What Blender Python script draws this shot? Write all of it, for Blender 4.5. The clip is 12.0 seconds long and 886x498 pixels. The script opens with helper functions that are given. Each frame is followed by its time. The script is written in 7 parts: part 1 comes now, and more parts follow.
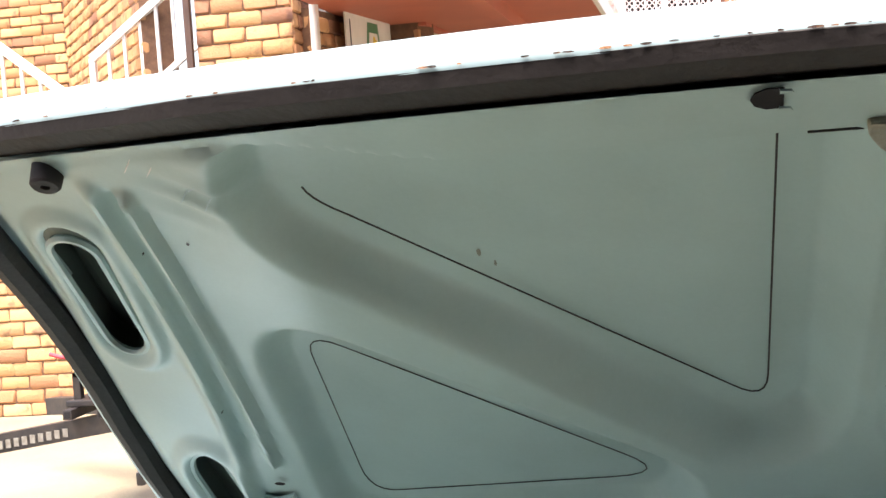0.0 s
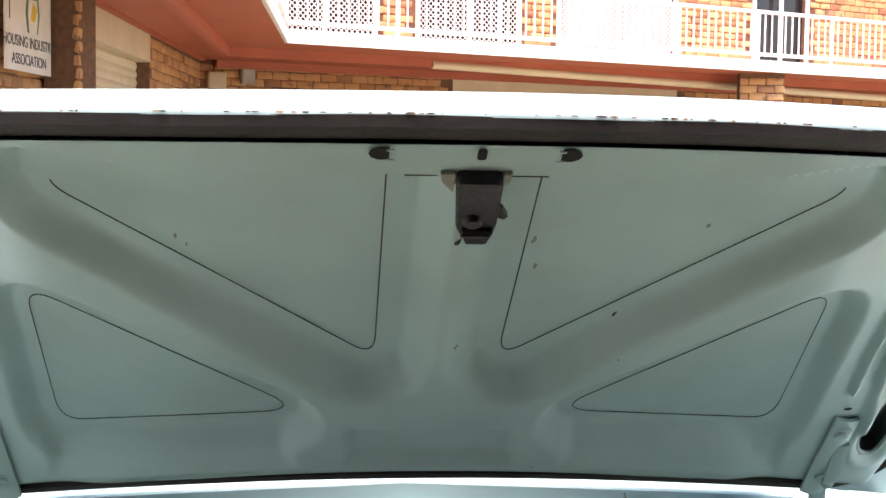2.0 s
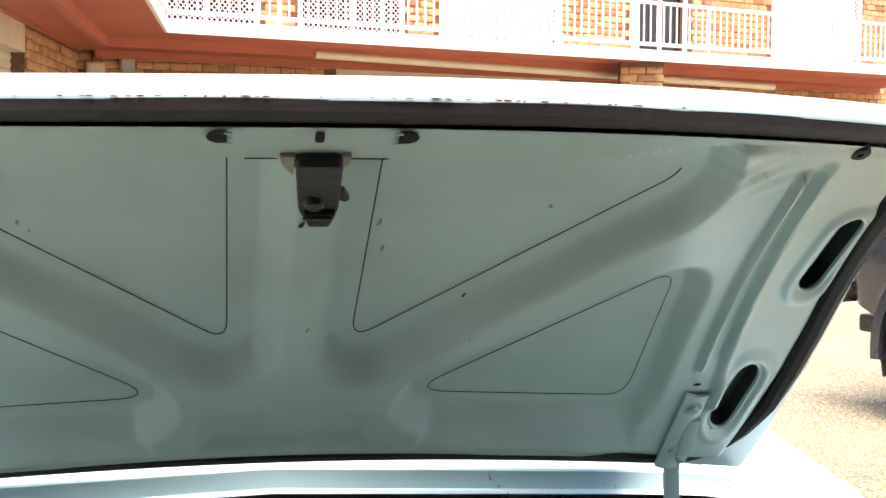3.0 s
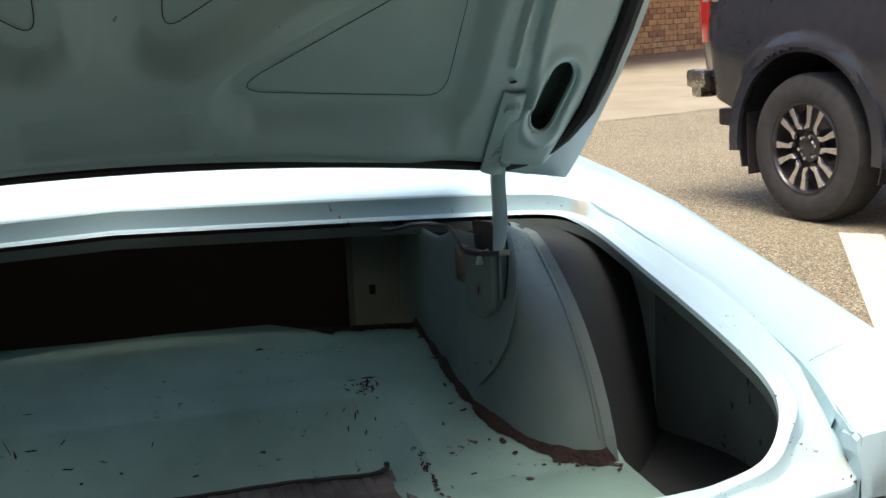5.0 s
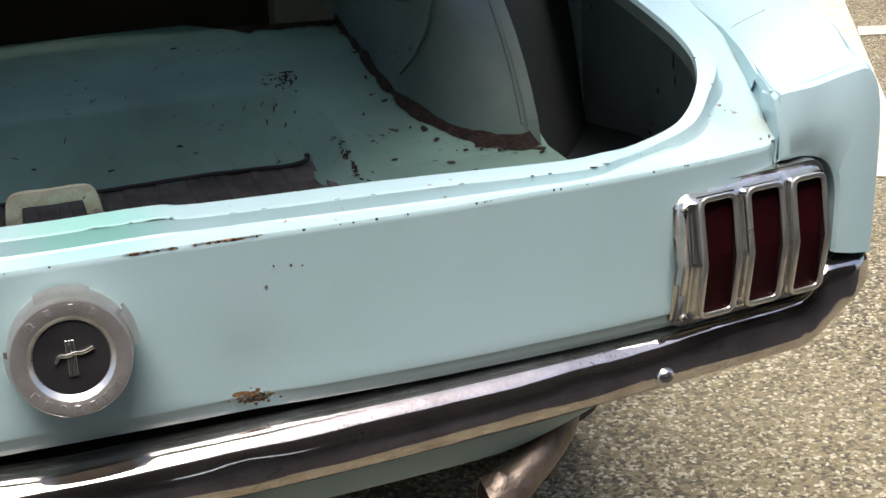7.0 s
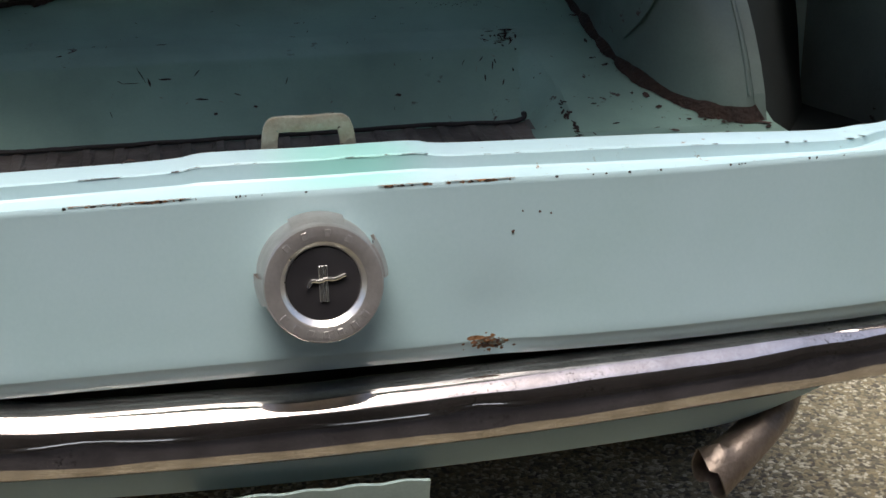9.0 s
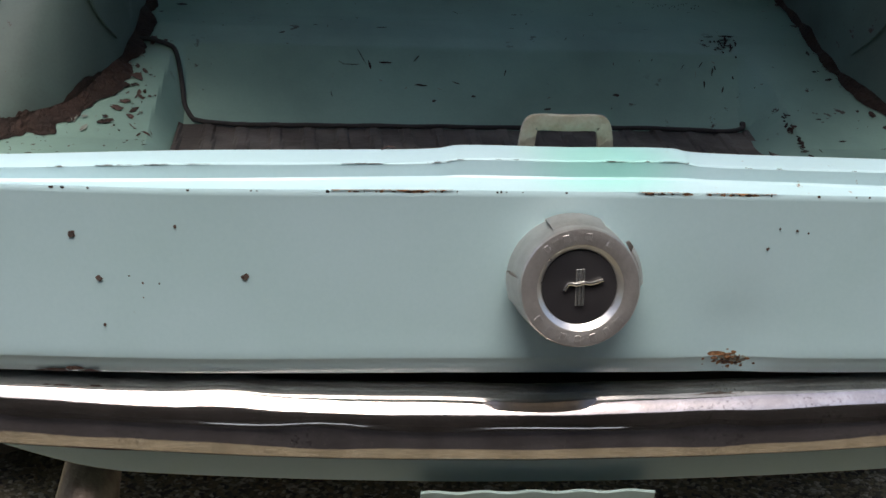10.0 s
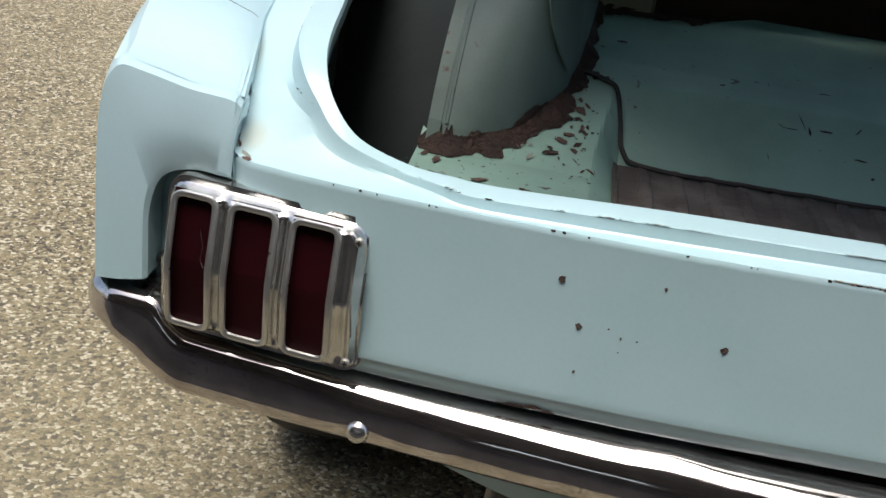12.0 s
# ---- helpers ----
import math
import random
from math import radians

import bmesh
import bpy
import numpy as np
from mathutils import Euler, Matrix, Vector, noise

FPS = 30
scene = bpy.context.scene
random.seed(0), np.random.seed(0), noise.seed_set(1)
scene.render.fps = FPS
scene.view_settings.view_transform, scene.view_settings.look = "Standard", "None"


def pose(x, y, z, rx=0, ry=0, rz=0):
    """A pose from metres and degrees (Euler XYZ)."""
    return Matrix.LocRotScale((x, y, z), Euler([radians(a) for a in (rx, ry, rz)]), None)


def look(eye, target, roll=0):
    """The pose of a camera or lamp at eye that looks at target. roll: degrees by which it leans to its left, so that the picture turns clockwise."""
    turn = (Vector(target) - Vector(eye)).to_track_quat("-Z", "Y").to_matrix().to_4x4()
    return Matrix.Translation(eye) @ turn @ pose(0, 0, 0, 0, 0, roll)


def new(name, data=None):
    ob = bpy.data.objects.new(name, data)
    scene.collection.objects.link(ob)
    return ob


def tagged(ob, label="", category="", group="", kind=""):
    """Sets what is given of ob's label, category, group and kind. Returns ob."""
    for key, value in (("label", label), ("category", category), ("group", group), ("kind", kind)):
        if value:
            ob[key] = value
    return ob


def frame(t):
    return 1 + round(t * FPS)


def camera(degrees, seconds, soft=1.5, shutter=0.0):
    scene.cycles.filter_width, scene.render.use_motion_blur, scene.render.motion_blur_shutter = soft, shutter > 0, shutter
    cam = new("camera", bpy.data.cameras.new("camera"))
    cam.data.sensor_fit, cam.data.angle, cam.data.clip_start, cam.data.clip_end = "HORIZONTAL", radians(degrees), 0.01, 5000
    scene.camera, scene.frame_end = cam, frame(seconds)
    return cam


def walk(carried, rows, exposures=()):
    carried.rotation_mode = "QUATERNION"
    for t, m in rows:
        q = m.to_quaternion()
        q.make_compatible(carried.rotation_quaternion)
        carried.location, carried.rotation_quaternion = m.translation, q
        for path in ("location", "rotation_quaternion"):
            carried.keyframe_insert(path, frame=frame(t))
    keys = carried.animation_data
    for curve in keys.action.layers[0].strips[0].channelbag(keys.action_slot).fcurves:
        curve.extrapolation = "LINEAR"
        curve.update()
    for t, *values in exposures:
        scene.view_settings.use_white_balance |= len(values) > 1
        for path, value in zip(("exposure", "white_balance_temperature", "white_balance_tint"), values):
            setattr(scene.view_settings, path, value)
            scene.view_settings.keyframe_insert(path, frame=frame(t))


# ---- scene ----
cam = camera(36.0, 12.0)
EXPOSURES = [(0.0, 1.92, 7000, 17), (0.5, 1.85, 7000, 17), (1.0, 1.46, 7000, 17), (1.5, 1.70, 7000, 17), (2.7, 2.0, 7000, 17), (4.5, 1.22, 6900, 15), (5.5, 0.78, 6700, 12), (6.5, 0.80, 6600, 11), (8.5, 0.64, 6600, 11), (9.5, 0.59, 6600, 11), (12.0, 0.47, 6450, 9)]
PATH = [
    (0, (-0.103, -0.675, 1.4), (-0.46, 1.291, 1.309), -4.2),
    (0.2, (-0.12, -0.762, 1.403), (-0.439, 1.211, 1.339), -3.3),
    (0.5, (-0.169, -0.906, 1.419), (-0.401, 1.08, 1.362), 0.7),
    (1, (-0.147, -0.996, 1.419), (-0.219, 1.0, 1.324), 1.4),
    (1.5, (-0.116, -0.997, 1.42), (-0.071, 0.999, 1.301), 0.7),
    (2, (-0.096, -1.0, 1.422), (0.062, 0.99, 1.295), 0.7),
    (2.5, (-0.075, -1.001, 1.423), (0.177, 0.979, 1.286), 0.6),
    (2.7, (-0.069, -1.005, 1.425), (0.215, 0.97, 1.287), 0.5),
    (4.3, (-0.043, -1.077, 1.304), (0.387, 0.861, 1.072), -1.85),
    (4.5, (-0.035, -1.081, 1.293), (0.409, 0.849, 1.014), -2.5),
    (5, (-0.015, -1.087, 1.275), (0.464, 0.818, 0.898), -2.4),
    (5.5, (-0.004, -1.099, 1.249), (0.487, 0.782, 0.781), -2.8),
    (6, (0.01, -1.107, 1.219), (0.512, 0.745, 0.654), -3.2),
    (6.5, (0.026, -1.105, 1.192), (0.537, 0.716, 0.542), -2.7),
    (6.7, (0.029, -1.099, 1.182), (0.541, 0.708, 0.495), -3.5),
    (8.3, (-0.037, -1.058, 1.135), (0.380, 0.751, 0.422), -1.15),
    (8.5, (-0.039, -1.068, 1.136), (0.349, 0.759, 0.42), -1.2),
    (9, (-0.09, -1.056, 1.131), (0.252, 0.782, 0.42), -0.5),
    (9.5, (-0.147, -1.038, 1.131), (0.135, 0.808, 0.413), 1.6),
    (10, (-0.215, -1.023, 1.137), (-0.014, 0.827, 0.404), 2.7),
    (10.5, (-0.273, -1.017, 1.147), (-0.173, 0.834, 0.396), 4.4),
    (11, (-0.336, -0.997, 1.153), (-0.322, 0.856, 0.399), 5.9),
    (11.5, (-0.386, -0.985, 1.155), (-0.447, 0.864, 0.393), 6.5),
    (12, (-0.419, -0.999, 1.161), (-0.563, 0.846, 0.402), 8.4),
]

walk(cam, [(t, look(eye, target, roll)) for t, eye, target, roll in PATH], EXPOSURES)

# daylight: thin cloud, a high soft sun
SUN_UP, SUN_ROUND = 71.0, 198.0
world = bpy.data.worlds.new("world")
scene.world = world
world.use_nodes = True
wn = world.node_tree.nodes
sky = wn.new("ShaderNodeTexSky")
sky.sky_type = "NISHITA"
sky.sun_disc = False
sky.sun_elevation, sky.sun_rotation = radians(SUN_UP), radians(SUN_ROUND)
sky.dust_density = 4.0
world.node_tree.links.new(sky.outputs["Color"], wn["Background"].inputs["Color"])
wn["Background"].inputs["Strength"].default_value = 0.15
sun_data = bpy.data.lights.new("sun", "SUN")
sun_data.energy, sun_data.angle, sun_data.color = 2.5, radians(36), (1.0, 0.95, 0.88)
sun = new("sun", sun_data)
# sun_rotation counts from +Y towards +X
sv = Vector((math.sin(radians(SUN_ROUND)) * math.cos(radians(SUN_UP)), math.cos(radians(SUN_ROUND)) * math.cos(radians(SUN_UP)), math.sin(radians(SUN_UP))))
sun.matrix_world = Matrix.Translation(sv * 40) @ (-sv).to_track_quat("-Z", "Y").to_matrix().to_4x4()


# ---- materials ----
def material(name, base, rough=0.5, metal=0.0, other=None, scale=8.0, mix=(0.35, 0.7), grain=0.0, grain_scale=300.0, bump=0.0, bump_scale=60.0, coat=0.0, rough_var=0.0, spec=None):
    """A principled surface: base mottled towards other at one scale, grain and relief at a finer one."""
    m = bpy.data.materials.new(name)
    m.use_nodes = True
    nt = m.node_tree
    n, l = nt.nodes, nt.links
    p = n["Principled BSDF"]
    p.inputs["Roughness"].default_value, p.inputs["Metallic"].default_value = rough, metal
    p.inputs["Coat Weight"].default_value, p.inputs["Coat Roughness"].default_value = coat, 0.08
    if spec is not None:
        p.inputs["Specular IOR Level"].default_value = spec
    co = n.new("ShaderNodeTexCoord").outputs["Object"]
    geo = n.new("ShaderNodeNewGeometry").outputs["Position"]
    colour = n.new("ShaderNodeMix")
    colour.data_type = "RGBA"
    colour.inputs[6].default_value = (*base, 1)
    colour.inputs[7].default_value = (*(other or base), 1)
    noise_a = n.new("ShaderNodeTexNoise")
    noise_a.inputs["Scale"].default_value, noise_a.inputs["Detail"].default_value = scale, 6
    l.new(geo, noise_a.inputs["Vector"])
    ramp = n.new("ShaderNodeMapRange")
    ramp.inputs["From Min"].default_value, ramp.inputs["From Max"].default_value = mix
    l.new(noise_a.outputs["Fac"], ramp.inputs["Value"])
    l.new(ramp.outputs["Result"], colour.inputs[0])
    result = colour.outputs[2]
    fine = n.new("ShaderNodeTexNoise")
    fine.inputs["Scale"].default_value, fine.inputs["Detail"].default_value = grain_scale, 3
    l.new(geo, fine.inputs["Vector"])
    if grain:
        g = n.new("ShaderNodeMix")
        g.data_type, g.blend_type = "RGBA", "OVERLAY"
        g.inputs[0].default_value = grain
        l.new(result, g.inputs[6])
        l.new(fine.outputs["Fac"], g.inputs[7])
        result = g.outputs[2]
    l.new(result, p.inputs["Base Color"])
    if rough_var:
        rv = n.new("ShaderNodeMapRange")
        rv.inputs["To Min"].default_value, rv.inputs["To Max"].default_value = max(0.02, rough - rough_var), rough + rough_var
        l.new(noise_a.outputs["Fac"], rv.inputs["Value"])
        l.new(rv.outputs["Result"], p.inputs["Roughness"])
    if bump:
        relief = n.new("ShaderNodeTexNoise")
        relief.inputs["Scale"].default_value, relief.inputs["Detail"].default_value = bump_scale, 4
        l.new(geo, relief.inputs["Vector"])
        b = n.new("ShaderNodeBump")
        b.inputs["Strength"].default_value, b.inputs["Distance"].default_value = bump, 0.01
        l.new(relief.outputs["Fac"], b.inputs["Height"])
        l.new(b.outputs["Normal"], p.inputs["Normal"])
    return m


def flaking(m, rust, scale, low, high, spread_scale=3.0, spread=(0.5, 0.62)):
    """Adds flakes of rust or bare metal with ragged edges, gathered in patches, over a surface."""
    nt = m.node_tree
    n, l = nt.nodes, nt.links
    p = n["Principled BSDF"]
    was = p.inputs["Base Color"].links[0].from_socket
    geo = n.new("ShaderNodeNewGeometry").outputs["Position"]
    a, b = n.new("ShaderNodeTexNoise"), n.new("ShaderNodeTexNoise")
    a.inputs["Scale"].default_value, a.inputs["Detail"].default_value, a.inputs["Roughness"].default_value = scale, 8, 0.65
    b.inputs["Scale"].default_value = spread_scale
    l.new(geo, a.inputs["Vector"])
    l.new(geo, b.inputs["Vector"])
    ra, rb = n.new("ShaderNodeMapRange"), n.new("ShaderNodeMapRange")
    ra.inputs["From Min"].default_value, ra.inputs["From Max"].default_value = low, high
    rb.inputs["From Min"].default_value, rb.inputs["From Max"].default_value = spread
    l.new(a.outputs["Fac"], ra.inputs["Value"])
    l.new(b.outputs["Fac"], rb.inputs["Value"])
    both = n.new("ShaderNodeMath")
    both.operation = "MULTIPLY"
    l.new(ra.outputs["Result"], both.inputs[0])
    l.new(rb.outputs["Result"], both.inputs[1])
    mixed = n.new("ShaderNodeMix")
    mixed.data_type = "RGBA"
    mixed.inputs[7].default_value = (*rust, 1)
    l.new(both.outputs[0], mixed.inputs[0])
    l.new(was, mixed.inputs[6])
    l.new(mixed.outputs[2], p.inputs["Base Color"])
    return m


RUST = (0.040, 0.021, 0.015)
PAINT = (0.44, 0.605, 0.66)
paint = flaking(material("aged_blue_paint", PAINT, 0.34, other=(0.40, 0.57, 0.60), scale=5, grain=0.05, bump=0.03, bump_scale=25, coat=0.15, rough_var=0.06), (0.20, 0.12, 0.07), 90, 0.70, 0.74, 2.5, (0.55, 0.65))
# body blue darkened and greened for grime and the boot's bounced light
paint_in = flaking(material("shaded_blue_inside", (0.245, 0.385, 0.325), 0.5, other=(0.165, 0.26, 0.22), scale=6, grain=0.06, bump=0.05, bump_scale=30, rough_var=0.08), (0.05, 0.035, 0.025), 45, 0.63, 0.66, 5.0, (0.5, 0.6))
# grimy inner blue; part of its darkness is the quarter's shade
grimy_shaded = flaking(material("grimy_shaded_paint", (0.215, 0.255, 0.240), 0.6, other=(0.135, 0.150, 0.138), scale=5, grain=0.12, bump=0.1, bump_scale=40), (0.04, 0.028, 0.02), 45, 0.62, 0.66, 5.0, (0.48, 0.58))
# dusty body blue, darkened further for the shade inside the boot
dusty_shaded = flaking(material("dusty_shaded_paint", (0.125, 0.178, 0.163), 0.6, other=(0.080, 0.108, 0.098), scale=7, grain=0.1, bump=0.06, bump_scale=30, rough_var=0.08), (0.06, 0.035, 0.025), 60, 0.62, 0.66, 6.0, (0.5, 0.6))
# the inner blue again, darkened for places the boot keeps in shade
shaded_blue = material("shaded_inner_paint", (0.085, 0.115, 0.108), 0.65, other=(0.060, 0.076, 0.070), scale=9, grain=0.12, bump=0.06, bump_scale=40)
dusty_plate = material("dusty_blue_plate", (0.33, 0.44, 0.43), 0.6, other=(0.25, 0.33, 0.31), scale=14, grain=0.12, bump=0.06, bump_scale=60)
# near black: the shade of the boot's side hollows, put in the colour
hollow_shade = material("shaded_hollow", (0.024, 0.033, 0.033), 0.8, other=(0.014, 0.018, 0.018), scale=5, grain=0.12, bump=0.1, bump_scale=40)
paint_lid = material("dusty_blue_lid_paint", (0.44, 0.60, 0.595), 0.42, other=(0.38, 0.52, 0.51), scale=7, grain=0.05, bump=0.03, bump_scale=18, rough_var=0.07)
rust_mat = material("crusty_rust", RUST, 0.9, other=(0.018, 0.011, 0.009), scale=38, grain=0.4, grain_scale=500, bump=0.8, bump_scale=160)
chip_brown = material("brown_bare_steel", (0.095, 0.055, 0.045), 0.85, other=(0.045, 0.026, 0.022), scale=120, grain=0.3, bump=0.4, bump_scale=250)
rust_orange = material("orange_rust", (0.26, 0.13, 0.055), 0.9, other=(0.10, 0.05, 0.03), scale=90, grain=0.3, bump=0.6, bump_scale=220)
chrome = flaking(material("aged_chrome", (0.60, 0.56, 0.545), 0.07, 0.975, other=(0.42, 0.385, 0.37), scale=30, rough_var=0.05, grain=0.15, bump=0.04, bump_scale=22), (0.20, 0.175, 0.16), 260, 0.56, 0.63, 9.0, (0.52, 0.66))
chrome_dull = material("dull_pot_metal_chrome", (0.56, 0.54, 0.52), 0.28, 1.0, other=(0.42, 0.40, 0.38), scale=60, rough_var=0.1, grain=0.1, bump=0.1, bump_scale=120)
bezel_chrome = material("weathered_lamp_chrome", (0.66, 0.655, 0.64), 0.21, 0.95, other=(0.50, 0.49, 0.47), scale=70, rough_var=0.08, grain=0.08)
satin = material("satin_lamp_frame", (0.70, 0.69, 0.67), 0.30, 0.9, other=(0.60, 0.59, 0.56), scale=50, rough_var=0.08, grain=0.08)
exhaust_steel = material("sooty_exhaust_steel", (0.20, 0.165, 0.14), 0.45, 0.7, other=(0.11, 0.085, 0.07), scale=30, grain=0.2, bump=0.2, bump_scale=100)
silver = material("sand_cast_silver", (0.54, 0.515, 0.50), 0.40, 0.85, other=(0.44, 0.415, 0.40), scale=50, rough_var=0.08, grain=0.1, bump=0.08, bump_scale=300)
red_lens = material("dark_red_lens", (0.022, 0.0022, 0.004), 0.5, other=(0.016, 0.002, 0.0035), scale=15, spec=0.10, bump=0.05, bump_scale=400)
greasy_black = material("greasy_black_steel", (0.011, 0.009, 0.013), 0.5, other=(0.022, 0.018, 0.022), scale=60, bump=0.2, bump_scale=120, grain=0.2)
black_plastic = material("black_plastic", (0.016, 0.015, 0.017), 0.3, other=(0.03, 0.028, 0.03), scale=20, coat=0.3)
smudge = material("brown_smudge", (0.24, 0.27, 0.235), 0.6, other=(0.19, 0.19, 0.16), scale=200)
rubber = material("perished_rubber", (0.022, 0.019, 0.019), 0.75, other=(0.036, 0.031, 0.030), scale=14, grain=0.12, bump=0.12, bump_scale=150)
# near black that stands for the darkness of holes and the seat opening
dark_void = material("void_black", (0.015, 0.014, 0.017), 0.95, other=(0.008, 0.008, 0.009), scale=6)
bare = material("galvanised_plate", (0.42, 0.42, 0.36), 0.4, 0.55, other=(0.30, 0.27, 0.20), scale=60, grain=0.2, bump=0.2, bump_scale=150)
tank_mat = material("brown_tank_steel", (0.066, 0.052, 0.045), 0.65, other=(0.125, 0.105, 0.094), scale=16, mix=(0.42, 0.62), grain=0.3, bump=0.2, bump_scale=60)
brick_mat = material("tumbled_brick", (0.44, 0.22, 0.10), 0.85, other=(0.30, 0.12, 0.06), scale=7, grain=0.25, grain_scale=120, bump=0.5, bump_scale=70)
mortar = material("raked_mortar", (0.20, 0.11, 0.065), 0.95, other=(0.13, 0.07, 0.045), scale=20, grain=0.3, bump=0.4, bump_scale=120)
red_soffit = material("terracotta_paint", (0.46, 0.13, 0.075), 0.6, other=(0.40, 0.11, 0.065), scale=2, grain=0.05, bump=0.05)
white_paint = material("white_gloss_paint", (0.80, 0.79, 0.76), 0.45, other=(0.70, 0.69, 0.66), scale=6, grain=0.05)
cream = material("cream_paint", (0.66, 0.57, 0.42), 0.5, other=(0.58, 0.50, 0.37), scale=4, grain=0.05)
concrete = material("pale_concrete", (0.31, 0.275, 0.195), 0.85, other=(0.24, 0.212, 0.145), scale=1.4, grain=0.2, grain_scale=90, bump=0.25, bump_scale=90)
grey_concrete = material("grey_concrete", (0.48, 0.47, 0.44), 0.9, other=(0.28, 0.27, 0.26), scale=3, grain=0.2, bump=0.3)
black_steel = material("black_painted_steel", (0.020, 0.020, 0.022), 0.5, other=(0.05, 0.04, 0.035), scale=14, bump=0.15, grain=0.2)
zinc = material("zinc_plate", (0.45, 0.44, 0.41), 0.45, 0.7, other=(0.30, 0.28, 0.25), scale=40, grain=0.2)
red_hose = material("pink_red_hose", (0.62, 0.07, 0.09), 0.45, other=(0.50, 0.05, 0.07), scale=30)
truck_paint = material("dark_grey_metallic", (0.034, 0.038, 0.048), 0.20, 0.2, other=(0.028, 0.032, 0.041), scale=20, coat=0.5)
tyre_mat = material("tyre_rubber", (0.030, 0.029, 0.028), 0.8, other=(0.045, 0.042, 0.040), scale=20, grain=0.2, bump=0.3, bump_scale=120)
alloy = material("machined_alloy", (0.70, 0.69, 0.68), 0.22, 0.9, other=(0.6, 0.6, 0.6), scale=30)
dark_glass = material("dark_window", (0.015, 0.017, 0.020), 0.06, coat=0.5)
pale_glass = material("curtained_window", (0.55, 0.56, 0.54), 0.25, other=(0.46, 0.47, 0.46), scale=3)
line_white = material("worn_road_paint", (0.62, 0.58, 0.50), 0.8, other=(0.45, 0.40, 0.33), scale=16, grain=0.3, bump=0.3, bump_scale=120)
green_mat = material("sign_green", (0.06, 0.20, 0.10), 0.5)
yellow_mat = material("sign_yellow", (0.75, 0.55, 0.05), 0.5)
sign_ink = material("sign_ink", (0.02, 0.04, 0.06), 0.5)
bronze = material("brown_post_paint", (0.10, 0.055, 0.040), 0.5, other=(0.07, 0.04, 0.03), scale=10)
# near black only so that the bumper mirrors dark ground
reflection_black = material("black_reflection_slab", (0.016, 0.014, 0.015), 0.8, other=(0.028, 0.025, 0.026), scale=3, grain=0.2)
garage_wall = material("garage_lining", (0.030, 0.028, 0.030), 0.9, other=(0.05, 0.045, 0.045), scale=2)


def brick_colours(m):
    """Each brick takes its own tone from orange to plum."""
    nt = m.node_tree
    n, l = nt.nodes, nt.links
    p = n["Principled BSDF"]
    was = p.inputs["Base Color"].links[0].from_socket
    info = n.new("ShaderNodeObjectInfo")
    isle = n.new("ShaderNodeNewGeometry")
    add = n.new("ShaderNodeMath")
    add.operation = "ADD"
    l.new(info.outputs["Random"], add.inputs[0])
    l.new(isle.outputs["Random Per Island"], add.inputs[1])
    wrap = n.new("ShaderNodeMath")
    wrap.operation = "FRACT"
    l.new(add.outputs[0], wrap.inputs[0])
    ramp = n.new("ShaderNodeValToRGB")
    ramp.color_ramp.elements[0].color, ramp.color_ramp.elements[1].color = (0.26, 0.13, 0.085, 1), (0.66, 0.42, 0.21, 1)
    for at, c in ((0.25, (0.56, 0.31, 0.14, 1)), (0.5, (0.66, 0.40, 0.18, 1)), (0.75, (0.60, 0.33, 0.16, 1))):
        ramp.color_ramp.elements.new(at).color = c
    l.new(wrap.outputs[0], ramp.inputs[0])
    mixed = n.new("ShaderNodeMix")
    mixed.data_type = "RGBA"
    mixed.inputs[0].default_value = 0.75
    l.new(was, mixed.inputs[6])
    l.new(ramp.outputs[0], mixed.inputs[7])
    # dark kiln smudges
    geo = n.new("ShaderNodeNewGeometry").outputs["Position"]
    sm = n.new("ShaderNodeTexNoise")
    sm.inputs["Scale"].default_value, sm.inputs["Detail"].default_value = 9, 5
    l.new(geo, sm.inputs["Vector"])
    r = n.new("ShaderNodeMapRange")
    r.inputs["From Min"].default_value, r.inputs["From Max"].default_value = 0.58, 0.72
    r.inputs["To Max"].default_value = 0.7
    l.new(sm.outputs["Fac"], r.inputs["Value"])
    sooty = n.new("ShaderNodeMix")
    sooty.data_type = "RGBA"
    sooty.inputs[7].default_value = (0.10, 0.055, 0.05, 1)
    l.new(r.outputs["Result"], sooty.inputs[0])
    l.new(mixed.outputs[2], sooty.inputs[6])
    l.new(sooty.outputs[2], p.inputs["Base Color"])


brick_colours(brick_mat)


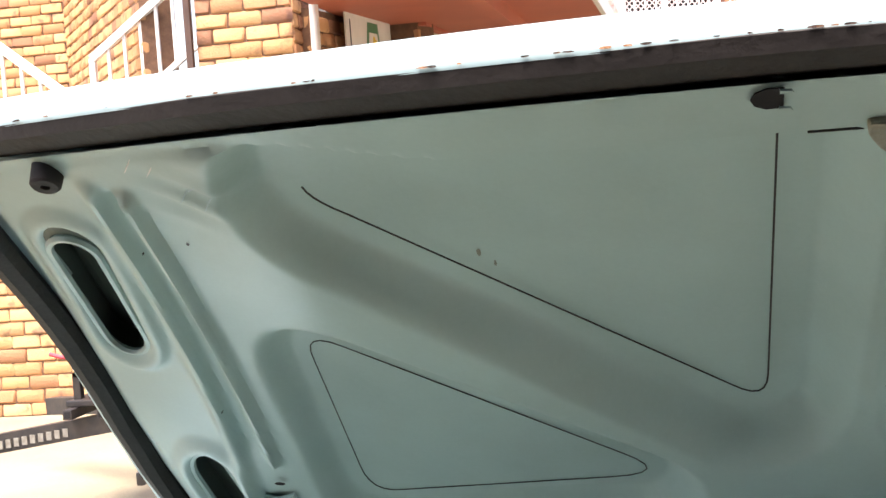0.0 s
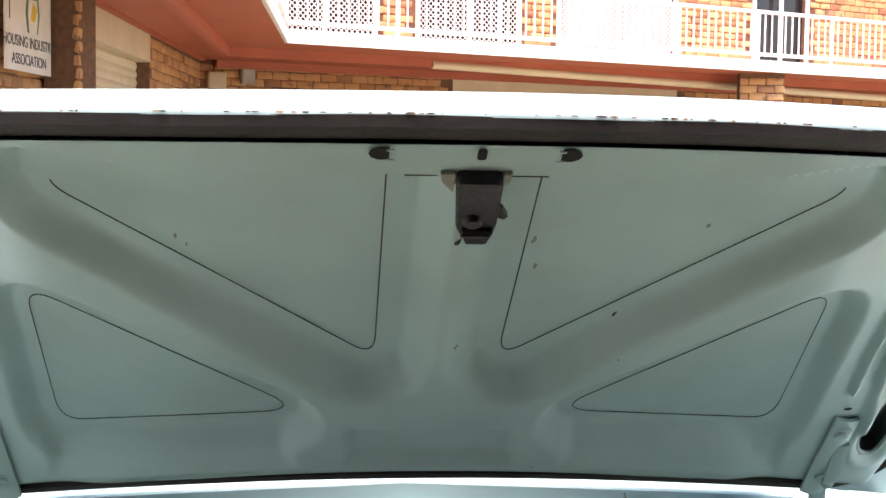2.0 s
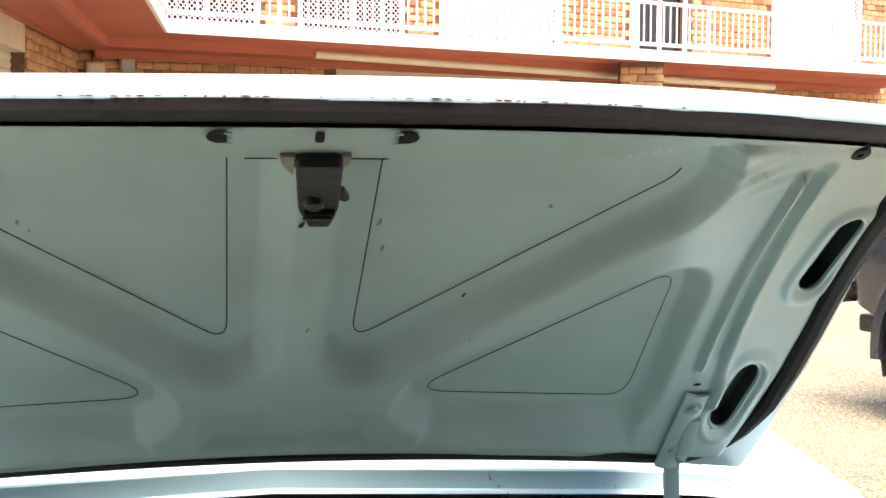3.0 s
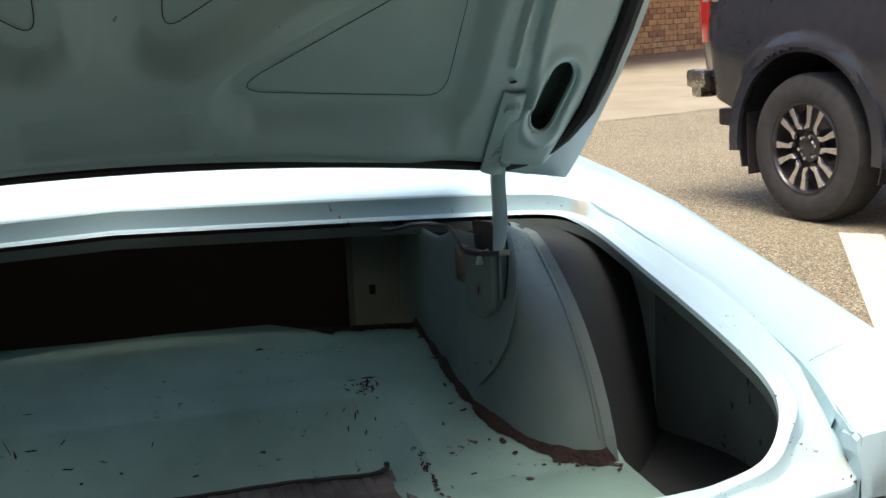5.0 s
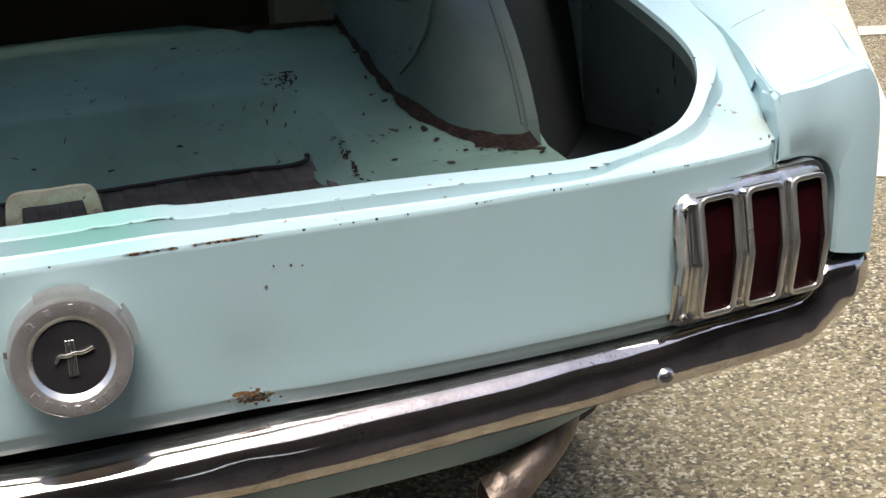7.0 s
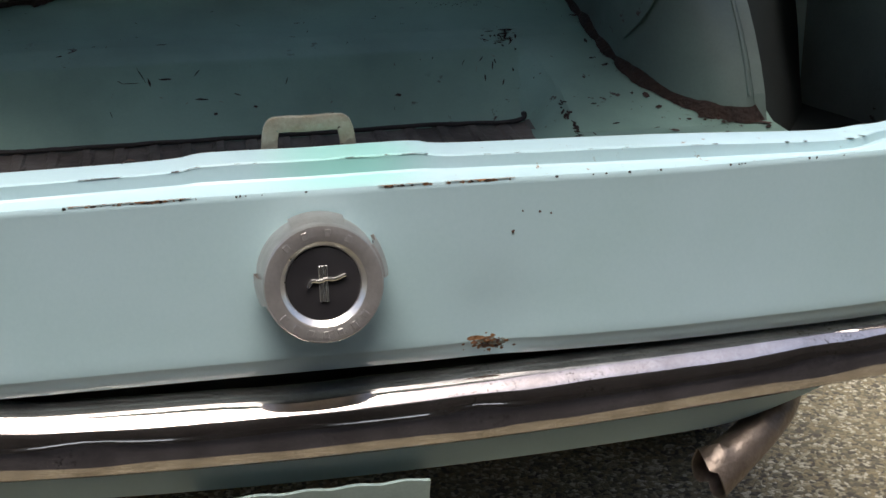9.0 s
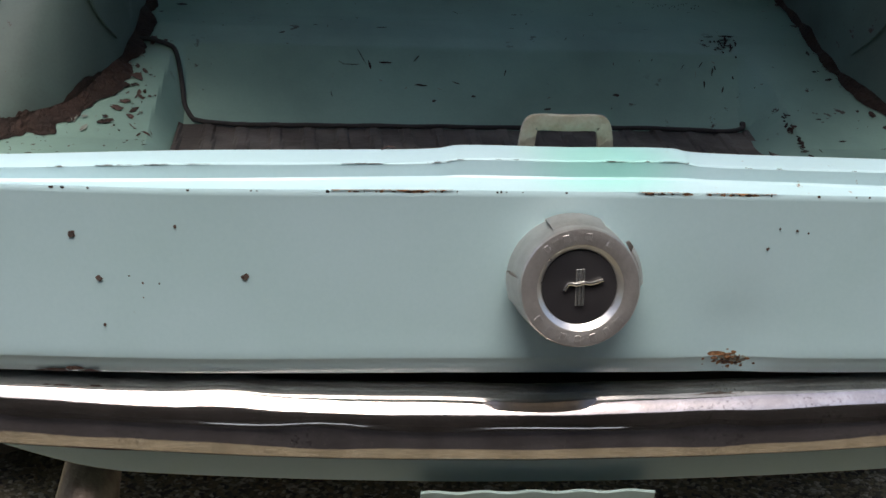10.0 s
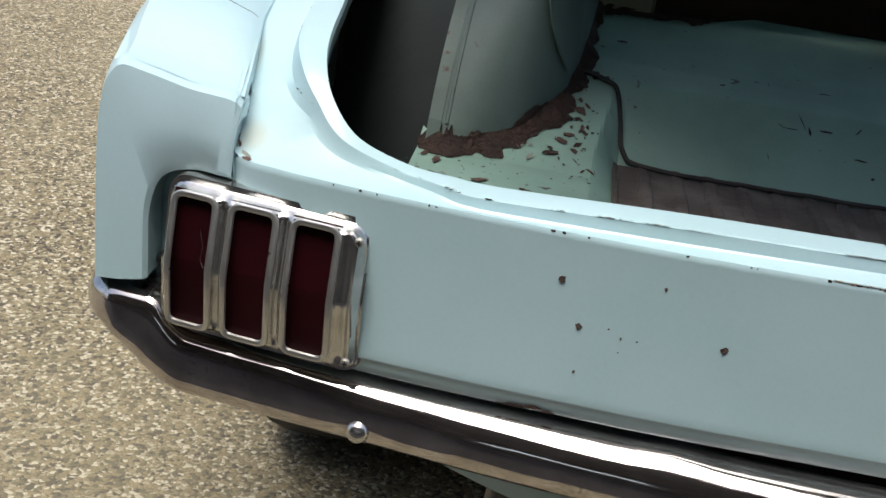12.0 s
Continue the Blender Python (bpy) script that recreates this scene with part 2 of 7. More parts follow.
def touched_up(m, spot, size, tone):
    """A hand-brushed patch of another paint, soft at its edge."""
    nt = m.node_tree
    n, l = nt.nodes, nt.links
    p = n["Principled BSDF"]
    was = p.inputs["Base Color"].links[0].from_socket
    geo = n.new("ShaderNodeNewGeometry").outputs["Position"]
    off = n.new("ShaderNodeVectorMath")
    off.operation = "SUBTRACT"
    off.inputs[1].default_value = spot
    l.new(geo, off.inputs[0])
    div = n.new("ShaderNodeVectorMath")
    div.operation = "DIVIDE"
    div.inputs[1].default_value = size
    l.new(off.outputs[0], div.inputs[0])
    far = n.new("ShaderNodeVectorMath")
    far.operation = "LENGTH"
    l.new(div.outputs[0], far.inputs[0])
    r = n.new("ShaderNodeMapRange")
    r.interpolation_type = "SMOOTHSTEP"
    r.inputs["From Min"].default_value, r.inputs["From Max"].default_value, r.inputs["To Min"].default_value, r.inputs["To Max"].default_value = 0.2, 1.0, 0.6, 0.0
    l.new(far.outputs["Value"], r.inputs["Value"])
    mixed = n.new("ShaderNodeMix")
    mixed.data_type = "RGBA"
    mixed.inputs[7].default_value = (*tone, 1)
    l.new(r.outputs["Result"], mixed.inputs[0])
    l.new(was, mixed.inputs[6])
    l.new(mixed.outputs[2], p.inputs["Base Color"])
    return m


paint_lip = touched_up(flaking(material("aged_blue_lip_paint", PAINT, 0.36, other=(0.40, 0.57, 0.60), scale=5, grain=0.05, bump=0.03, bump_scale=25, coat=0.15, rough_var=0.06), (0.20, 0.12, 0.07), 90, 0.64, 0.68, 3.5, (0.50, 0.60)), (0.03, 0.03, 0.80), (0.09, 0.06, 0.05), (0.22, 0.62, 0.52))
# brown weeping stains where water gathers by the lamps
for sx in (-1, 1):
    touched_up(paint_lip, (sx * 0.675, 0.075, 0.79), (0.022, 0.030, 0.02), (0.42, 0.44, 0.37))
    touched_up(paint_lip, (sx * 0.700, 0.15, 0.835), (0.010, 0.055, 0.04), (0.40, 0.41, 0.33))
    touched_up(paint_lip, (sx * 0.640, 0.715, 0.96), (0.025, 0.025, 0.03), (0.36, 0.26, 0.15))


def aggregate():
    """Exposed-aggregate concrete: pebbles of many tones in a pale matrix, worn in patches."""
    m = bpy.data.materials.new("exposed_aggregate")
    m.use_nodes = True
    nt = m.node_tree
    n, l = nt.nodes, nt.links
    p = n["Principled BSDF"]
    p.inputs["Roughness"].default_value = 0.8
    geo = n.new("ShaderNodeNewGeometry").outputs["Position"]
    wob = n.new("ShaderNodeTexNoise")
    wob.inputs["Scale"].default_value, wob.inputs["Detail"].default_value = 95, 4
    l.new(geo, wob.inputs["Vector"])
    shift = n.new("ShaderNodeVectorMath")
    shift.operation = "MULTIPLY_ADD"
    shift.inputs[1].default_value = (0.013, 0.013, 0.013)
    l.new(wob.outputs["Color"], shift.inputs[0])
    l.new(geo, shift.inputs[2])
    cells, edge = n.new("ShaderNodeTexVoronoi"), n.new("ShaderNodeTexVoronoi")
    edge.feature = "DISTANCE_TO_EDGE"
    for v in (cells, edge):
        v.inputs["Scale"].default_value = 135
        l.new(shift.outputs[0], v.inputs["Vector"])
    tone = n.new("ShaderNodeValToRGB")
    tone.color_ramp.interpolation = "CONSTANT"
    e = tone.color_ramp.elements
    e[0].color, e[1].color = (0.20, 0.168, 0.095, 1), (0.34, 0.305, 0.205, 1)
    e[1].position = 0.3
    for at, c in ((0.45, (0.10, 0.085, 0.052, 1)), (0.60, (0.26, 0.21, 0.115, 1)), (0.74, (0.045, 0.039, 0.030, 1)), (0.86, (0.52, 0.475, 0.355, 1))):
        e.new(at).color = c
    split = n.new("ShaderNodeSeparateColor")
    l.new(cells.outputs["Color"], split.inputs[0])
    l.new(split.outputs[0], tone.inputs[0])
    gap = n.new("ShaderNodeMapRange")
    gap.inputs["From Min"].default_value, gap.inputs["From Max"].default_value = 0.01, 0.07
    l.new(edge.outputs["Distance"], gap.inputs["Value"])
    a = n.new("ShaderNodeMix")
    a.data_type = "RGBA"
    a.inputs[6].default_value = (0.085, 0.072, 0.046, 1)
    l.new(gap.outputs["Result"], a.inputs[0])
    l.new(tone.outputs[0], a.inputs[7])
    big = n.new("ShaderNodeTexNoise")
    big.inputs["Scale"].default_value, big.inputs["Detail"].default_value = 0.9, 5
    l.new(geo, big.inputs["Vector"])
    worn = n.new("ShaderNodeMapRange")
    worn.inputs["From Min"].default_value, worn.inputs["From Max"].default_value, worn.inputs["To Max"].default_value = 0.40, 0.80, 0.45
    l.new(big.outputs["Fac"], worn.inputs["Value"])
    b = n.new("ShaderNodeMix")
    b.data_type = "RGBA"
    b.inputs[7].default_value = (0.285, 0.255, 0.165, 1)
    l.new(worn.outputs["Result"], b.inputs[0])
    l.new(a.outputs[2], b.inputs[6])
    l.new(b.outputs[2], p.inputs["Base Color"])
    bp = n.new("ShaderNodeBump")
    bp.inputs["Strength"].default_value, bp.inputs["Distance"].default_value = 0.6, 0.004
    l.new(edge.outputs["Distance"], bp.inputs["Height"])
    l.new(bp.outputs["Normal"], p.inputs["Normal"])
    return m


ground_mat = aggregate()


# ---- building tools ----
def thing(name, label, category, group="", kind="", at=(0, 0, 0)):
    """An empty at the base of a thing, under which its parts go."""
    ob = new(name)
    ob.empty_display_size = 0.1
    ob.location = at
    return tagged(ob, label, category, group, kind)


def part(name, bm, mat, parent=None, label="", smooth=False, clean=True):
    """Links a bmesh, given in world metres, as one mesh object, under its parent if there is one."""
    if clean:
        bmesh.ops.recalc_face_normals(bm, faces=bm.faces)
    me = bpy.data.meshes.new(name)
    bm.to_mesh(me)
    bm.free()
    me.materials.append(mat)
    if smooth:
        me.polygons.foreach_set("use_smooth", [True] * len(me.polygons))
        me.set_sharp_from_angle(angle=radians(38))
    ob = new(name, me)
    if parent is not None:
        base = Vector((0, 0, 0))
        up = parent
        while up is not None:
            base += up.location
            up = up.parent
        me.transform(Matrix.Translation(-base))
        ob.parent = parent
    return tagged(ob, label)


def mirrored(bm):
    for v in bm.verts:
        v.co.x = -v.co.x
    return bm


def sheet(nu, nv, f, keep=None, back=None):
    """A grid of (nu + 1) x (nv + 1) points f(a, b) with a, b in 0..1; keep(a, b) drops cells; back(point) closes it to a solid."""
    bm = bmesh.new()
    vs = [[bm.verts.new(f(i / nu, j / nv)) for j in range(nv + 1)] for i in range(nu + 1)]
    for i in range(nu):
        for j in range(nv):
            if keep is None or keep((i + 0.5) / nu, (j + 0.5) / nv):
                bm.faces.new((vs[i][j], vs[i + 1][j], vs[i + 1][j + 1], vs[i][j + 1]))
    loose = [v for v in bm.verts if not v.link_faces]
    bmesh.ops.delete(bm, geom=loose, context="VERTS")
    return bm


def thick(bm, d):
    """Gives an open sheet a thickness."""
    bmesh.ops.recalc_face_normals(bm, faces=bm.faces)
    bmesh.ops.solidify(bm, geom=bm.faces[:], thickness=d)
    return bm


def block(x0, x1, y0, y1, z0, z1, bevel=0.0, seg=2, bm=None, turn=None):
    """A box between limits, edges rounded; turn: a matrix applied about the world origin."""
    own = bmesh.new()
    bmesh.ops.create_cube(own, size=1.0)
    bmesh.ops.scale(own, vec=(x1 - x0, y1 - y0, z1 - z0), verts=own.verts)
    bmesh.ops.translate(own, vec=((x0 + x1) / 2, (y0 + y1) / 2, (z0 + z1) / 2), verts=own.verts)
    if bevel:
        bmesh.ops.bevel(own, geom=own.edges[:], offset=bevel, segments=seg, profile=0.6, affect="EDGES")
    if turn is not None:
        bmesh.ops.transform(own, matrix=turn, verts=own.verts)
    if bm is None:
        return own
    me = bpy.data.meshes.new("tmp")
    own.to_mesh(me)
    own.free()
    bm.from_mesh(me)
    bpy.data.meshes.remove(me)
    return bm


def joined(*bms):
    out = bmesh.new()
    for b in bms:
        me = bpy.data.meshes.new("tmp")
        b.to_mesh(me)
        b.free()
        out.from_mesh(me)
        bpy.data.meshes.remove(me)
    return out


def spline(pts, n=8):
    """A smooth line (Catmull-Rom) through points, n steps a span."""
    p = [Vector(q) for q in pts]
    p = [2 * p[0] - p[1]] + p + [2 * p[-1] - p[-2]]
    out = []
    for i in range(1, len(p) - 2):
        a, b, c, d = p[i - 1:i + 3]
        for k in range(n):
            t = k / n
            out.append(0.5 * (2 * b + (c - a) * t + (2 * a - 5 * b + 4 * c - d) * t * t + (3 * b - a - 3 * c + d) * t ** 3))
    return out + [p[-2]]


def sweep(pts, section, closed=False, up=(0, 0, 1), caps=True):
    """A section, a list of (side, up) offsets, carried along points."""
    bm = bmesh.new()
    pts = [Vector(p) for p in pts]
    up = Vector(up)
    rings, n = [], len(pts)
    for i, p in enumerate(pts):
        a = pts[(i - 1) % n] if closed or i else p
        b = pts[(i + 1) % n] if closed or i < n - 1 else p
        d = (b - a).normalized()
        side = d.cross(up)
        side = side.normalized() if side.length > 1e-6 else Vector((1, 0, 0))
        top = side.cross(d).normalized()
        sec = section(i / max(1, n - 1)) if callable(section) else section
        rings.append([bm.verts.new(p + side * s + top * u) for s, u in sec])
    m = len(rings[0])
    for i in range(n if closed else n - 1):
        r, q = rings[i], rings[(i + 1) % n]
        for k in range(m):
            bm.faces.new((r[k], r[(k + 1) % m], q[(k + 1) % m], q[k]))
    if caps and not closed:
        bm.faces.new(rings[0][::-1])
        bm.faces.new(rings[-1])
    return bm


def ring(r, n=8, flat=1.0):
    return [(r * math.cos(2 * math.pi * k / n), r * flat * math.sin(2 * math.pi * k / n)) for k in range(n)]


def tube(pts, r, n=8, closed=False, up=(0, 0, 1)):
    return sweep(pts, ring(r, n), closed, up)


def lathe(profile, n, m=None, sweep_from=0.0, sweep_to=360.0):
    """A profile of (radius, height) turned about z, then placed by m."""
    bm = bmesh.new()
    full = abs(sweep_to - sweep_from) >= 360
    steps = n if full else n + 1
    rows = []
    for k in range(steps):
        a = radians(sweep_from + (sweep_to - sweep_from) * k / n)
        rows.append([bm.verts.new((r * math.cos(a), r * math.sin(a), h)) for r, h in profile])
    for k in range(n):
        a, b = rows[k], rows[(k + 1) % steps]
        for j in range(len(profile) - 1):
            quad = [a[j], b[j], b[j + 1], a[j + 1]]
            bm.faces.new(quad)
    bmesh.ops.remove_doubles(bm, verts=bm.verts, dist=1e-6)
    if m is not None:
        bmesh.ops.transform(bm, matrix=m, verts=bm.verts)
    return bm


def plate(outline, d, m=None, bevel=0.0, seg=2):
    """A flat outline in x, y, extruded by d along z, its rim rounded, then placed by m."""
    bm = bmesh.new()
    f = bm.faces.new([bm.verts.new((x, y, 0)) for x, y in outline])
    ex = bmesh.ops.extrude_face_region(bm, geom=[f])
    bmesh.ops.translate(bm, vec=(0, 0, d), verts=[v for v in ex["geom"] if isinstance(v, bmesh.types.BMVert)])
    bmesh.ops.recalc_face_normals(bm, faces=bm.faces)
    if bevel:
        top = [e for e in bm.edges if all(abs(v.co.z - d) < 1e-7 for v in e.verts)]
        bmesh.ops.bevel(bm, geom=top, offset=bevel, segments=seg, profile=0.5, affect="EDGES")
    if m is not None:
        bmesh.ops.transform(bm, matrix=m, verts=bm.verts)
    return bm


def rounded(pts, r, n=5):
    """A polygon's corners rounded; r is one radius or one for each corner."""
    out, k = [], len(pts)
    rs = r if isinstance(r, (list, tuple)) else [r] * k
    for i in range(k):
        p, a, b = Vector(pts[i]), Vector(pts[i - 1]), Vector(pts[(i + 1) % k])
        da, db = (a - p), (b - p)
        ca = min(rs[i], da.length * 0.45)
        cb = min(rs[i], db.length * 0.45)
        s, e = p + da.normalized() * ca, p + db.normalized() * cb
        for j in range(n + 1):
            t = j / n
            out.append(tuple((1 - t) ** 2 * s + 2 * t * (1 - t) * p + t * t * e))
    return out


def smooth_step(a, b, x):
    t = min(1.0, max(0.0, (x - a) / (b - a)))
    return t * t * (3 - 2 * t)


def inside_distance(x, y, poly):
    """Signed distance to a closed outline, negative inside."""
    best, inside, n = 1e9, False, len(poly)
    for i in range(n):
        ax, ay = poly[i]
        bx, by = poly[(i + 1) % n]
        ex, ey = bx - ax, by - ay
        t = max(0.0, min(1.0, ((x - ax) * ex + (y - ay) * ey) / (ex * ex + ey * ey + 1e-12)))
        best = min(best, (x - ax - t * ex) ** 2 + (y - ay - t * ey) ** 2)
        if (ay > y) != (by > y) and x < (bx - ax) * (y - ay) / (by - ay) + ax:
            inside = not inside
    return -math.sqrt(best) if inside else math.sqrt(best)


# ---- the old coupe, tail towards the camera; x across, y forward, z up ----
car = thing("car", "pale blue rusty vintage coupe parked with its boot open", "car")
GATE = [  # edge of the boot opening and, beside it, the outer edge of its gutter, for the car's right half
    ((0.00, 0.051, 0.8040), (0.00, -0.002, 0.783)), ((0.085, 0.053, 0.8040), (0.085, -0.002, 0.783)), ((0.125, 0.054, 0.7995), (0.125, -0.001, 0.7825)),
    ((0.30, 0.054, 0.7960), (0.30, 0.003, 0.780)), ((0.44, 0.063, 0.7880), (0.44, 0.012, 0.779)), ((0.482, 0.065, 0.7870), (0.485, 0.015, 0.779)),
    ((0.500, 0.0585, 0.7910), (0.515, 0.018, 0.779)), ((0.5376, 0.067, 0.7915), (0.57, 0.024, 0.779)), ((0.583, 0.0665, 0.8075), (0.64, 0.036, 0.779)),
    ((0.610, 0.083, 0.8310), (0.686, 0.058, 0.780)), ((0.6246, 0.110, 0.8525), (0.694, 0.105, 0.808)), ((0.6324, 0.155, 0.866), (0.712, 0.21, 0.852)),
    ((0.638, 0.230, 0.878), (0.716, 0.315, 0.876)), ((0.647, 0.35, 0.890), (0.713, 0.43, 0.900)), ((0.651, 0.52, 0.911), (0.700, 0.55, 0.925)),
    ((0.644, 0.65, 0.935), (0.680, 0.655, 0.950)), ((0.628, 0.70, 0.946), (0.655, 0.722, 0.972)), ((0.60, 0.725, 0.952), (0.612, 0.744, 0.981)),
    ((0.525, 0.738, 0.955), (0.525, 0.757, 0.986)), ((0.316, 0.755, 0.959), (0.316, 0.775, 0.992)), ((0.00, 0.778, 0.965), (0.00, 0.798, 0.999)),
]
gate_in, gate_out = spline([a for a, b in GATE], 6), spline([b for a, b in GATE], 6)
LIP_REAR = [0.25, 0.0, 0.02, 0.06, 0.12, 0.72, 0.80, 0.92, 1.0]  # share of the fall from lip to crease
LIP_BEND = [0.25, 0.0, 0.0, 0.05, 0.15, 0.30, 0.37, 0.82, 1.0]  # the same where the lip bends forwards
LIP_SIDE = [(0.0, -0.006), (0.02, 0.0), (0.34, 0.001), (0.40, -0.001), (0.46, -0.010), (0.56, -0.010), (0.80, -0.004), (0.95, 0.0), (1.0, 0.0)]
LIP_FRONT = [(0.0, 0.0), (0.05, 0.03), (0.30, 0.05), (0.60, 0.07), (0.74, 0.12), (0.74, 0.50), (0.68, 0.88), (0.76, 0.97), (1.0, 1.0)]
LIP_DIP = [0.0, 0.0, 0.0, 0.0, 0.0, 0.004, 0.005, 0.002, 0.0]


def gutter(a, b):
    """The boot's lip, its step and its gutter: a round the opening, b outwards."""
    k = min(len(gate_in) - 1, int(round(a * (len(gate_in) - 1))))
    p, q = gate_in[k], gate_out[k]
    i = int(round(b * 8))
    wide = (q - p).length
    bend = smooth_step(0.22, 0.36, a)
    lip = min(0.66, (0.036 - 0.018 * bend) / wide)
    t = (0.0, 0.02, lip * 0.5, lip * 0.95, lip, lip + 0.015, lip + 0.05, lip + 0.6 * (1 - lip), 1.0)[i]
    rear = p.lerp(q, t)
    rear.z = p.z + (q.z - p.z) * (LIP_REAR[i] * (1 - bend) + LIP_BEND[i] * bend) - LIP_DIP[i] * smooth_step(0.1, 0.22, a)
    t, h = LIP_SIDE[i]
    side = p.lerp(q, t)
    side.z = p.z + h if i < 4 else p.z * (1 - t) + q.z * t + h
    t, f = LIP_FRONT[i]
    front = p.lerp(q, t)
    front.z = p.z + (q.z - p.z) * f
    v = rear.lerp(side, smooth_step(0.44, 0.54, a))
    return v.lerp(front, smooth_step(0.75, 0.86, a))


body = joined(sheet(len(gate_in) - 1, 8, gutter), mirrored(sheet(len(gate_in) - 1, 8, gutter)))
bmesh.ops.remove_doubles(body, verts=body.verts, dist=0.0005)
part("boot_gutter", body, paint_lip, car, "chipped pale blue boot lip and gutter", smooth=True).data.set_sharp_from_angle(angle=radians(24))
# inner return of the lip, coloured dark for the shade under it
part("boot_lip_return", joined(*[mk(sheet(len(gate_in) - 1, 2, lambda a, b: gate_in[int(round(a * (len(gate_in) - 1)))] + Vector((0, 0, -0.006 - 0.014 * b)))) for mk in (lambda q: q, mirrored)]), shaded_blue, car, smooth=True)


CREASE = gate_out[:55] + [Vector((0.694, 0.075, 0.768)), Vector((0.76, 0.10, 0.745))]


def crease(x):
    """The top rear edge of the tail panel at x."""
    ax = abs(x)
    for p, q in zip(CREASE, CREASE[1:]):
        if p[0] <= ax <= q[0]:
            t = (ax - p[0]) / (q[0] - p[0])
            return Vector((x, p[1] + t * (q[1] - p[1]), p[2] + t * (q[2] - p[2])))
    return Vector((x, 0.10, 0.745))


TAIL = [(0.0, 0.0), (-0.0012, -0.0025), (-0.0010, -0.006), (-0.0008, -0.010), (0.0, -0.05), (0.001, -0.10), (0.001, -0.140), (0.001, -0.1485), (0.0013, -0.1500), (0.0022, -0.1512), (0.0042, -0.157), (0.0062, -0.1645), (0.008, -0.166), (0.03, -0.1664), (0.06, -0.1668)]


def tail(a, b):
    c = crease((a - 0.5) * 1.52)
    o, h = TAIL[int(round(b * (len(TAIL) - 1)))]
    dent = 0.006 * math.exp(-((c.x - 0.150) / 0.035) ** 2 - ((h + 0.135) / 0.03) ** 2)
    return Vector((c.x, c.y + o + dent + 0.0006 * noise.noise(Vector((c.x * 9, h * 20, 3.0))), c.z + h))


part("tail_panel", sheet(152, len(TAIL) - 1, tail), paint, car, "pale blue tail panel with rust pinholes", smooth=True)

# quarter panels: lofted sections, rim of the gutter to sill
QUARTER = [  # y, rim x, rim z, edge x, edge z
    (0.062, 0.687, 0.8275, 0.798, 0.838), (0.15, 0.700, 0.852, 0.806, 0.866), (0.21, 0.711, 0.861, 0.810, 0.878), (0.315, 0.717, 0.877, 0.814, 0.890),
    (0.43, 0.714, 0.901, 0.818, 0.901), (0.55, 0.701, 0.926, 0.823, 0.913), (0.655, 0.681, 0.951, 0.827, 0.924), (0.722, 0.656, 0.973, 0.830, 0.931),
    (0.80, 0.63, 1.003, 0.833, 0.938), (1.05, 0.60, 1.025, 0.84, 0.952), (1.40, 0.58, 1.03, 0.845, 0.965), (1.75, 0.57, 1.03, 0.85, 0.97)]


def cap_lean(x, z):
    """Where the rear face of the end cap stands: its inner top leans forward."""
    return 0.060 - 0.008 * smooth_step(0.76, 0.69, x)


CAP_TOP = [(0.6865, 0.8265), (0.732, 0.8305), (0.772, 0.8385), (0.790, 0.8415), (0.7995, 0.834), (0.806, 0.818)]


def cap_top(x):
    """Height of the end cap's outline at x."""
    for (x0, z0), (x1, z1) in zip(CAP_TOP, CAP_TOP[1:]):
        if x <= x1:
            return z0 + (z1 - z0) * max(0.0, x - x0) / (x1 - x0)
    return 0.818


def quarter(a, b):
    f = a * (len(QUARTER) - 1)
    i = min(len(QUARTER) - 2, int(f))
    y, rx, rz, ex, ez = [p + (q - p) * (f - i) for p, q in zip(QUARTER[i], QUARTER[i + 1])]
    far = smooth_step(0.12, 0.9, y)
    full = 0.012 * smooth_step(0.05, 0.20, y)
    sec = [(rx - 0.005, rz - 0.012 - 0.05 * smooth_step(0.23, 0.16, y) * smooth_step(0.115, 0.135, y)), (rx - 0.004, rz - 0.001), (rx + 0.006, rz + 0.006), (rx * 0.6 + ex * 0.4, rz * 0.62 + ez * 0.38 + full), (rx * 0.25 + ex * 0.75, rz * 0.2 + ez * 0.8 + 0.002 + 0.8 * full),
           (ex - 0.010, ez + 0.006), (ex - 0.001, ez - 0.004), (ex + 0.006, ez - 0.018), (ex + 0.010, ez - 0.05), (ex + 0.008 + 0.012 * far, 0.77), (ex + 0.004 + 0.028 * far, 0.68), (ex + 0.028 * far, 0.64 - 0.06 * far), (ex - 0.01 + 0.02 * far, 0.625 - 0.17 * far), (ex - 0.03 + 0.01 * far, 0.60 - 0.27 * far)]
    g = b * (len(sec) - 1)
    j = min(len(sec) - 2, int(g))
    x, z = [p + (q - p) * (g - j) for p, q in zip(sec[j], sec[j + 1])]
    if 0.687 < x and g < 6.5:
        z += (cap_top(x) - z) * smooth_step(0.14, 0.075, y) * smooth_step(0.5, 1.5, g)
    return Vector((x, max(y, cap_lean(x, z) + 0.012) if z > 0.70 else y, z))


for side, mk in (("right", lambda q: q), ("left", mirrored)):
    part("quarter_panel", mk(sheet(44, 26, quarter)), paint, car, "pale blue quarter panel, sun-bleached on top", smooth=True)


# quarter extension: the hooded cap behind each fender, arching over the lamp
HOOD_OUT = [(0.684, 0.806), (0.6865, 0.8265), (0.732, 0.8305), (0.772, 0.8385), (0.790, 0.8415), (0.7995, 0.834), (0.8060, 0.818), (0.8095, 0.785), (0.809, 0.72), (0.806, 0.640)]
HOOD_IN = [(0.685, 0.757), (0.692, 0.7585), (0.710, 0.7580), (0.733, 0.7545), (0.747, 0.746), (0.754, 0.731), (0.757, 0.712), (0.757, 0.695), (0.756, 0.675), (0.755, 0.650)]
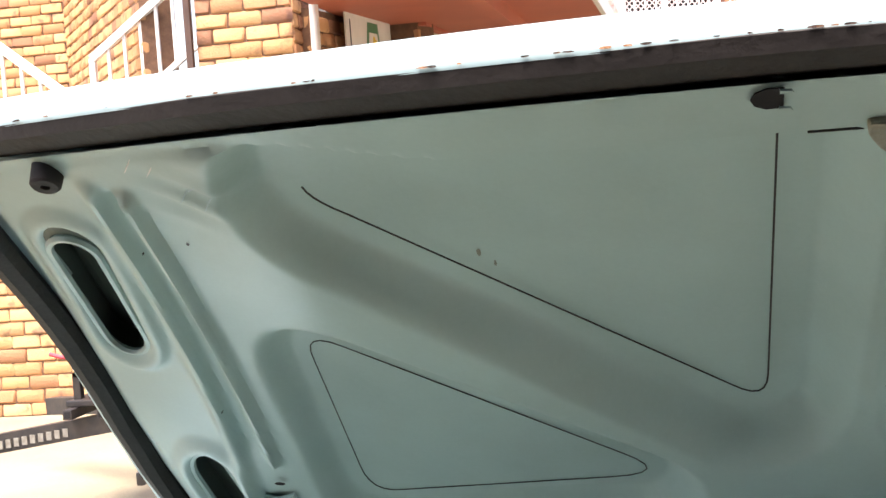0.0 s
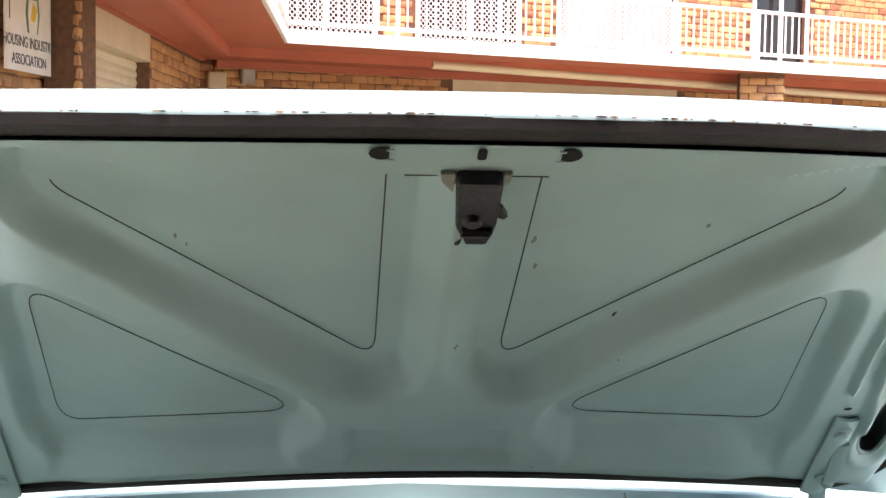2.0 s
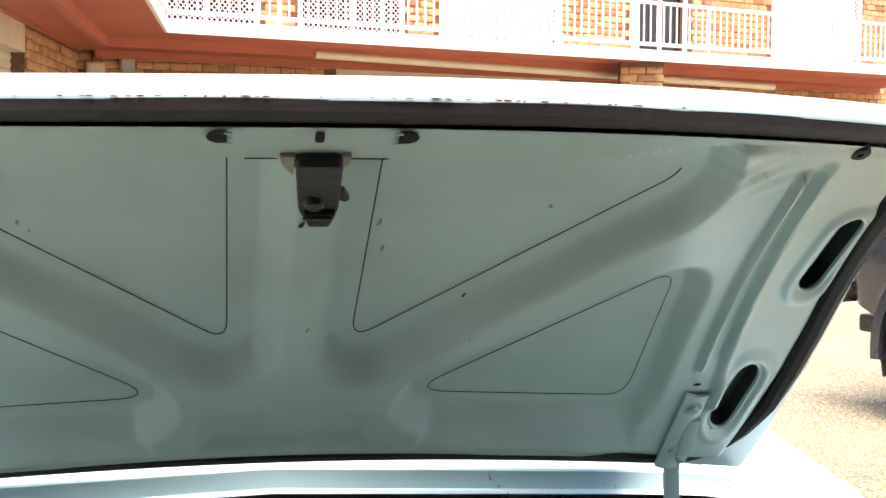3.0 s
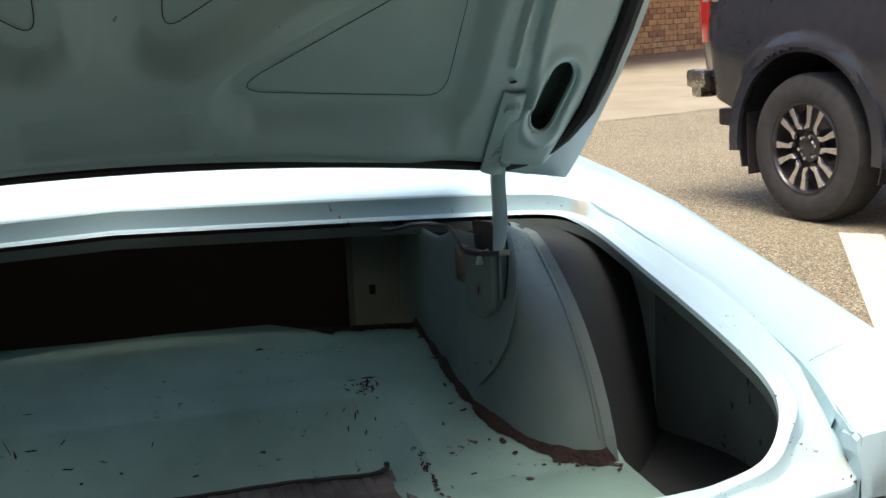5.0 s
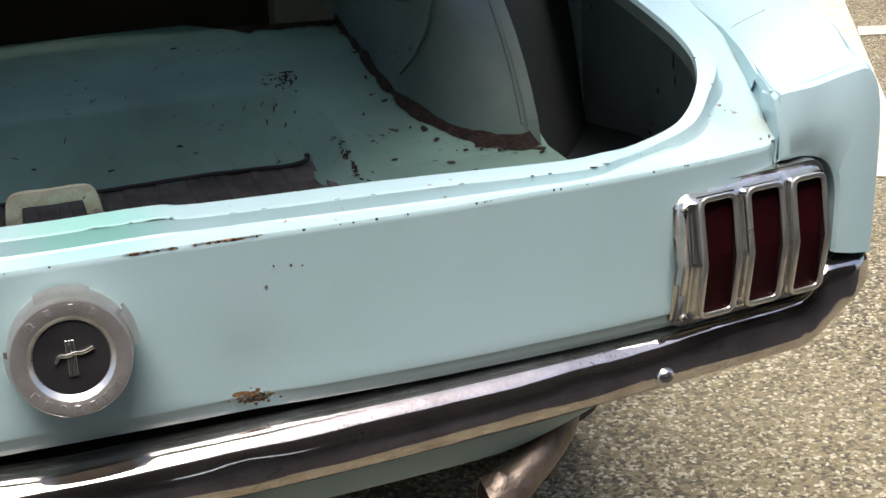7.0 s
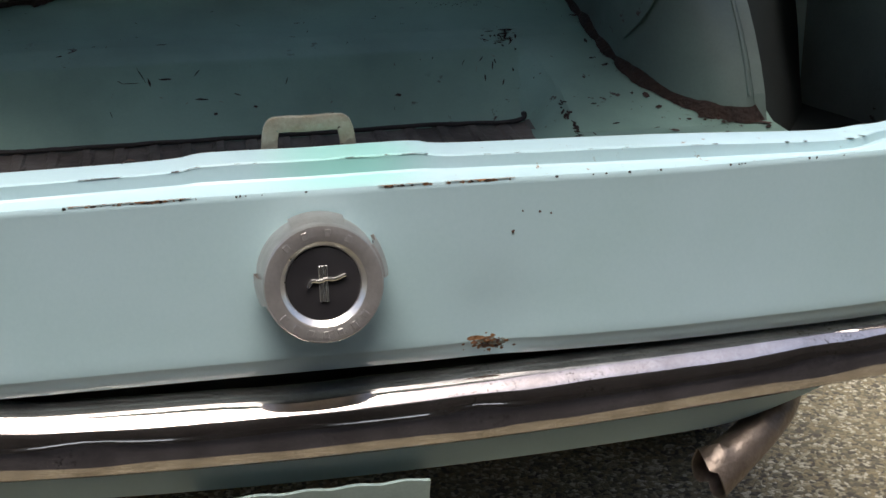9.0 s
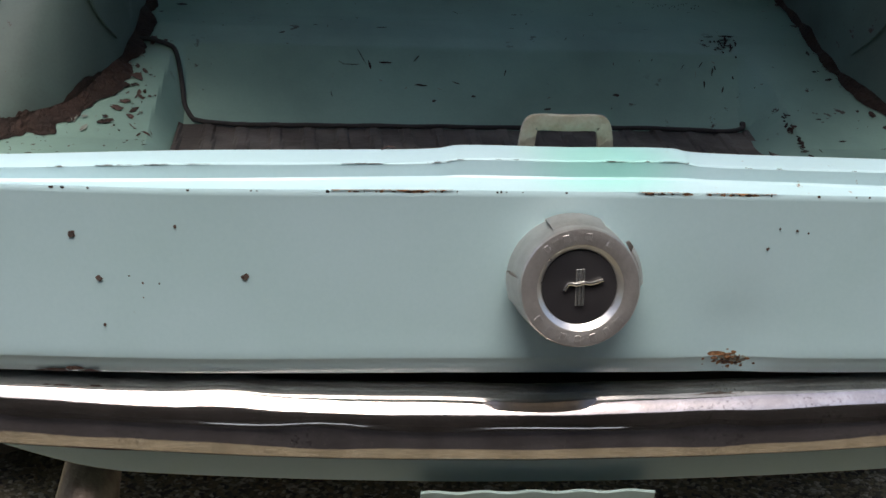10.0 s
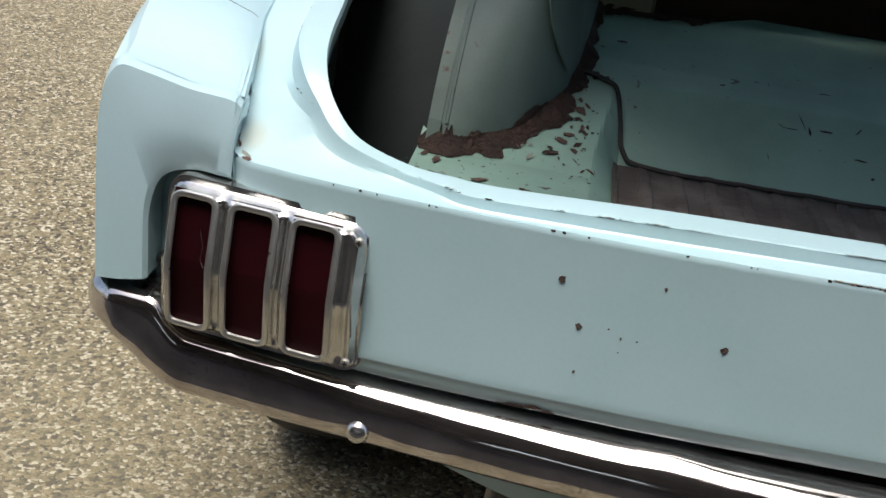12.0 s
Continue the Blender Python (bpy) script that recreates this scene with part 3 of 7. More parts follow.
hood_out, hood_in = [spline([(x, 0, z) for x, z in line], 4) for line in (HOOD_OUT, HOOD_IN)]


def hood(a, b):
    """Rear face from the outer outline to the arch, then the soffit forwards; b in 0..1."""
    k = int(round(a * (len(hood_out) - 1)))
    o, i = hood_out[k], hood_in[k]
    lean = cap_lean(o.x, o.z)
    steps = [(o + Vector((0, 0, -0.001)), lean + 0.030), (o + Vector((0, 0, 0.0004)), lean + 0.014), (o.lerp(i, 0.05), lean + 0.003), (o.lerp(i, 0.5), lean - 0.004), (o.lerp(i, 0.93), lean - 0.004), (i, lean), (i.lerp(o, 0.02), lean + 0.006), (i, 0.107)]
    p, y = steps[int(round(b * 7))]
    return Vector((p.x, y, p.z))


CHEEK_LOW = [(0.6835, 0.0525, 0.755), (0.6845, 0.075, 0.778), (0.6885, 0.105, 0.800), (0.6975, 0.15, 0.822), (0.709, 0.21, 0.845)]
CHEEK_TOP = [(0.6870, 0.0525, 0.8262), (0.6885, 0.075, 0.8288), (0.6925, 0.105, 0.838), (0.6975, 0.15, 0.8515), (0.7085, 0.21, 0.861)]
for mk in (lambda q: q, mirrored):
    ext = part("quarter_extension", mk(sheet(len(hood_out) - 1, 7, hood)), paint, car, "pale blue fender end cap arching over the lamp", smooth=True)
    low, high = [spline(line, 5) for line in (CHEEK_LOW, CHEEK_TOP)]
    part("cheek_backing", mk(sheet(len(low) - 1, 2, lambda a, b: low[int(round(a * (len(low) - 1)))].lerp(high[int(round(a * (len(low) - 1)))], b * 0.97 - 0.10 * (1 - b)) + Vector((0.005, 0.004, 0)))), paint, ext)
    part("inner_cheek", mk(sheet(len(low) - 1, 5, lambda a, b: low[int(round(a * (len(low) - 1)))].lerp(high[int(round(a * (len(low) - 1)))], b) + Vector((0.002 * math.sin(math.pi * b), 0, 0)))), paint, ext, smooth=True)

    # the joint between fender and end cap
    part("cap_joint", mk(tube([quarter(1.75 / 11, b / 26) + Vector((0, 0, 0.0004)) for b in range(3, 7)], 0.0002, 5)), rust_mat, ext)
    part("cap_joint", mk(tube([quarter(1.75 / 11, b / 26) + Vector((0, 0, 0.0004)) for b in range(10, 14)], 0.0003, 5)), rust_mat, ext)

# body behind the lamps and the rest of the shell, out of sight
for s in (-1, 1):
    part("lamp_backing", block(min(s * 0.70, s * 0.79), max(s * 0.70, s * 0.79), 0.108, 0.12, 0.60, 0.80), paint, car)


def tulip(a, b):
    c = gate_out[-1 - int(round(abs(2 * a - 1) * 36))]
    x = math.copysign(c.x, a - 0.5)
    y = c.y + b * (1.30 - c.y)
    return Vector((x * (1 + 0.02 * b), y, c.z + 0.012 * smooth_step(0, 0.06, b) + 0.035 * b))


part("tulip_panel", sheet(72, 16, tulip), paint, car, "pale blue panel between boot and rear window", smooth=True)


def shell(a, b):
    """Roof with sloping rear screen."""
    y = 1.28 + 1.9 * b
    ang = (a - 0.5) * 2
    h = 1.03 + 0.29 * smooth_step(0.0, 0.38, b) - 0.25 * smooth_step(0.75, 1.0, b)
    drop = smooth_step(0.70, 1.0, abs(ang))
    return Vector((ang * (0.60 + 0.16 * drop), y, h - drop * (h - 0.97)))


part("roof", sheet(28, 24, shell), paint, car, smooth=True)
part("bonnet", sheet(10, 8, lambda a, b: Vector(((a - 0.5) * 1.6, 3.18 + 1.45 * b, 1.0 - 0.12 * b * b - 0.5 * smooth_step(0.42, 0.5, abs(a - 0.5)) * 0.2))), paint, car, smooth=True)
for s in (-1, 1):
    part("side_panel", block(s * 0.80 if s > 0 else -0.85, 0.85 if s > 0 else s * 0.80, 1.74, 4.6, 0.30, 0.97, 0.04), paint, car, smooth=True)
part("nose", block(-0.83, 0.83, 4.58, 4.66, 0.30, 0.90, 0.03), paint, car)
# added black sheet that makes the gap between tail and bumper dark
part("dark_gap_sheet", sheet(40, 2, lambda a, b: Vector(((a - 0.5) * 1.30, 0.075, 0.618 - (0.085 - 0.060 * smooth_step(0.36, 0.60, abs(a - 0.5) * 1.30)) * b))), black_steel, car)
part("underbody", block(-0.79, 0.79, 0.95, 4.6, 0.29, 0.40, 0.02), black_steel, car)
for s in (-1, 1):
    for y in (1.02, 3.75):
        turn = Matrix.Translation((s * 0.72, y, 0.315)) @ Matrix.Rotation(radians(90), 4, "Y")
        wheel = part("wheel", lathe([(0.17, -0.09), (0.27, -0.095), (0.305, -0.075), (0.315, -0.04), (0.315, 0.04), (0.305, 0.075), (0.27, 0.095), (0.17, 0.09), (0.17, -0.09)], 32, turn), tyre_mat, car, smooth=True)
        part("rim", lathe([(0.0, 0.03), (0.10, 0.05), (0.16, 0.07), (0.172, 0.085), (0.172, -0.085), (0.0, -0.03)], 24, turn), zinc, wheel, smooth=True)

# ---- rear lamps ----
LAMP = [(0.5830, 0.6220), (0.6370, 0.6765), (0.6905, 0.7275)]
LZ0, LZ1, LMID = 0.626, 0.745, 0.684


def lamp_y(x, z, kink=0.015):
    return 0.014 + 0.16 * max(0.0, x - 0.575) - kink * max(0.0, 1 - abs(z - LMID) / 0.072)


BEZEL = rounded([(0.557, 0.617), (0.7365, 0.619), (0.7335, 0.752), (0.560, 0.750)], [0.014, 0.016, 0.018, 0.020], 6)


def bezel(a, b):
    x, z = 0.555 + 0.184 * a, 0.615 + 0.139 * b
    edge = -inside_distance(x, z, BEZEL)
    # flute down the inner strip and on the pillars
    flute = 0.0
    for c, w in ((0.5715, 0.0055), (0.6295, 0.0042), (0.6840, 0.0038)):
        flute += 0.0045 * math.exp(-((x - c) / w) ** 4) * smooth_step(0.0, 0.014, edge)
    roll = 0.012 * (1 - smooth_step(0.0, 0.008, edge))
    return Vector((x, lamp_y(x, z) + flute + roll, z))


def lamp_open(a, b):
    x, z = 0.555 + 0.184 * a, 0.615 + 0.139 * b
    return inside_distance(x, z, BEZEL) < 0.0008 and not any(l < x < r and LZ0 < z < LZ1 for l, r in LAMP)


def on_lamp(pts, off=0.0):
    return [Vector((x, lamp_y(x, z) + off, z)) for x, z in pts]


def rear_lamp(mk):
    base = rounded([(0.5535, 0.6135), (0.7400, 0.6155), (0.7375, 0.7565), (0.5555, 0.7545)], 0.020, 6)
    bm = bmesh.new()
    rows = [[bm.verts.new((x, lamp_y(x, 0.60) + o, z)) for x, z in base] for o in (0.010, 0.026)]
    for i in range(len(base)):
        bm.faces.new((rows[0][i], rows[0][i - 1], rows[1][i - 1], rows[1][i]))
    bm.faces.new(rows[0])
    lamp = part("rear_lamp", mk(bm), bezel_chrome, car, "chrome three-bar rear lamp with red lenses", smooth=True)
    part("bezel", mk(sheet(84, 60, bezel, lamp_open)), bezel_chrome, lamp, "bright chrome bezel", smooth=True)
    for l, r in LAMP:
        line = rounded([(l, LZ0), (r, LZ0), (r, LZ1), (l, LZ1)], 0.009, 5)
        dense = []
        for p, q in zip(line, line[1:] + line[:1]):
            dense += [(p[0] + (q[0] - p[0]) * t / 6, p[1] + (q[1] - p[1]) * t / 6) for t in range(6)] if math.dist(p, q) > 0.02 else [p]
        part("lens_frame", mk(sweep(on_lamp(dense, -0.001), ring(0.0030, 8, 0.8), True, up=(0, -1, 0))), satin, lamp, smooth=True)
        part("lens", mk(sheet(6, 16, lambda a, b: Vector((l - 0.002 + (r - l + 0.004) * a, lamp_y(l + (r - l) * a, LZ0 + (LZ1 - LZ0) * b, 0.007) + 0.0035, LZ0 - 0.002 + (LZ1 - LZ0 + 0.004) * b)))), red_lens, lamp, "dark red ribbed plastic lens")
        wall = [(x, z) for x, z in dense]
        bm = bmesh.new()
        rows = [[bm.verts.new(v) for v in on_lamp(wall, o)] for o in (0.0, 0.012)]
        for i in range(len(wall)):
            j = (i + 1) % len(wall)
            bm.faces.new((rows[0][i], rows[0][j], rows[1][j], rows[1][i]))
        part("lens_reveal", mk(bm), bezel_chrome, lamp, smooth=True)
    for z in (0.6285, 0.7385):
        turn = Matrix.Translation((0.5655, lamp_y(0.5655, z) - 0.001, z)) @ Matrix.Rotation(radians(90), 4, "X")
        screw = part("screw", mk(lathe([(0.0, 0.0015), (0.003, 0.001), (0.0038, 0.0), (0.0038, -0.003)], 12, turn)), zinc, lamp)
        part("slot", mk(joined(block(-0.0024, 0.0024, -0.0005, 0.0005, 0.0012, 0.0022, turn=turn), block(-0.0005, 0.0005, -0.0024, 0.0024, 0.0012, 0.0022, turn=turn))), black_plastic, screw)
    return lamp


rear_lamp(lambda q: q)
rear_lamp(mirrored)
# the cracked corner of one lens shows as a pale split
part("lens_crack", tube([Vector((x, lamp_y(0.70, z, 0.007) + 0.0027, z)) for x, z in ((-0.7035, 0.716), (-0.7000, 0.700), (-0.7010, 0.689), (-0.6985, 0.683), (-0.6935, 0.681))], 0.00025, 5, up=(0, 1, 0)), chrome_dull, car, "pale crack in a red lens")

# ---- bumper ----
BUMP = [(0.066, 0.598), (0.054, 0.6045), (0.042, 0.6090), (0.032, 0.6120)] + [(0.044 - 0.044 * math.sin(radians(t)), 0.580 + 0.034 * math.cos(radians(t))) for t in (24, 32, 40, 48, 56, 64, 72, 80, 90)] + [(0.0005, 0.570), (0.002, 0.561), (0.006, 0.556), (0.016, 0.5530), (0.045, 0.551), (0.048, 0.553), (0.020, 0.5565), (0.011, 0.562), (0.005, 0.572), (0.005, 0.588), (0.014, 0.604), (0.034, 0.6125), (0.048, 0.610)]
BLINE = spline([(-x, y, 0) for x, y in ((0.828, 0.20), (0.826, 0.13), (0.818, 0.086), (0.795, 0.058), (0.755, 0.047), (0.70, 0.037), (0.62, 0.024), (0.55, 0.014))] + [(-0.40, -0.006, 0), (-0.2, -0.024, 0), (0, -0.030, 0), (0.2, -0.024, 0), (0.40, -0.006, 0)] + [(x, y, 0) for x, y in ((0.55, 0.014), (0.62, 0.024), (0.70, 0.037), (0.755, 0.047), (0.795, 0.058), (0.818, 0.086), (0.826, 0.13), (0.828, 0.20))], 12)

# towards its ends the bar has a squarer shoulder
BUMP_END = BUMP[:4] + [(0.044 - 0.042 * math.sin(radians(t)) ** 0.45, 0.580 + 0.032 * math.cos(radians(t)) ** 0.45) for t in (24, 32, 40, 48, 56, 64, 72, 80, 90)] + BUMP[13:]


def bumper_at(a, b):
    i = int(round(a * (len(BLINE) - 1)))
    p = BLINE[i]
    d = (BLINE[min(i + 1, len(BLINE) - 1)] - BLINE[max(i - 1, 0)]).normalized()
    inw = Vector((-d.y, d.x, 0))
    (o, z), (o1, z1) = BUMP[int(round(b * (len(BUMP) - 1)))], BUMP_END[int(round(b * (len(BUMP) - 1)))]
    square = 0.85 * smooth_step(0.50, 0.66, abs(p.x))
    o, z = o + (o1 - o) * square, z + (z1 - z) * square
    share = min(1.0, max(0.0, (z - 0.555) / 0.050))
    rise = (0.004 * smooth_step(0.66, 0.80, abs(p.x)) + 0.026 * smooth_step(0.715, 0.755, abs(p.x))) * share + 0.048 * smooth_step(0.715, 0.815, abs(p.x)) * (1 - share)
    # dents knocked into the bar
    dent = 0.0028 * math.exp(-((p.x + 0.285) / 0.03) ** 2) * smooth_step(0.59, 0.615, z) - 0.002 * math.exp(-((p.x + 0.02) / 0.05) ** 2) * smooth_step(0.60, 0.615, z)
    wave = 0.0007 * noise.noise(Vector((p.x * 5, z * 18, 1.0))) + 0.0006 * noise.noise(Vector((p.x * 16, z * 55, 4.0)))
    wave += 0.0014 * smooth_step(0.64, 0.76, abs(p.x)) * smooth_step(0.604, 0.596, z) * noise.noise(Vector((p.x * 62, p.y * 62, z * 80)))
    wave += sum(0.0028 * math.exp(-((p.x - c) / w) ** 2 - ((z - 0.581) / 0.010) ** 2) for c, w in ((-0.50, 0.022), (-0.20, 0.026), (0.13, 0.020), (0.46, 0.03)))
    return p + inw * (o + wave) + Vector((0, 0, z + rise + dent - 0.001 - 0.006 * math.exp(-(p.x / 0.42) ** 2) - 0.003 * smooth_step(0.1, -0.4, p.x)))


bumper = part("bumper", sheet(len(BLINE) - 1, len(BUMP) - 1, bumper_at), chrome, car, "scratched chrome rear bumper", smooth=True)
for s in (-1, 1):
    turn = Matrix.Translation((s * 0.548, 0.0135, 0.568 - (0.005 if s < 0 else 0.001))) @ Matrix.Rotation(radians(90 - 6), 4, "X")
    part("bumper_bolt", lathe([(0.0, 0.0065), (0.004, 0.0060), (0.0075, 0.0045), (0.0098, 0.0015), (0.0103, 0.0), (0.0103, -0.003)], 20, turn), bezel_chrome, bumper, "domed chrome bolt", smooth=True)

# lower valance, tow bracket panel, exhaust tips
VAL = [(0.050, 0.590), (0.028, 0.572), (0.022, 0.555), (0.022, 0.53), (0.026, 0.512), (0.05, 0.498), (0.12, 0.488)]


def valance(a, b):
    x = (a - 0.5) * 1.50
    o, z = VAL[int(round(b * (len(VAL) - 1)))]
    return Vector((x, o - 0.024 + 0.17 * x * x, z + 0.055 * smooth_step(0.36, 0.62, abs(x)) * (0.60 - z) / 0.1))


part("valance", sheet(80, len(VAL) - 1, valance), paint, car, "dusty blue lower valance", smooth=True)
part("tow_panel", thick(sheet(50, 6, lambda a, b: Vector((-0.115 + 0.205 * a, -0.016 + 0.02 * b, 0.514 - 0.075 * b + 0.001 * math.sin(a * 30) * (1 - b)))), 0.003), dusty_plate, car, "scuffed blue plate under the valance")


def exhaust(x, y, z, lean):
    pts = spline([(x + lean * 0.3, y + 0.5, z + 0.02), (x + lean * 0.1, y + 0.2, z + 0.02), (x, y + 0.05, z), (x - lean * 0.05, y - 0.015, z - 0.055)], 8)
    bm = sweep(pts, lambda t: ring(0.026 + 0.006 * smooth_step(0.7, 1.0, t), 18), caps=False)
    return thick(bm, 0.002)


tip = sweep(spline([(0.56, 0.50, 0.50), (0.52, 0.22, 0.52), (0.465, 0.085, 0.516), (0.425, 0.040, 0.498), (0.362, 0.012, 0.463)], 8), lambda t: ring(0.0205 + 0.003 * smooth_step(0.8, 1.0, t), 18), caps=False)
for v in tip.verts:
    if v.co.x < 0.378:
        v.co += Vector((0.012, 0.006, 0.016)) * max(0.0, noise.noise(v.co * 45)) * 1.6
part("exhaust_pipe", thick(tip, 0.002), exhaust_steel, car, "dull bent exhaust tip with a torn end", smooth=True)
part("exhaust_pipe", exhaust(-0.405, 0.05, 0.485, 0.15), exhaust_steel, car, "dull bent exhaust tip", smooth=True)

# ---- filler cap on the tail panel ----
cap_turn = Matrix.Translation((0.0, 0.003, 0.7100)) @ Matrix.Rotation(radians(79), 4, "X")
fuel_cap = part("fuel_cap", lathe([(0.0510, 0.0), (0.0508, 0.006), (0.0504, 0.022), (0.0496, 0.038), (0.0488, 0.048), (0.0480, 0.0545)], 56, cap_turn), silver, car, "silver filler cap with black centre and blank lettering", smooth=True)
part("face_ring", lathe([(0.0482, 0.0530), (0.0482, 0.0575), (0.0470, 0.0594), (0.0355, 0.0602), (0.0346, 0.0598)], 56, cap_turn), silver, fuel_cap, "brushed silver face ring", smooth=True)
part("dished_rim", lathe([(0.0347, 0.0598), (0.0340, 0.0594), (0.0306, 0.0545), (0.0298, 0.0542)], 56, cap_turn), satin, fuel_cap, "satin silver dished rim", smooth=True)
part("centre_disc", lathe([(0.0303, 0.0540), (0.0292, 0.0552), (0.0, 0.0562)], 48, cap_turn), black_plastic, fuel_cap, "glossy black centre disc", smooth=True)
for a0, a1, r in ((66, 116, 0.0506), (0, 34, 0.0530), (174, 200, 0.0506)):
    part("grip", lathe([(r, 0.018), (r + 0.0030, 0.020), (r + 0.0015, 0.040), (r - 0.0025, 0.050), (r - 0.0050, 0.050)], 14, cap_turn, a0, a1), silver, fuel_cap, smooth=True)
part("grip_gap", lathe([(0.0512, 0.036), (0.0520, 0.034), (0.0516, 0.030)], 12, cap_turn, 1, 33), chip_brown, fuel_cap)
for a in (132, 108, 83, 58) + tuple(-142 + 17 * k for k in range(7)):
    spot = cap_turn @ Matrix.Rotation(radians(a), 4, "Z") @ Matrix.Translation((0.0412, 0, 0.0597))
    part("letter_bar", block(-0.0030, 0.0030, -0.0024, 0.0024, 0, 0.0006, 0.0002, 1, turn=spot), silver, fuel_cap)
for k in (-1, 0, 1):
    part("emblem_bar", block(k * 0.0026 - 0.0011, k * 0.0026 + 0.0011, -0.0148, 0.0148, 0.0555, 0.0576, 0.0004, 1, turn=cap_turn), bezel_chrome, fuel_cap, "plain upright chrome bar")
part("emblem_shape", tube([cap_turn @ Vector(p) for p in spline([(-0.0125, -0.002, 0.058), (-0.009, 0.003, 0.058), (-0.003, 0.0025, 0.0585), (0.003, 0.004, 0.058), (0.009, 0.0035, 0.058), (0.018, 0.0065, 0.058)], 5)], 0.0016, 8, up=(0, 1, 0)), bezel_chrome, fuel_cap, "plain slanting chrome shape")

# ---- striker loop behind the lip ----
loop = spline([(-0.0325, 0.066, 0.775), (-0.031, 0.0655, 0.797), (-0.028, 0.065, 0.8175), (-0.020, 0.065, 0.8210), (0.0, 0.065, 0.8205), (0.026, 0.065, 0.8210), (0.0335, 0.065, 0.8175), (0.037, 0.0655, 0.797), (0.0385, 0.066, 0.775)], 6)
part("striker", sweep(loop, rounded([(-0.0068, -0.003), (0.0068, -0.003), (0.0068, 0.003), (-0.0068, 0.003)], 0.001, 2), up=(0, 1, 0)), bare, car, "bare galvanised striker loop", smooth=True)
part("striker_foot", block(-0.045, 0.052, 0.060, 0.072, 0.745, 0.785, 0.002), paint_in, car)

# ---- boot interior ----
def ramp(a, b, x):
    """A straight ramp."""
    return min(1.0, max(0.0, (x - a) / (b - a)))


def floor_z(x, y):
    shelf = 0.702 + 0.073 * ramp(0.385, 0.615, y) + 0.042 * ramp(0.60, 0.82, y)
    well = 0.686 + 0.090 * ramp(0.483 - 0.004 * ramp(0.05, 0.30, -x), 0.592, y) + 0.042 * ramp(0.61, 0.82, y)
    if x > 0:
        w = ramp(0.299 + 0.115 * min(0.0, y - 0.516) + 0.2 * max(0.0, y - 0.516), 0.317 + 0.15 * min(0.15, max(0.0, 0.603 - y)), x)
    else:
        w = ramp(0.353 + 0.03 * (0.524 - y) + 0.15 * max(0.0, y - 0.524), 0.367 + 0.1 * min(0.15, max(0.0, 0.579 - y)), -x)
    z = min(shelf, well) * (1 - w) + shelf * w
    return z + 0.0012 * noise.noise(Vector((x * 6, y * 6, 0)))


def back_edge(x):
    """Where the floor ends towards the seat."""
    return 0.805 - 0.042 * ramp(0.20, 0.275, abs(x)) - 0.012 * ramp(0.28, 0.40, abs(x))


def floor_at(a, b):
    x = (a - 0.5) * 1.24
    y = 0.06 + (back_edge(x) - 0.06) * b
    return Vector((x, y, floor_z(x, y)))


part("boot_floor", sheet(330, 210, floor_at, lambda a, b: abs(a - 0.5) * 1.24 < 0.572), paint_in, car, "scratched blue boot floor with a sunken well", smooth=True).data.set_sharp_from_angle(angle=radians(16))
def tank_at(a, b):
    x, y = -0.358 + 0.69 * a, 0.075 + (0.403 + 0.004 * math.sin(a * 9)) * b
    rib = smooth_step(0.25, 0.65, math.sin(x * 170 + 0.6 * math.sin(y * 14)))
    return Vector((x, y, 0.6905 + 0.0032 * rib + 0.001 * math.sin(b * 20)))


part("tank_top", thick(sheet(260, 16, tank_at), 0.002), tank_mat, car, "brown ribbed steel tank top in the boot")


def wall_in(a, b):
    """Inner skin of the tail and quarter, seen inside the boot."""
    line = spline([(0.0, 0.075, 0), (0.40, 0.08, 0), (0.56, 0.10, 0), (0.66, 0.15, 0), (0.725, 0.23, 0), (0.752, 0.35, 0), (0.754, 0.445, 0), (0.738, 0.52, 0), (0.716, 0.58, 0), (0.708, 0.61, 0)], 6)
    k = int(round(a * (len(line) - 1)))
    p = line[k]
    top = min(0.93, 0.740 + 0.055 * smooth_step(0.11, 0.22, p.y) + 0.235 * max(0.0, p.y - 0.10))
    return Vector((p.x, p.y, 0.63 + (top - 0.63) * b))


for mk in (lambda q: q, mirrored):
    part("inner_quarter", mk(sheet(48, 12, wall_in)), grimy_shaded, car, "dusty inner quarter panel, darkened for its shade", smooth=True)

ARCH = [(0.400, 0.86), (0.402, 0.80), (0.406, 0.71), (0.413, 0.60), (0.430, 0.51), (0.460, 0.45), (0.490, 0.415), (0.515, 0.395), (0.540, 0.386), (0.555, 0.392), (0.564, 0.415), (0.582, 0.52), (0.60, 0.66), (0.61, 0.85)]
arch_line = spline([(x, y, 0) for x, y in ARCH], 5)


def wheelhouse(a, b):
    f = a * (len(arch_line) - 1)
    k = min(int(f + 1e-6), len(arch_line) - 2)
    p = arch_line[k].lerp(arch_line[k + 1], f - k)
    z0 = floor_z(p.x, p.y) - 0.004
    h = math.sin(b * math.pi / 2)
    back = 1 - math.cos(b * math.pi / 2)
    rear = smooth_step(0.43, 0.57, p.x)
    y = p.y + 0.05 * back + 0.27 * rear * b ** 1.3
    return Vector((p.x + 0.012 * back - 0.035 * back * rear, y, z0 + (0.945 - z0) * h + 0.020 * smooth_step(0.6, 1.0, b) * smooth_step(0.68, 0.60, y)))


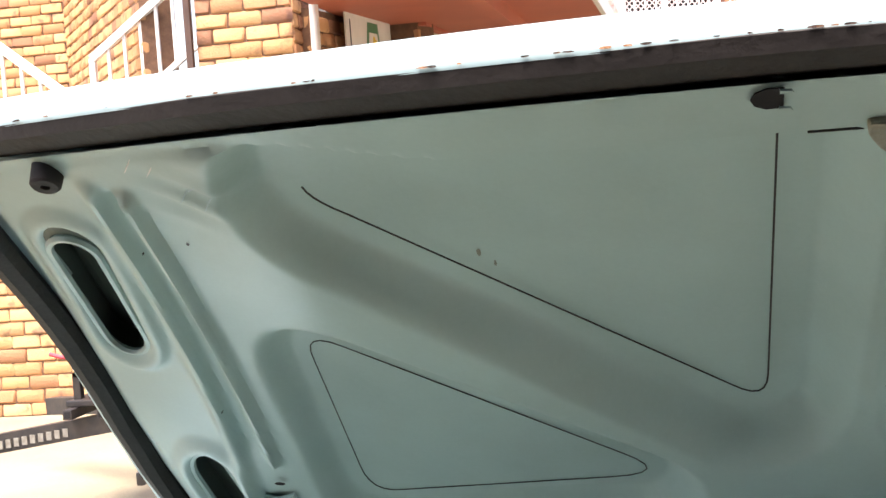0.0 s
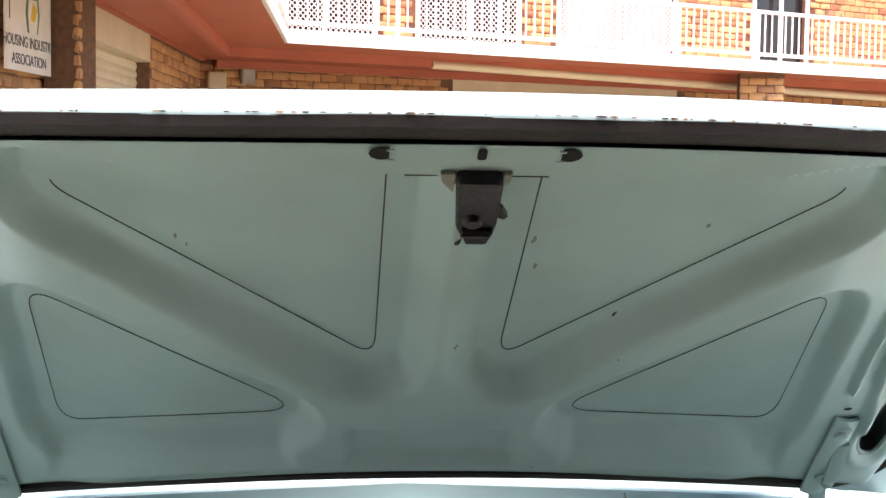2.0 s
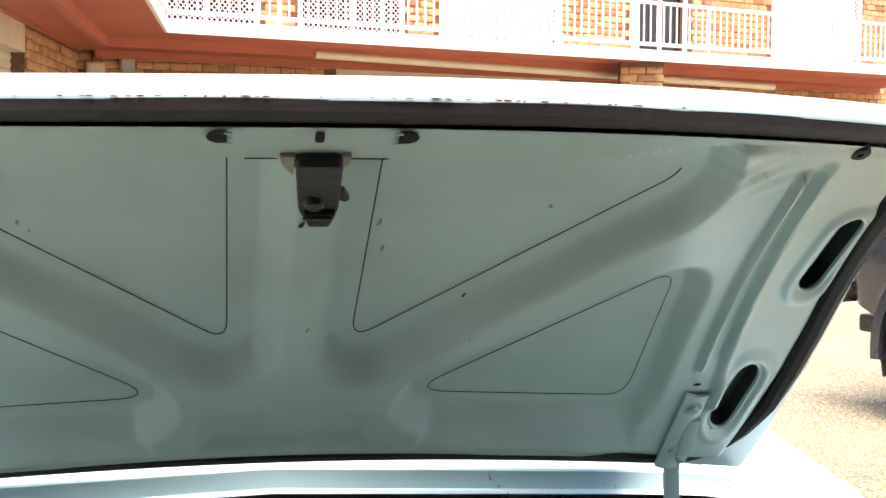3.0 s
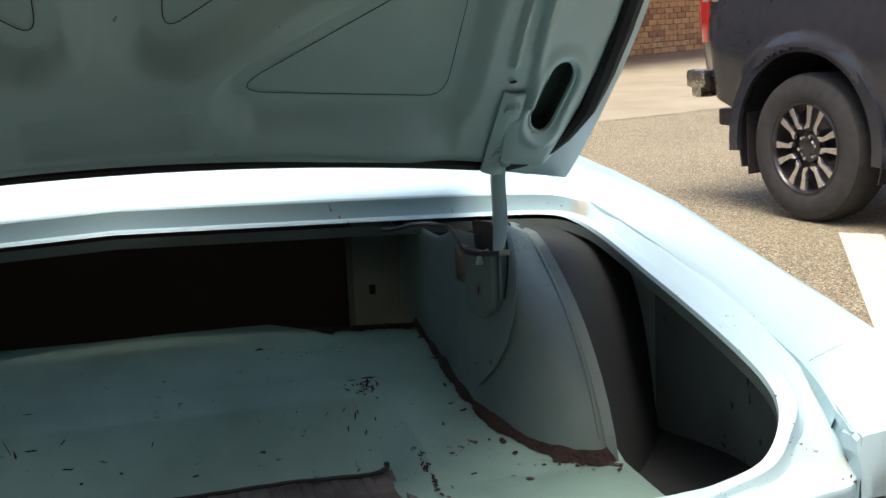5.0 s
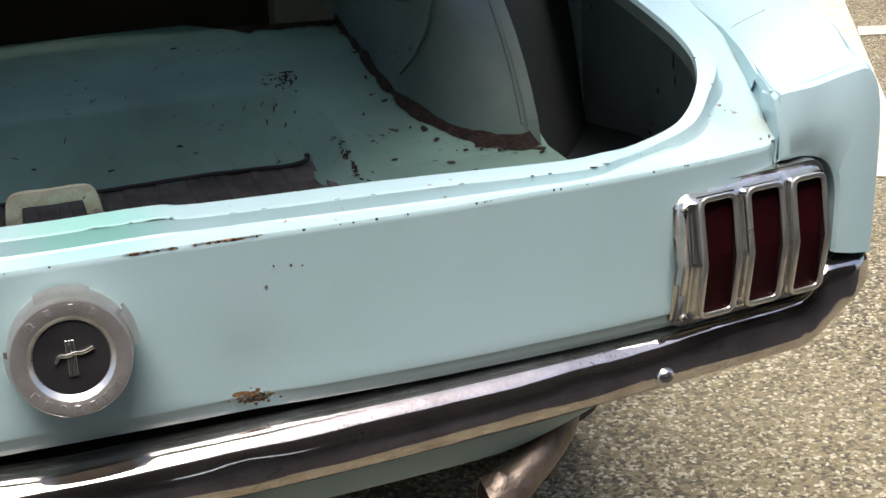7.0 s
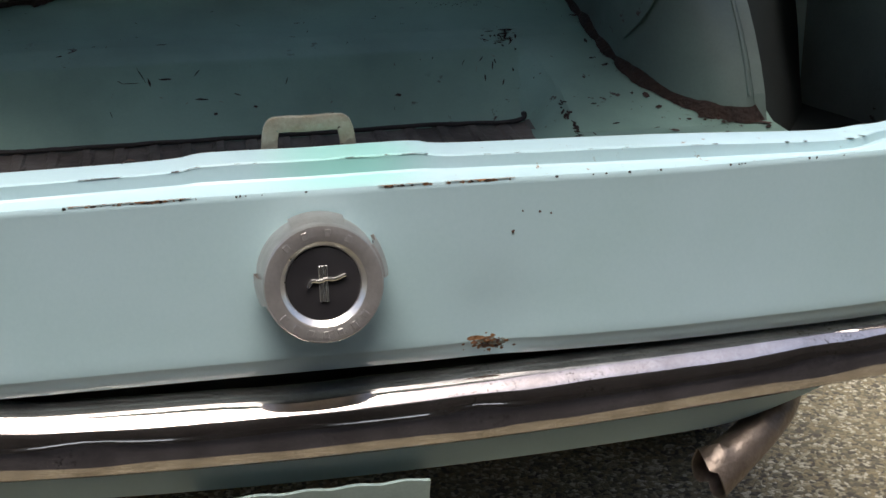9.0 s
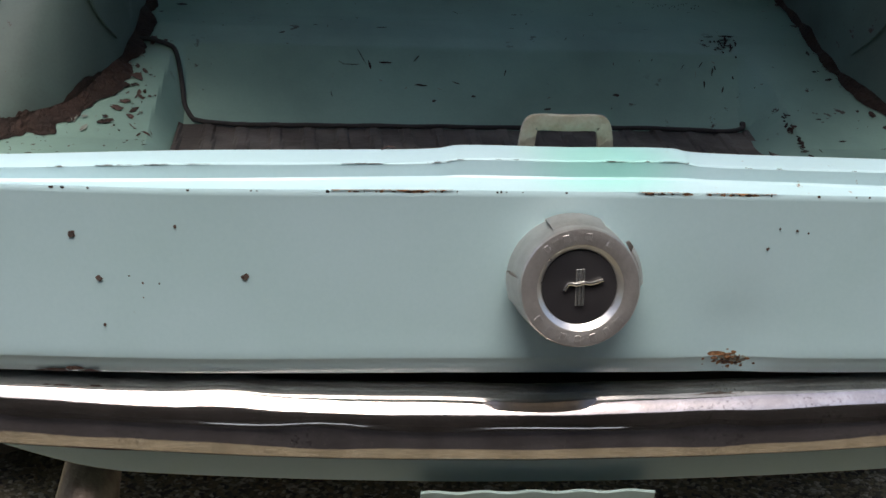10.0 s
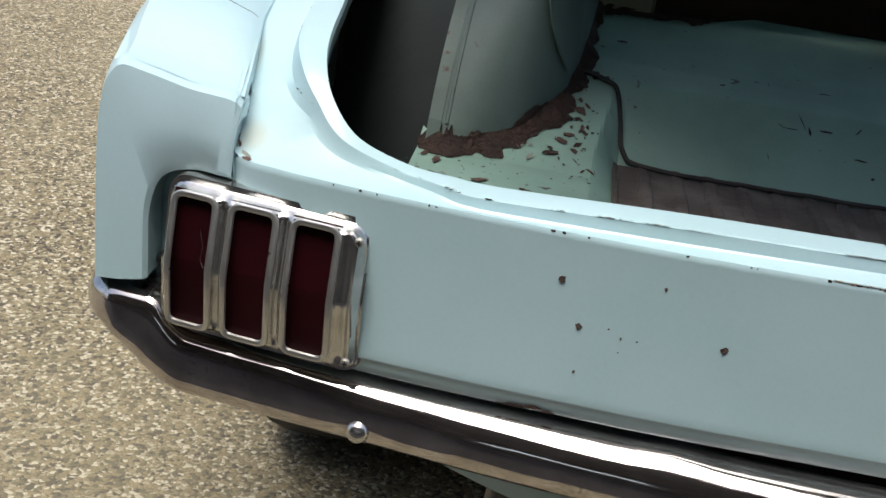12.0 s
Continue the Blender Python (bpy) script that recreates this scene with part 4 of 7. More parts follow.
def rust_band(a, b):
    """Crusty seam sealer where the wheelhouse meets the floor."""
    f = (0.115 + 0.635 * a) * (len(arch_line) - 1)
    k = min(int(f), len(arch_line) - 2)
    p = arch_line[k].lerp(arch_line[k + 1], f - k)
    d = (arch_line[k + 1] - arch_line[k]).normalized()
    n2 = noise.noise(Vector((p.x * 22, p.y * 22, 7.0)))
    reach = rust_reach * (1 - 0.45 * smooth_step(0.56, 0.66, p.y)) * (0.016 + 0.012 * noise.noise(Vector((p.x * 40, p.y * 40, 1.0))) + 0.012 * n2 + 0.006 * noise.noise(Vector((p.x * 110, p.y * 110, 4.0))))
    q = p + Vector((d.y, -d.x, 0)) * (reach * (1 - b) - 0.004 * b)
    return Vector((q.x, q.y, floor_z(q.x, q.y) + 0.0012 + (0.014 + 0.008 * n2) * b))


def rust_edge(a, b):
    """Rust along the floor's back edge beside the wheelhouse."""
    x = 0.245 + 0.165 * a
    w = max(0.0, 0.010 + 0.012 * noise.noise(Vector((x * 45, 2.0, 0))) + 0.006 * noise.noise(Vector((x * 140, 5.0, 0)))) * smooth_step(0.0, 0.12, a)
    y = back_edge(x) + 0.002 - w * b
    return Vector((x, y, floor_z(x, y) + 0.0022 + 0.003 * (b < 0.5)))


def rust_creep(a, b):
    """Rust climbing from the seam up the foot of the wheelhouse."""
    f = 0.30 + 0.40 * a
    rise = creep * max(0.01, 0.06 + 0.06 * noise.noise(Vector((f * 12, 2.0, 0))) + 0.04 * noise.noise(Vector((f * 60, 5.0, 0))))
    rise *= smooth_step(0.0, 0.12, a) * smooth_step(1.0, 0.9, a)
    return wheelhouse(f, rise * b) + Vector((-0.0004, -0.0012, 0.0006))


for mk, rust_reach, creep in ((lambda q: q, 0.50, 0.4), (mirrored, 1.05, 0.9)):
    house = part("wheelhouse", mk(sheet(len(arch_line) - 1, 18, wheelhouse)), dusty_shaded, car, "blue domed wheelhouse in the boot", smooth=True)
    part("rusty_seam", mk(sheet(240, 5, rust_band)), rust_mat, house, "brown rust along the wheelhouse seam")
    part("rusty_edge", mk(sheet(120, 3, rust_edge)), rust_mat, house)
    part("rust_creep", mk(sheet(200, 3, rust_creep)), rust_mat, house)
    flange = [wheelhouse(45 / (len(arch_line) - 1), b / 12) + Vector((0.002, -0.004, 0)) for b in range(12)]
    part("flange", mk(sweep(flange, [(-0.007, -0.0015), (0.007, -0.0015), (0.007, 0.0015), (-0.007, 0.0015)], up=(0, -1, 0.2))), dusty_shaded, house, "welded flange round the wheelhouse")
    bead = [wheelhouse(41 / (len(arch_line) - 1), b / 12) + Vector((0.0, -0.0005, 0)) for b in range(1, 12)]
    part("flange_bead", mk(tube(bead, 0.0022, 6, up=(0, -1, 0.2))), dusty_shaded, house, smooth=True)
    # seat-back pillar with its square and round holes; its shade is in the colour
    pillar = part("divider_pillar", mk(thick(sheet(25, 40, lambda a, b: Vector((0.330 + 0.125 * a, 0.842 + 0.02 * max(0.0, 1 - a / 0.04), 0.755 + 0.20 * b)), lambda a, b: not (0.354 < 0.330 + 0.125 * a < 0.366 and 0.836 < 0.755 + 0.20 * b < 0.848)), 0.003)), shaded_blue, car, "blue divider pillar with a square hole")
    part("drain_cup", mk(lathe([(0.0, 0.0), (0.014, 0.002), (0.016, 0.008)], 16, Matrix.Translation((0.405, 0.838, 0.948)) @ Matrix.Rotation(radians(90), 4, "X"))), black_plastic, pillar)
OUTER = [(0.702, 0.575, 0.615), (0.702, 0.585, 0.66), (0.702, 0.60, 0.70), (0.704, 0.628, 0.774), (0.706, 0.668, 0.839), (0.708, 0.725, 0.888), (0.71, 0.78, 0.918)]
outer_line = spline(OUTER, 4)  # foot to top


def outer_house(a, b):
    """The outer half of the wheelhouse, from its flange to the quarter's inner skin."""
    p = wheelhouse(45 / (len(arch_line) - 1), b) + Vector((0.004, 0.006, -0.03 * (1 - b)))
    q = outer_line[int(round(b * 24))]
    v = p.lerp(q, a)
    v.y -= 0.022 * math.sin(math.pi * min(1.0, a * 1.0)) * (1 - 0.5 * b)
    return v


# the outer halves carry the shade of their hollow in a near-black colour
for mk in (lambda q: q, mirrored):
    part("outer_wheelhouse", mk(sheet(20, 24, outer_house)), hollow_shade, car, "outer half of a wheelhouse, coloured near black for its shade", smooth=True)
# added near-black plates stand for the shade in the quarter wells
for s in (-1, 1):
    part("drop_floor", block(min(s * 0.565, s * 0.77), max(s * 0.565, s * 0.77), 0.085, 0.62, 0.655, 0.660), hollow_shade, car, "near-black plate for the shade in the quarter well")
# black panels give the opening towards the seat its darkness
part("seat_divider", joined(block(-0.46, 0.46, 1.00, 1.02, 0.60, 1.02), block(-0.46, 0.46, 0.88, 1.01, 0.60, 0.66)), dark_void, car, "black panel for the dark opening behind the boot")
part("divider_roof", block(-0.60, 0.60, 0.82, 1.20, 0.985, 0.990), dark_void, car)
# dark plates added to close the hollows at their forward ends
for s in (-1, 1):
    part("divider_side", block(min(s * 0.455, s * 0.74), max(s * 0.455, s * 0.74), 0.93, 0.95, 0.60, 0.950), hollow_shade, car)
    part("divider_side", block(min(s * 0.735, s * 0.81), max(s * 0.735, s * 0.81), 0.952, 0.96, 0.60, 0.90), hollow_shade, car)


# ---- the raised boot lid ----
def lid_at(u, s, up=0.0):
    """A point of the lid's underside: u across, s from its rear edge towards the hinges; up: out through the skin."""
    q = max(s, 0.0)
    return Vector((u, -0.06 + 0.6 * u * u + s, 1.43 - 0.55 * s - 0.35 * s * abs(s) - 1.23 * u * u * q * q - 0.045 * max(u, 0.0) ** 2 * (1 - smooth_step(0.0, 0.25, s)))) + Vector((0, 0.50, 0.866)) * up


BIG = rounded([(0.057, 0.010), (0.057, 0.281), (0.312, 0.041), (0.304, 0.010)], [0.001, 0.032, 0.030, 0.001], 6)
SMALL = rounded([(0.373, 0.363), (0.120, 0.361), (0.368, 0.178)], [0.030, 0.050, 0.035], 6)
SLOT = {1: [((0.538, 0.115), (0.536, 0.193)), ((0.518, 0.333), (0.507, 0.381))], -1: [((0.499, 0.073), (0.517, 0.172)), ((0.517, 0.328), (0.508, 0.383))]}
SLOT_R = 0.0205
LID_EDGE = ((-0.05, 0.597), (0.0, 0.605), (0.06, 0.614), (0.13, 0.622), (0.20, 0.629), (0.27, 0.633), (0.33, 0.628), (0.39, 0.613), (0.43, 0.599), (0.465, 0.585), (0.50, 0.57))


def lid_edge(s):
    """Half the lid's width at s."""
    for (s0, w0), (s1, w1) in zip(LID_EDGE, LID_EDGE[1:]):
        if s <= s1:
            return w0 + (w1 - w0) * max(0.0, s - s0) / (s1 - s0)
    return LID_EDGE[-1][1]


def to_segment(x, y, p, q):
    ex, ey = q[0] - p[0], q[1] - p[1]
    t = max(0.0, min(1.0, ((x - p[0]) * ex + (y - p[1]) * ey) / (ex * ex + ey * ey)))
    return math.hypot(x - p[0] - t * ex, y - p[1] - t * ey)


def eased(a, b, x):
    """A straight flank with rounded shoulders."""
    t = min(1.0, max(0.0, (x - a) / (b - a)))
    return 0.55 * t + 0.45 * t * t * (3 - 2 * t)


def relief(u, s):
    """How far the pressed inner panel stands off the skin, out of the picture plane of the lid."""
    a = abs(u)
    c = abs(u + 0.0025)
    t = s - 0.018
    d_big = inside_distance(c, t, BIG) if s < 0.40 else 0.3
    d_small = inside_distance(c, t, SMALL) if s > 0.08 else 0.3
    h = (0.0255 - 0.0065 * smooth_step(0.33, 0.40, a)) * min(eased(0.024, 0.052, d_big), eased(0.016, 0.042, d_small))
    h -= 0.008 * (1 - smooth_step(-0.008, 0.014, max(abs(s - 0.412) - 0.014, abs(a - 0.265) - 0.120)))
    h -= 0.010 * (1 - smooth_step(-0.004, 0.009, max(abs(s - 0.405) - 0.021, a - 0.080)))
    # bright rounded ends of the spine
    h -= 0.008 * math.exp(-((a - 0.034) / 0.010) ** 2 - ((s - 0.303) / 0.012) ** 2)
    # twin ridges down the sides
    r1 = to_segment(a, s, (0.424, 0.03), (0.443, 0.315))
    r2 = to_segment(a, s, (0.446, 0.02), (0.482, 0.36))
    h += 0.009 * (1 - smooth_step(0.0, 0.010, r1)) - 0.004 * (1 - smooth_step(0.002, 0.012, to_segment(a, s, (0.437, 0.03), (0.460, 0.30)))) + 0.008 * (1 - smooth_step(0.0, 0.013, r2))
    for p, q in SLOT[1 if u > 0 else -1]:
        d = to_segment(a, s, p, q)
        h += 0.006 * (1 - smooth_step(SLOT_R + 0.010, SLOT_R + 0.022, d)) - 0.007 * (1 - smooth_step(SLOT_R - 0.002, SLOT_R + 0.008, d))
    # flat rear rail with the latch opening
    fold = 0.026 - 0.031 * smooth_step(0.20, 0.34, a)
    rail = 1 - smooth_step(fold - 0.003, fold + 0.002, s)
    h = h * (1 - rail) + 0.018 * rail
    # crumpled corner sheet by the rear ends of the ribs
    h += 0.0022 * math.sin((a * 0.75 + s) * 240) * math.exp(-((a - 0.375) / 0.035) ** 2 - ((s - 0.035) / 0.022) ** 2)
    # front edge falls to the seal
    h -= 0.014 * smooth_step(0.435, 0.462, s)
    h -= 0.016 * smooth_step(-0.070, -0.040, a - lid_edge(s)) * smooth_step(-0.02, 0.02, s)
    return h


def lid_in(a, b):
    s = -0.016 + 0.480 * b
    u = (a - 0.5) * 2 * (lid_edge(s) - 0.032)
    return lid_at(u, s, 0.012 - relief(u, s))


def lid_solid(a, b):
    s = -0.016 + 0.480 * b
    u = (a - 0.5) * 2 * (lid_edge(s) - 0.032)
    if any(to_segment(abs(u), s, p, q) < SLOT_R for p, q in SLOT[1 if u > 0 else -1]):
        return False
    return abs(u) < 0.503 or s < 0.394 or math.hypot(abs(u) - 0.503, s - 0.394) < 0.071


lid = thing("boot_lid", "raised boot lid, dusty blue pressed-steel underside", "boot lid", at=(0, 0.5, 0.98))
part("inner_panel", sheet(430, 130, lid_in, lid_solid), paint_lid, lid, "dusty blue pressed inner panel", smooth=True)


def lid_skin(a, b):
    s = -0.026 + 0.492 * b
    u = (a - 0.5) * 2 * (lid_edge(s) + 0.001)
    edge = smooth_step(0.0, 0.06, b)
    return lid_at(u, s, 0.027 + 0.009 * edge - 0.010 * smooth_step(0.93, 1.0, abs(2 * a - 1)) - 0.008 * smooth_step(0.95, 1.0, b))


# added sheet, hidden behind the lid, that keeps front light off the boot
part("boot_shade_sheet", sheet(24, 6, lambda a, b: lid_at((a - 0.5) * 0.98, 0.462, 0.024).lerp(Vector(((a - 0.5) * 0.96, 0.75, 1.070)), b)), paint, lid, smooth=True)
part("outer_skin", sheet(80, 40, lid_skin), paint, lid, "pale blue sun-bleached lid skin", smooth=True)


def rear_edge(a, b):
    """The rolled rear edge, bright under the sky, with the hem below it."""
    u = (a - 0.5) * 2 * (0.680 - 0.085 * smooth_step(0.40, 0.85, b))
    steps = [(-0.026, 0.027), (-0.034, 0.0235), (-0.0375, 0.0175), (-0.0385, 0.0095), (-0.0380, 0.0035), (-0.0365, 0.0015), (-0.030, 0.005)]
    s, up = steps[int(round(b * 6))]
    return lid_at(u, s, up)


part("rear_hem", sheet(100, 6, rear_edge), paint, lid, "sunlit rolled rear edge of the lid", smooth=True)


# line of the seal and, outside it, the lid's outer edge, from the rear corner round to the middle of the front
seal_line = [(0.541, -0.025), (0.554, -0.021)] + [(lid_edge(-0.012 + 0.385 * k / 16) - 0.038, -0.012 + 0.385 * k / 16) for k in range(17)]
seal_line += [(0.568, 0.390), (0.557, 0.408), (0.539, 0.426), (0.513, 0.443), (0.478, 0.455)] + [(0.43 * (1 - k / 10), 0.472 - 0.07 * (0.43 * (1 - k / 10)) ** 2) for k in range(11)]
rim_line = [(0.585, -0.036), (0.594, -0.034)] + [(lid_edge(-0.030 + 0.450 * k / 16), -0.030 + 0.450 * k / 16) for k in range(17)]
rim_line += [(lid_edge(0.44), 0.440), (0.588, 0.456), (0.584, 0.4625), (0.560, 0.463), (0.50, 0.466)] + [(0.43 * (1 - k / 10), 0.478 - 0.048 * (0.43 * (1 - k / 10)) ** 2) for k in range(11)]


def rim_at(a, b):
    """The hem between the seal and the lid's edge, turned up to the skin."""
    k, i = int(round(a * (len(rim_line) - 1))), int(round(b * 5))
    (u0, s0), (u1, s1) = seal_line[k], rim_line[k]
    t, h = ((-0.1, 0.003), (0.3, 0.004), (0.75, 0.0065), (0.97, 0.009), (1.0, 0.013), (0.998, 0.024))[i]
    return lid_at(u0 + (u1 - u0) * t, s0 + (s1 - s0) * t, h)


for mk in (lambda q: q, mirrored):
    part("side_hem", mk(sheet(len(rim_line) - 1, 5, rim_at)), paint, lid, "pale blue hem outside the seal", smooth=True)
    pts = [lid_at(u, s, 0.001 - 0.002 * smooth_step(0.0, 0.1, s) + 0.005 * smooth_step(0.36, 0.44, s)) for u, s in seal_line]
    part("side_seal", mk(sweep(pts, lambda t: ring(0.0118 - 0.0058 * smooth_step(0.45, 0.75, t), 8))), rubber, lid, "black perished rubber seal", smooth=True)
    # rims of the four lightening slots, the wells' shade put into a darker colour
    for p, q in SLOT[-1 if mk is mirrored else 1]:
        ex, ey = q[0] - p[0], q[1] - p[1]
        ang = math.atan2(ey, ex)
        line = [(q[0] + SLOT_R * math.cos(ang - math.pi / 2 + t), q[1] + SLOT_R * math.sin(ang - math.pi / 2 + t)) for t in [math.pi * k / 10 for k in range(11)]]
        line += [(p[0] + SLOT_R * math.cos(ang + math.pi / 2 + t), p[1] + SLOT_R * math.sin(ang + math.pi / 2 + t)) for t in [math.pi * k / 10 for k in range(11)]]
        part("slot_rim", mk(sweep([lid_at(x, y, -0.005) for x, y in line], ring(0.0030, 6), True, up=(0, 0.5, 0.866))), paint_lid, lid, smooth=True)
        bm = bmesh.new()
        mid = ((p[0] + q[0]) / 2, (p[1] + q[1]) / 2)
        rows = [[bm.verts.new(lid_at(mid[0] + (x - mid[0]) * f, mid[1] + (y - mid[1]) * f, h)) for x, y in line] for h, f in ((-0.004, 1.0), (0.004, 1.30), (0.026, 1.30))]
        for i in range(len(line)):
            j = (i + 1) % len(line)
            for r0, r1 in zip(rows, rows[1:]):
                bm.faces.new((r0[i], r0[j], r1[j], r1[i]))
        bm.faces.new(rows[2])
        part("slot_well", mk(bm), dusty_shaded, lid, "deep shadowed lightening slot")
    # dark open joints round the inner-panel cut-outs
    part("joint", mk(tube([lid_at(x + (0.0025 if mk is mirrored else -0.0025), y + 0.018, 0.0092) for x, y in BIG[1:-8]], 0.0006, 6)), rubber, lid)
    part("joint", mk(tube([lid_at(x + (0.0025 if mk is mirrored else -0.0025), y + 0.018, 0.0098 + 0.0014 * noise.noise(Vector((x * 14, y * 14, 2)))) for x, y in SMALL], 0.00048, 6, True)), rubber, lid)
    part("bump_stop", mk(lathe([(0.0, 0.002), (0.0025, 0.002), (0.003, 0.004), (0.0078, 0.004), (0.0092, 0.0025), (0.0098, -0.010)], 20, Matrix.Translation(lid_at(0.466, -0.007, -0.005)) @ Vector((0, -0.5, -0.866)).to_track_quat("Z", "Y").to_matrix().to_4x4())), rubber, lid, "round black rubber stop", smooth=True)
    hole = lambda x, y, r, h=0.0: lathe([(0.0, 0.0), (r, 0.0006)], 14, Matrix.Translation(lid_at(x, y, h)) @ Vector((0, -0.5, -0.866)).to_track_quat("Z", "Y").to_matrix().to_4x4())
    # a dark disc drawn for the hole's depth
    part("round_hole", mk(hole(0.447, 0.338, 0.0045, -0.0105)), dark_void, lid)
    # D-shaped holes in the rear rail, each drawn as a dark plate on it
    part("rail_hole", mk(plate([(-0.0065, -0.0078), (-0.0065, 0.0078), (0.001, 0.0080), (0.0060, 0.0050), (0.0078, 0.0), (0.0060, -0.0050), (0.001, -0.0080)], 0.0006, Matrix.Translation(lid_at(0.066, -0.008, -0.0075)) @ Vector((0, -0.5, -0.866)).to_track_quat("Z", "Y").to_matrix().to_4x4())), dark_void, lid)
for sx in (-1, 1):
    for y0, y1 in ((-0.0085, -0.0055), (0.0055, 0.0082)):
        tab = plate([(-0.0105, y0), (-0.0045, y0 + 0.0004), (-0.0045, y1), (-0.0095, y1 - 0.0006)], 0.0012, Matrix.Translation(lid_at(0.066, -0.008, -0.0085)) @ Vector((0, -0.5, -0.866)).to_track_quat("Z", "Y").to_matrix().to_4x4())
        part("rail_tab", tab if sx > 0 else mirrored(tab), paint_lid, lid)
part("rail_hole", plate(rounded([(-0.0033, -0.0075), (-0.0033, 0.0068), (0.0033, 0.0068), (0.0033, -0.0075)], 0.003, 3), 0.0006, Matrix.Translation(lid_at(0.004, -0.008, -0.0075)) @ Vector((0, -0.5, -0.866)).to_track_quat("Z", "Y").to_matrix().to_4x4()), dark_void, lid)


def rear_seal(a, b):
    u = (a - 0.5) * 1.145
    end = 0.75 * smooth_step(0.545, 0.572, abs(u))
    sec = [(-0.036, 0.009), (-0.037, 0.002), (-0.032, -0.004), (-0.018, -0.003), (-0.012, 0.000), (-0.011, 0.006)]
    s, up = sec[int(round(b * 5))]
    return lid_at(u, s + (-0.020 - s) * end + 0.004 * end + 0.0012 * noise.noise(Vector((u * 8, 0, 0))), up * (1 - end))


part("rear_seal", sheet(90, 5, rear_seal), rubber, lid, "dusty black rubber seal along the rear edge", smooth=True)
# latch hanging through the rail
latch_m = Matrix.Translation(lid_at(0.006, 0.053, -0.004)) @ Vector((0, -0.5, -0.866)).to_track_quat("Z", "Y").to_matrix().to_4x4()
latch = part("latch", plate(rounded([(-0.018, 0.044), (0.016, 0.044), (0.0175, -0.026), (0.012, -0.043), (-0.007, -0.043), (-0.013, -0.026)], 0.007, 4), 0.014, latch_m, 0.004), greasy_black, lid, "black greasy boot latch", smooth=True)
part("latch_tongue", plate(rounded([(-0.011, -0.020), (0.014, -0.020), (0.010, -0.040), (-0.006, -0.040)], 0.003, 3), 0.006, latch_m @ Matrix.Translation((0.001, 0.0, 0.013)), 0.002), greasy_black, latch)
part("latch_catch", block(-0.010, 0.012, -0.0235, -0.0215, 0.0185, 0.0215, 0.0006, 1, turn=latch_m), exhaust_steel, latch)
part("latch_boss", lathe([(0.0, 0.020), (0.006, 0.019), (0.008, 0.016), (0.008, 0.012)], 14, latch_m @ Matrix.Translation((-0.002, -0.008, 0))), greasy_black, latch, smooth=True)
part("latch_lever", plate([(0.014, 0.002), (0.020, -0.002), (0.025, -0.014), (0.022, -0.018), (0.015, -0.014)], 0.005, latch_m @ Matrix.Translation((0, 0, 0.004)), 0.001), greasy_black, latch)
part("latch_stub", plate([(-0.013, -0.024), (-0.017, -0.024), (-0.018, -0.032), (-0.011, -0.038)], 0.004, latch_m @ Matrix.Translation((0, 0, 0.003)), 0.001), greasy_black, latch)
part("latch_ear", plate(rounded([(-0.029, 0.044), (-0.017, 0.044), (-0.017, 0.016), (-0.022, 0.022), (-0.028, 0.034)], 0.003, 3), 0.006, latch_m, 0.0015), bare, latch)
part("latch_ear", plate(rounded([(0.015, 0.044), (0.0225, 0.044), (0.0215, 0.034), (0.016, 0.024)], 0.002, 3), 0.006, latch_m, 0.0015), bare, latch)
part("rail_slit", tube([lid_at(-0.047, 0.0305, 0.0), lid_at(0.057, 0.0305, 0.0)], 0.0008, 5), dark_void, lid)

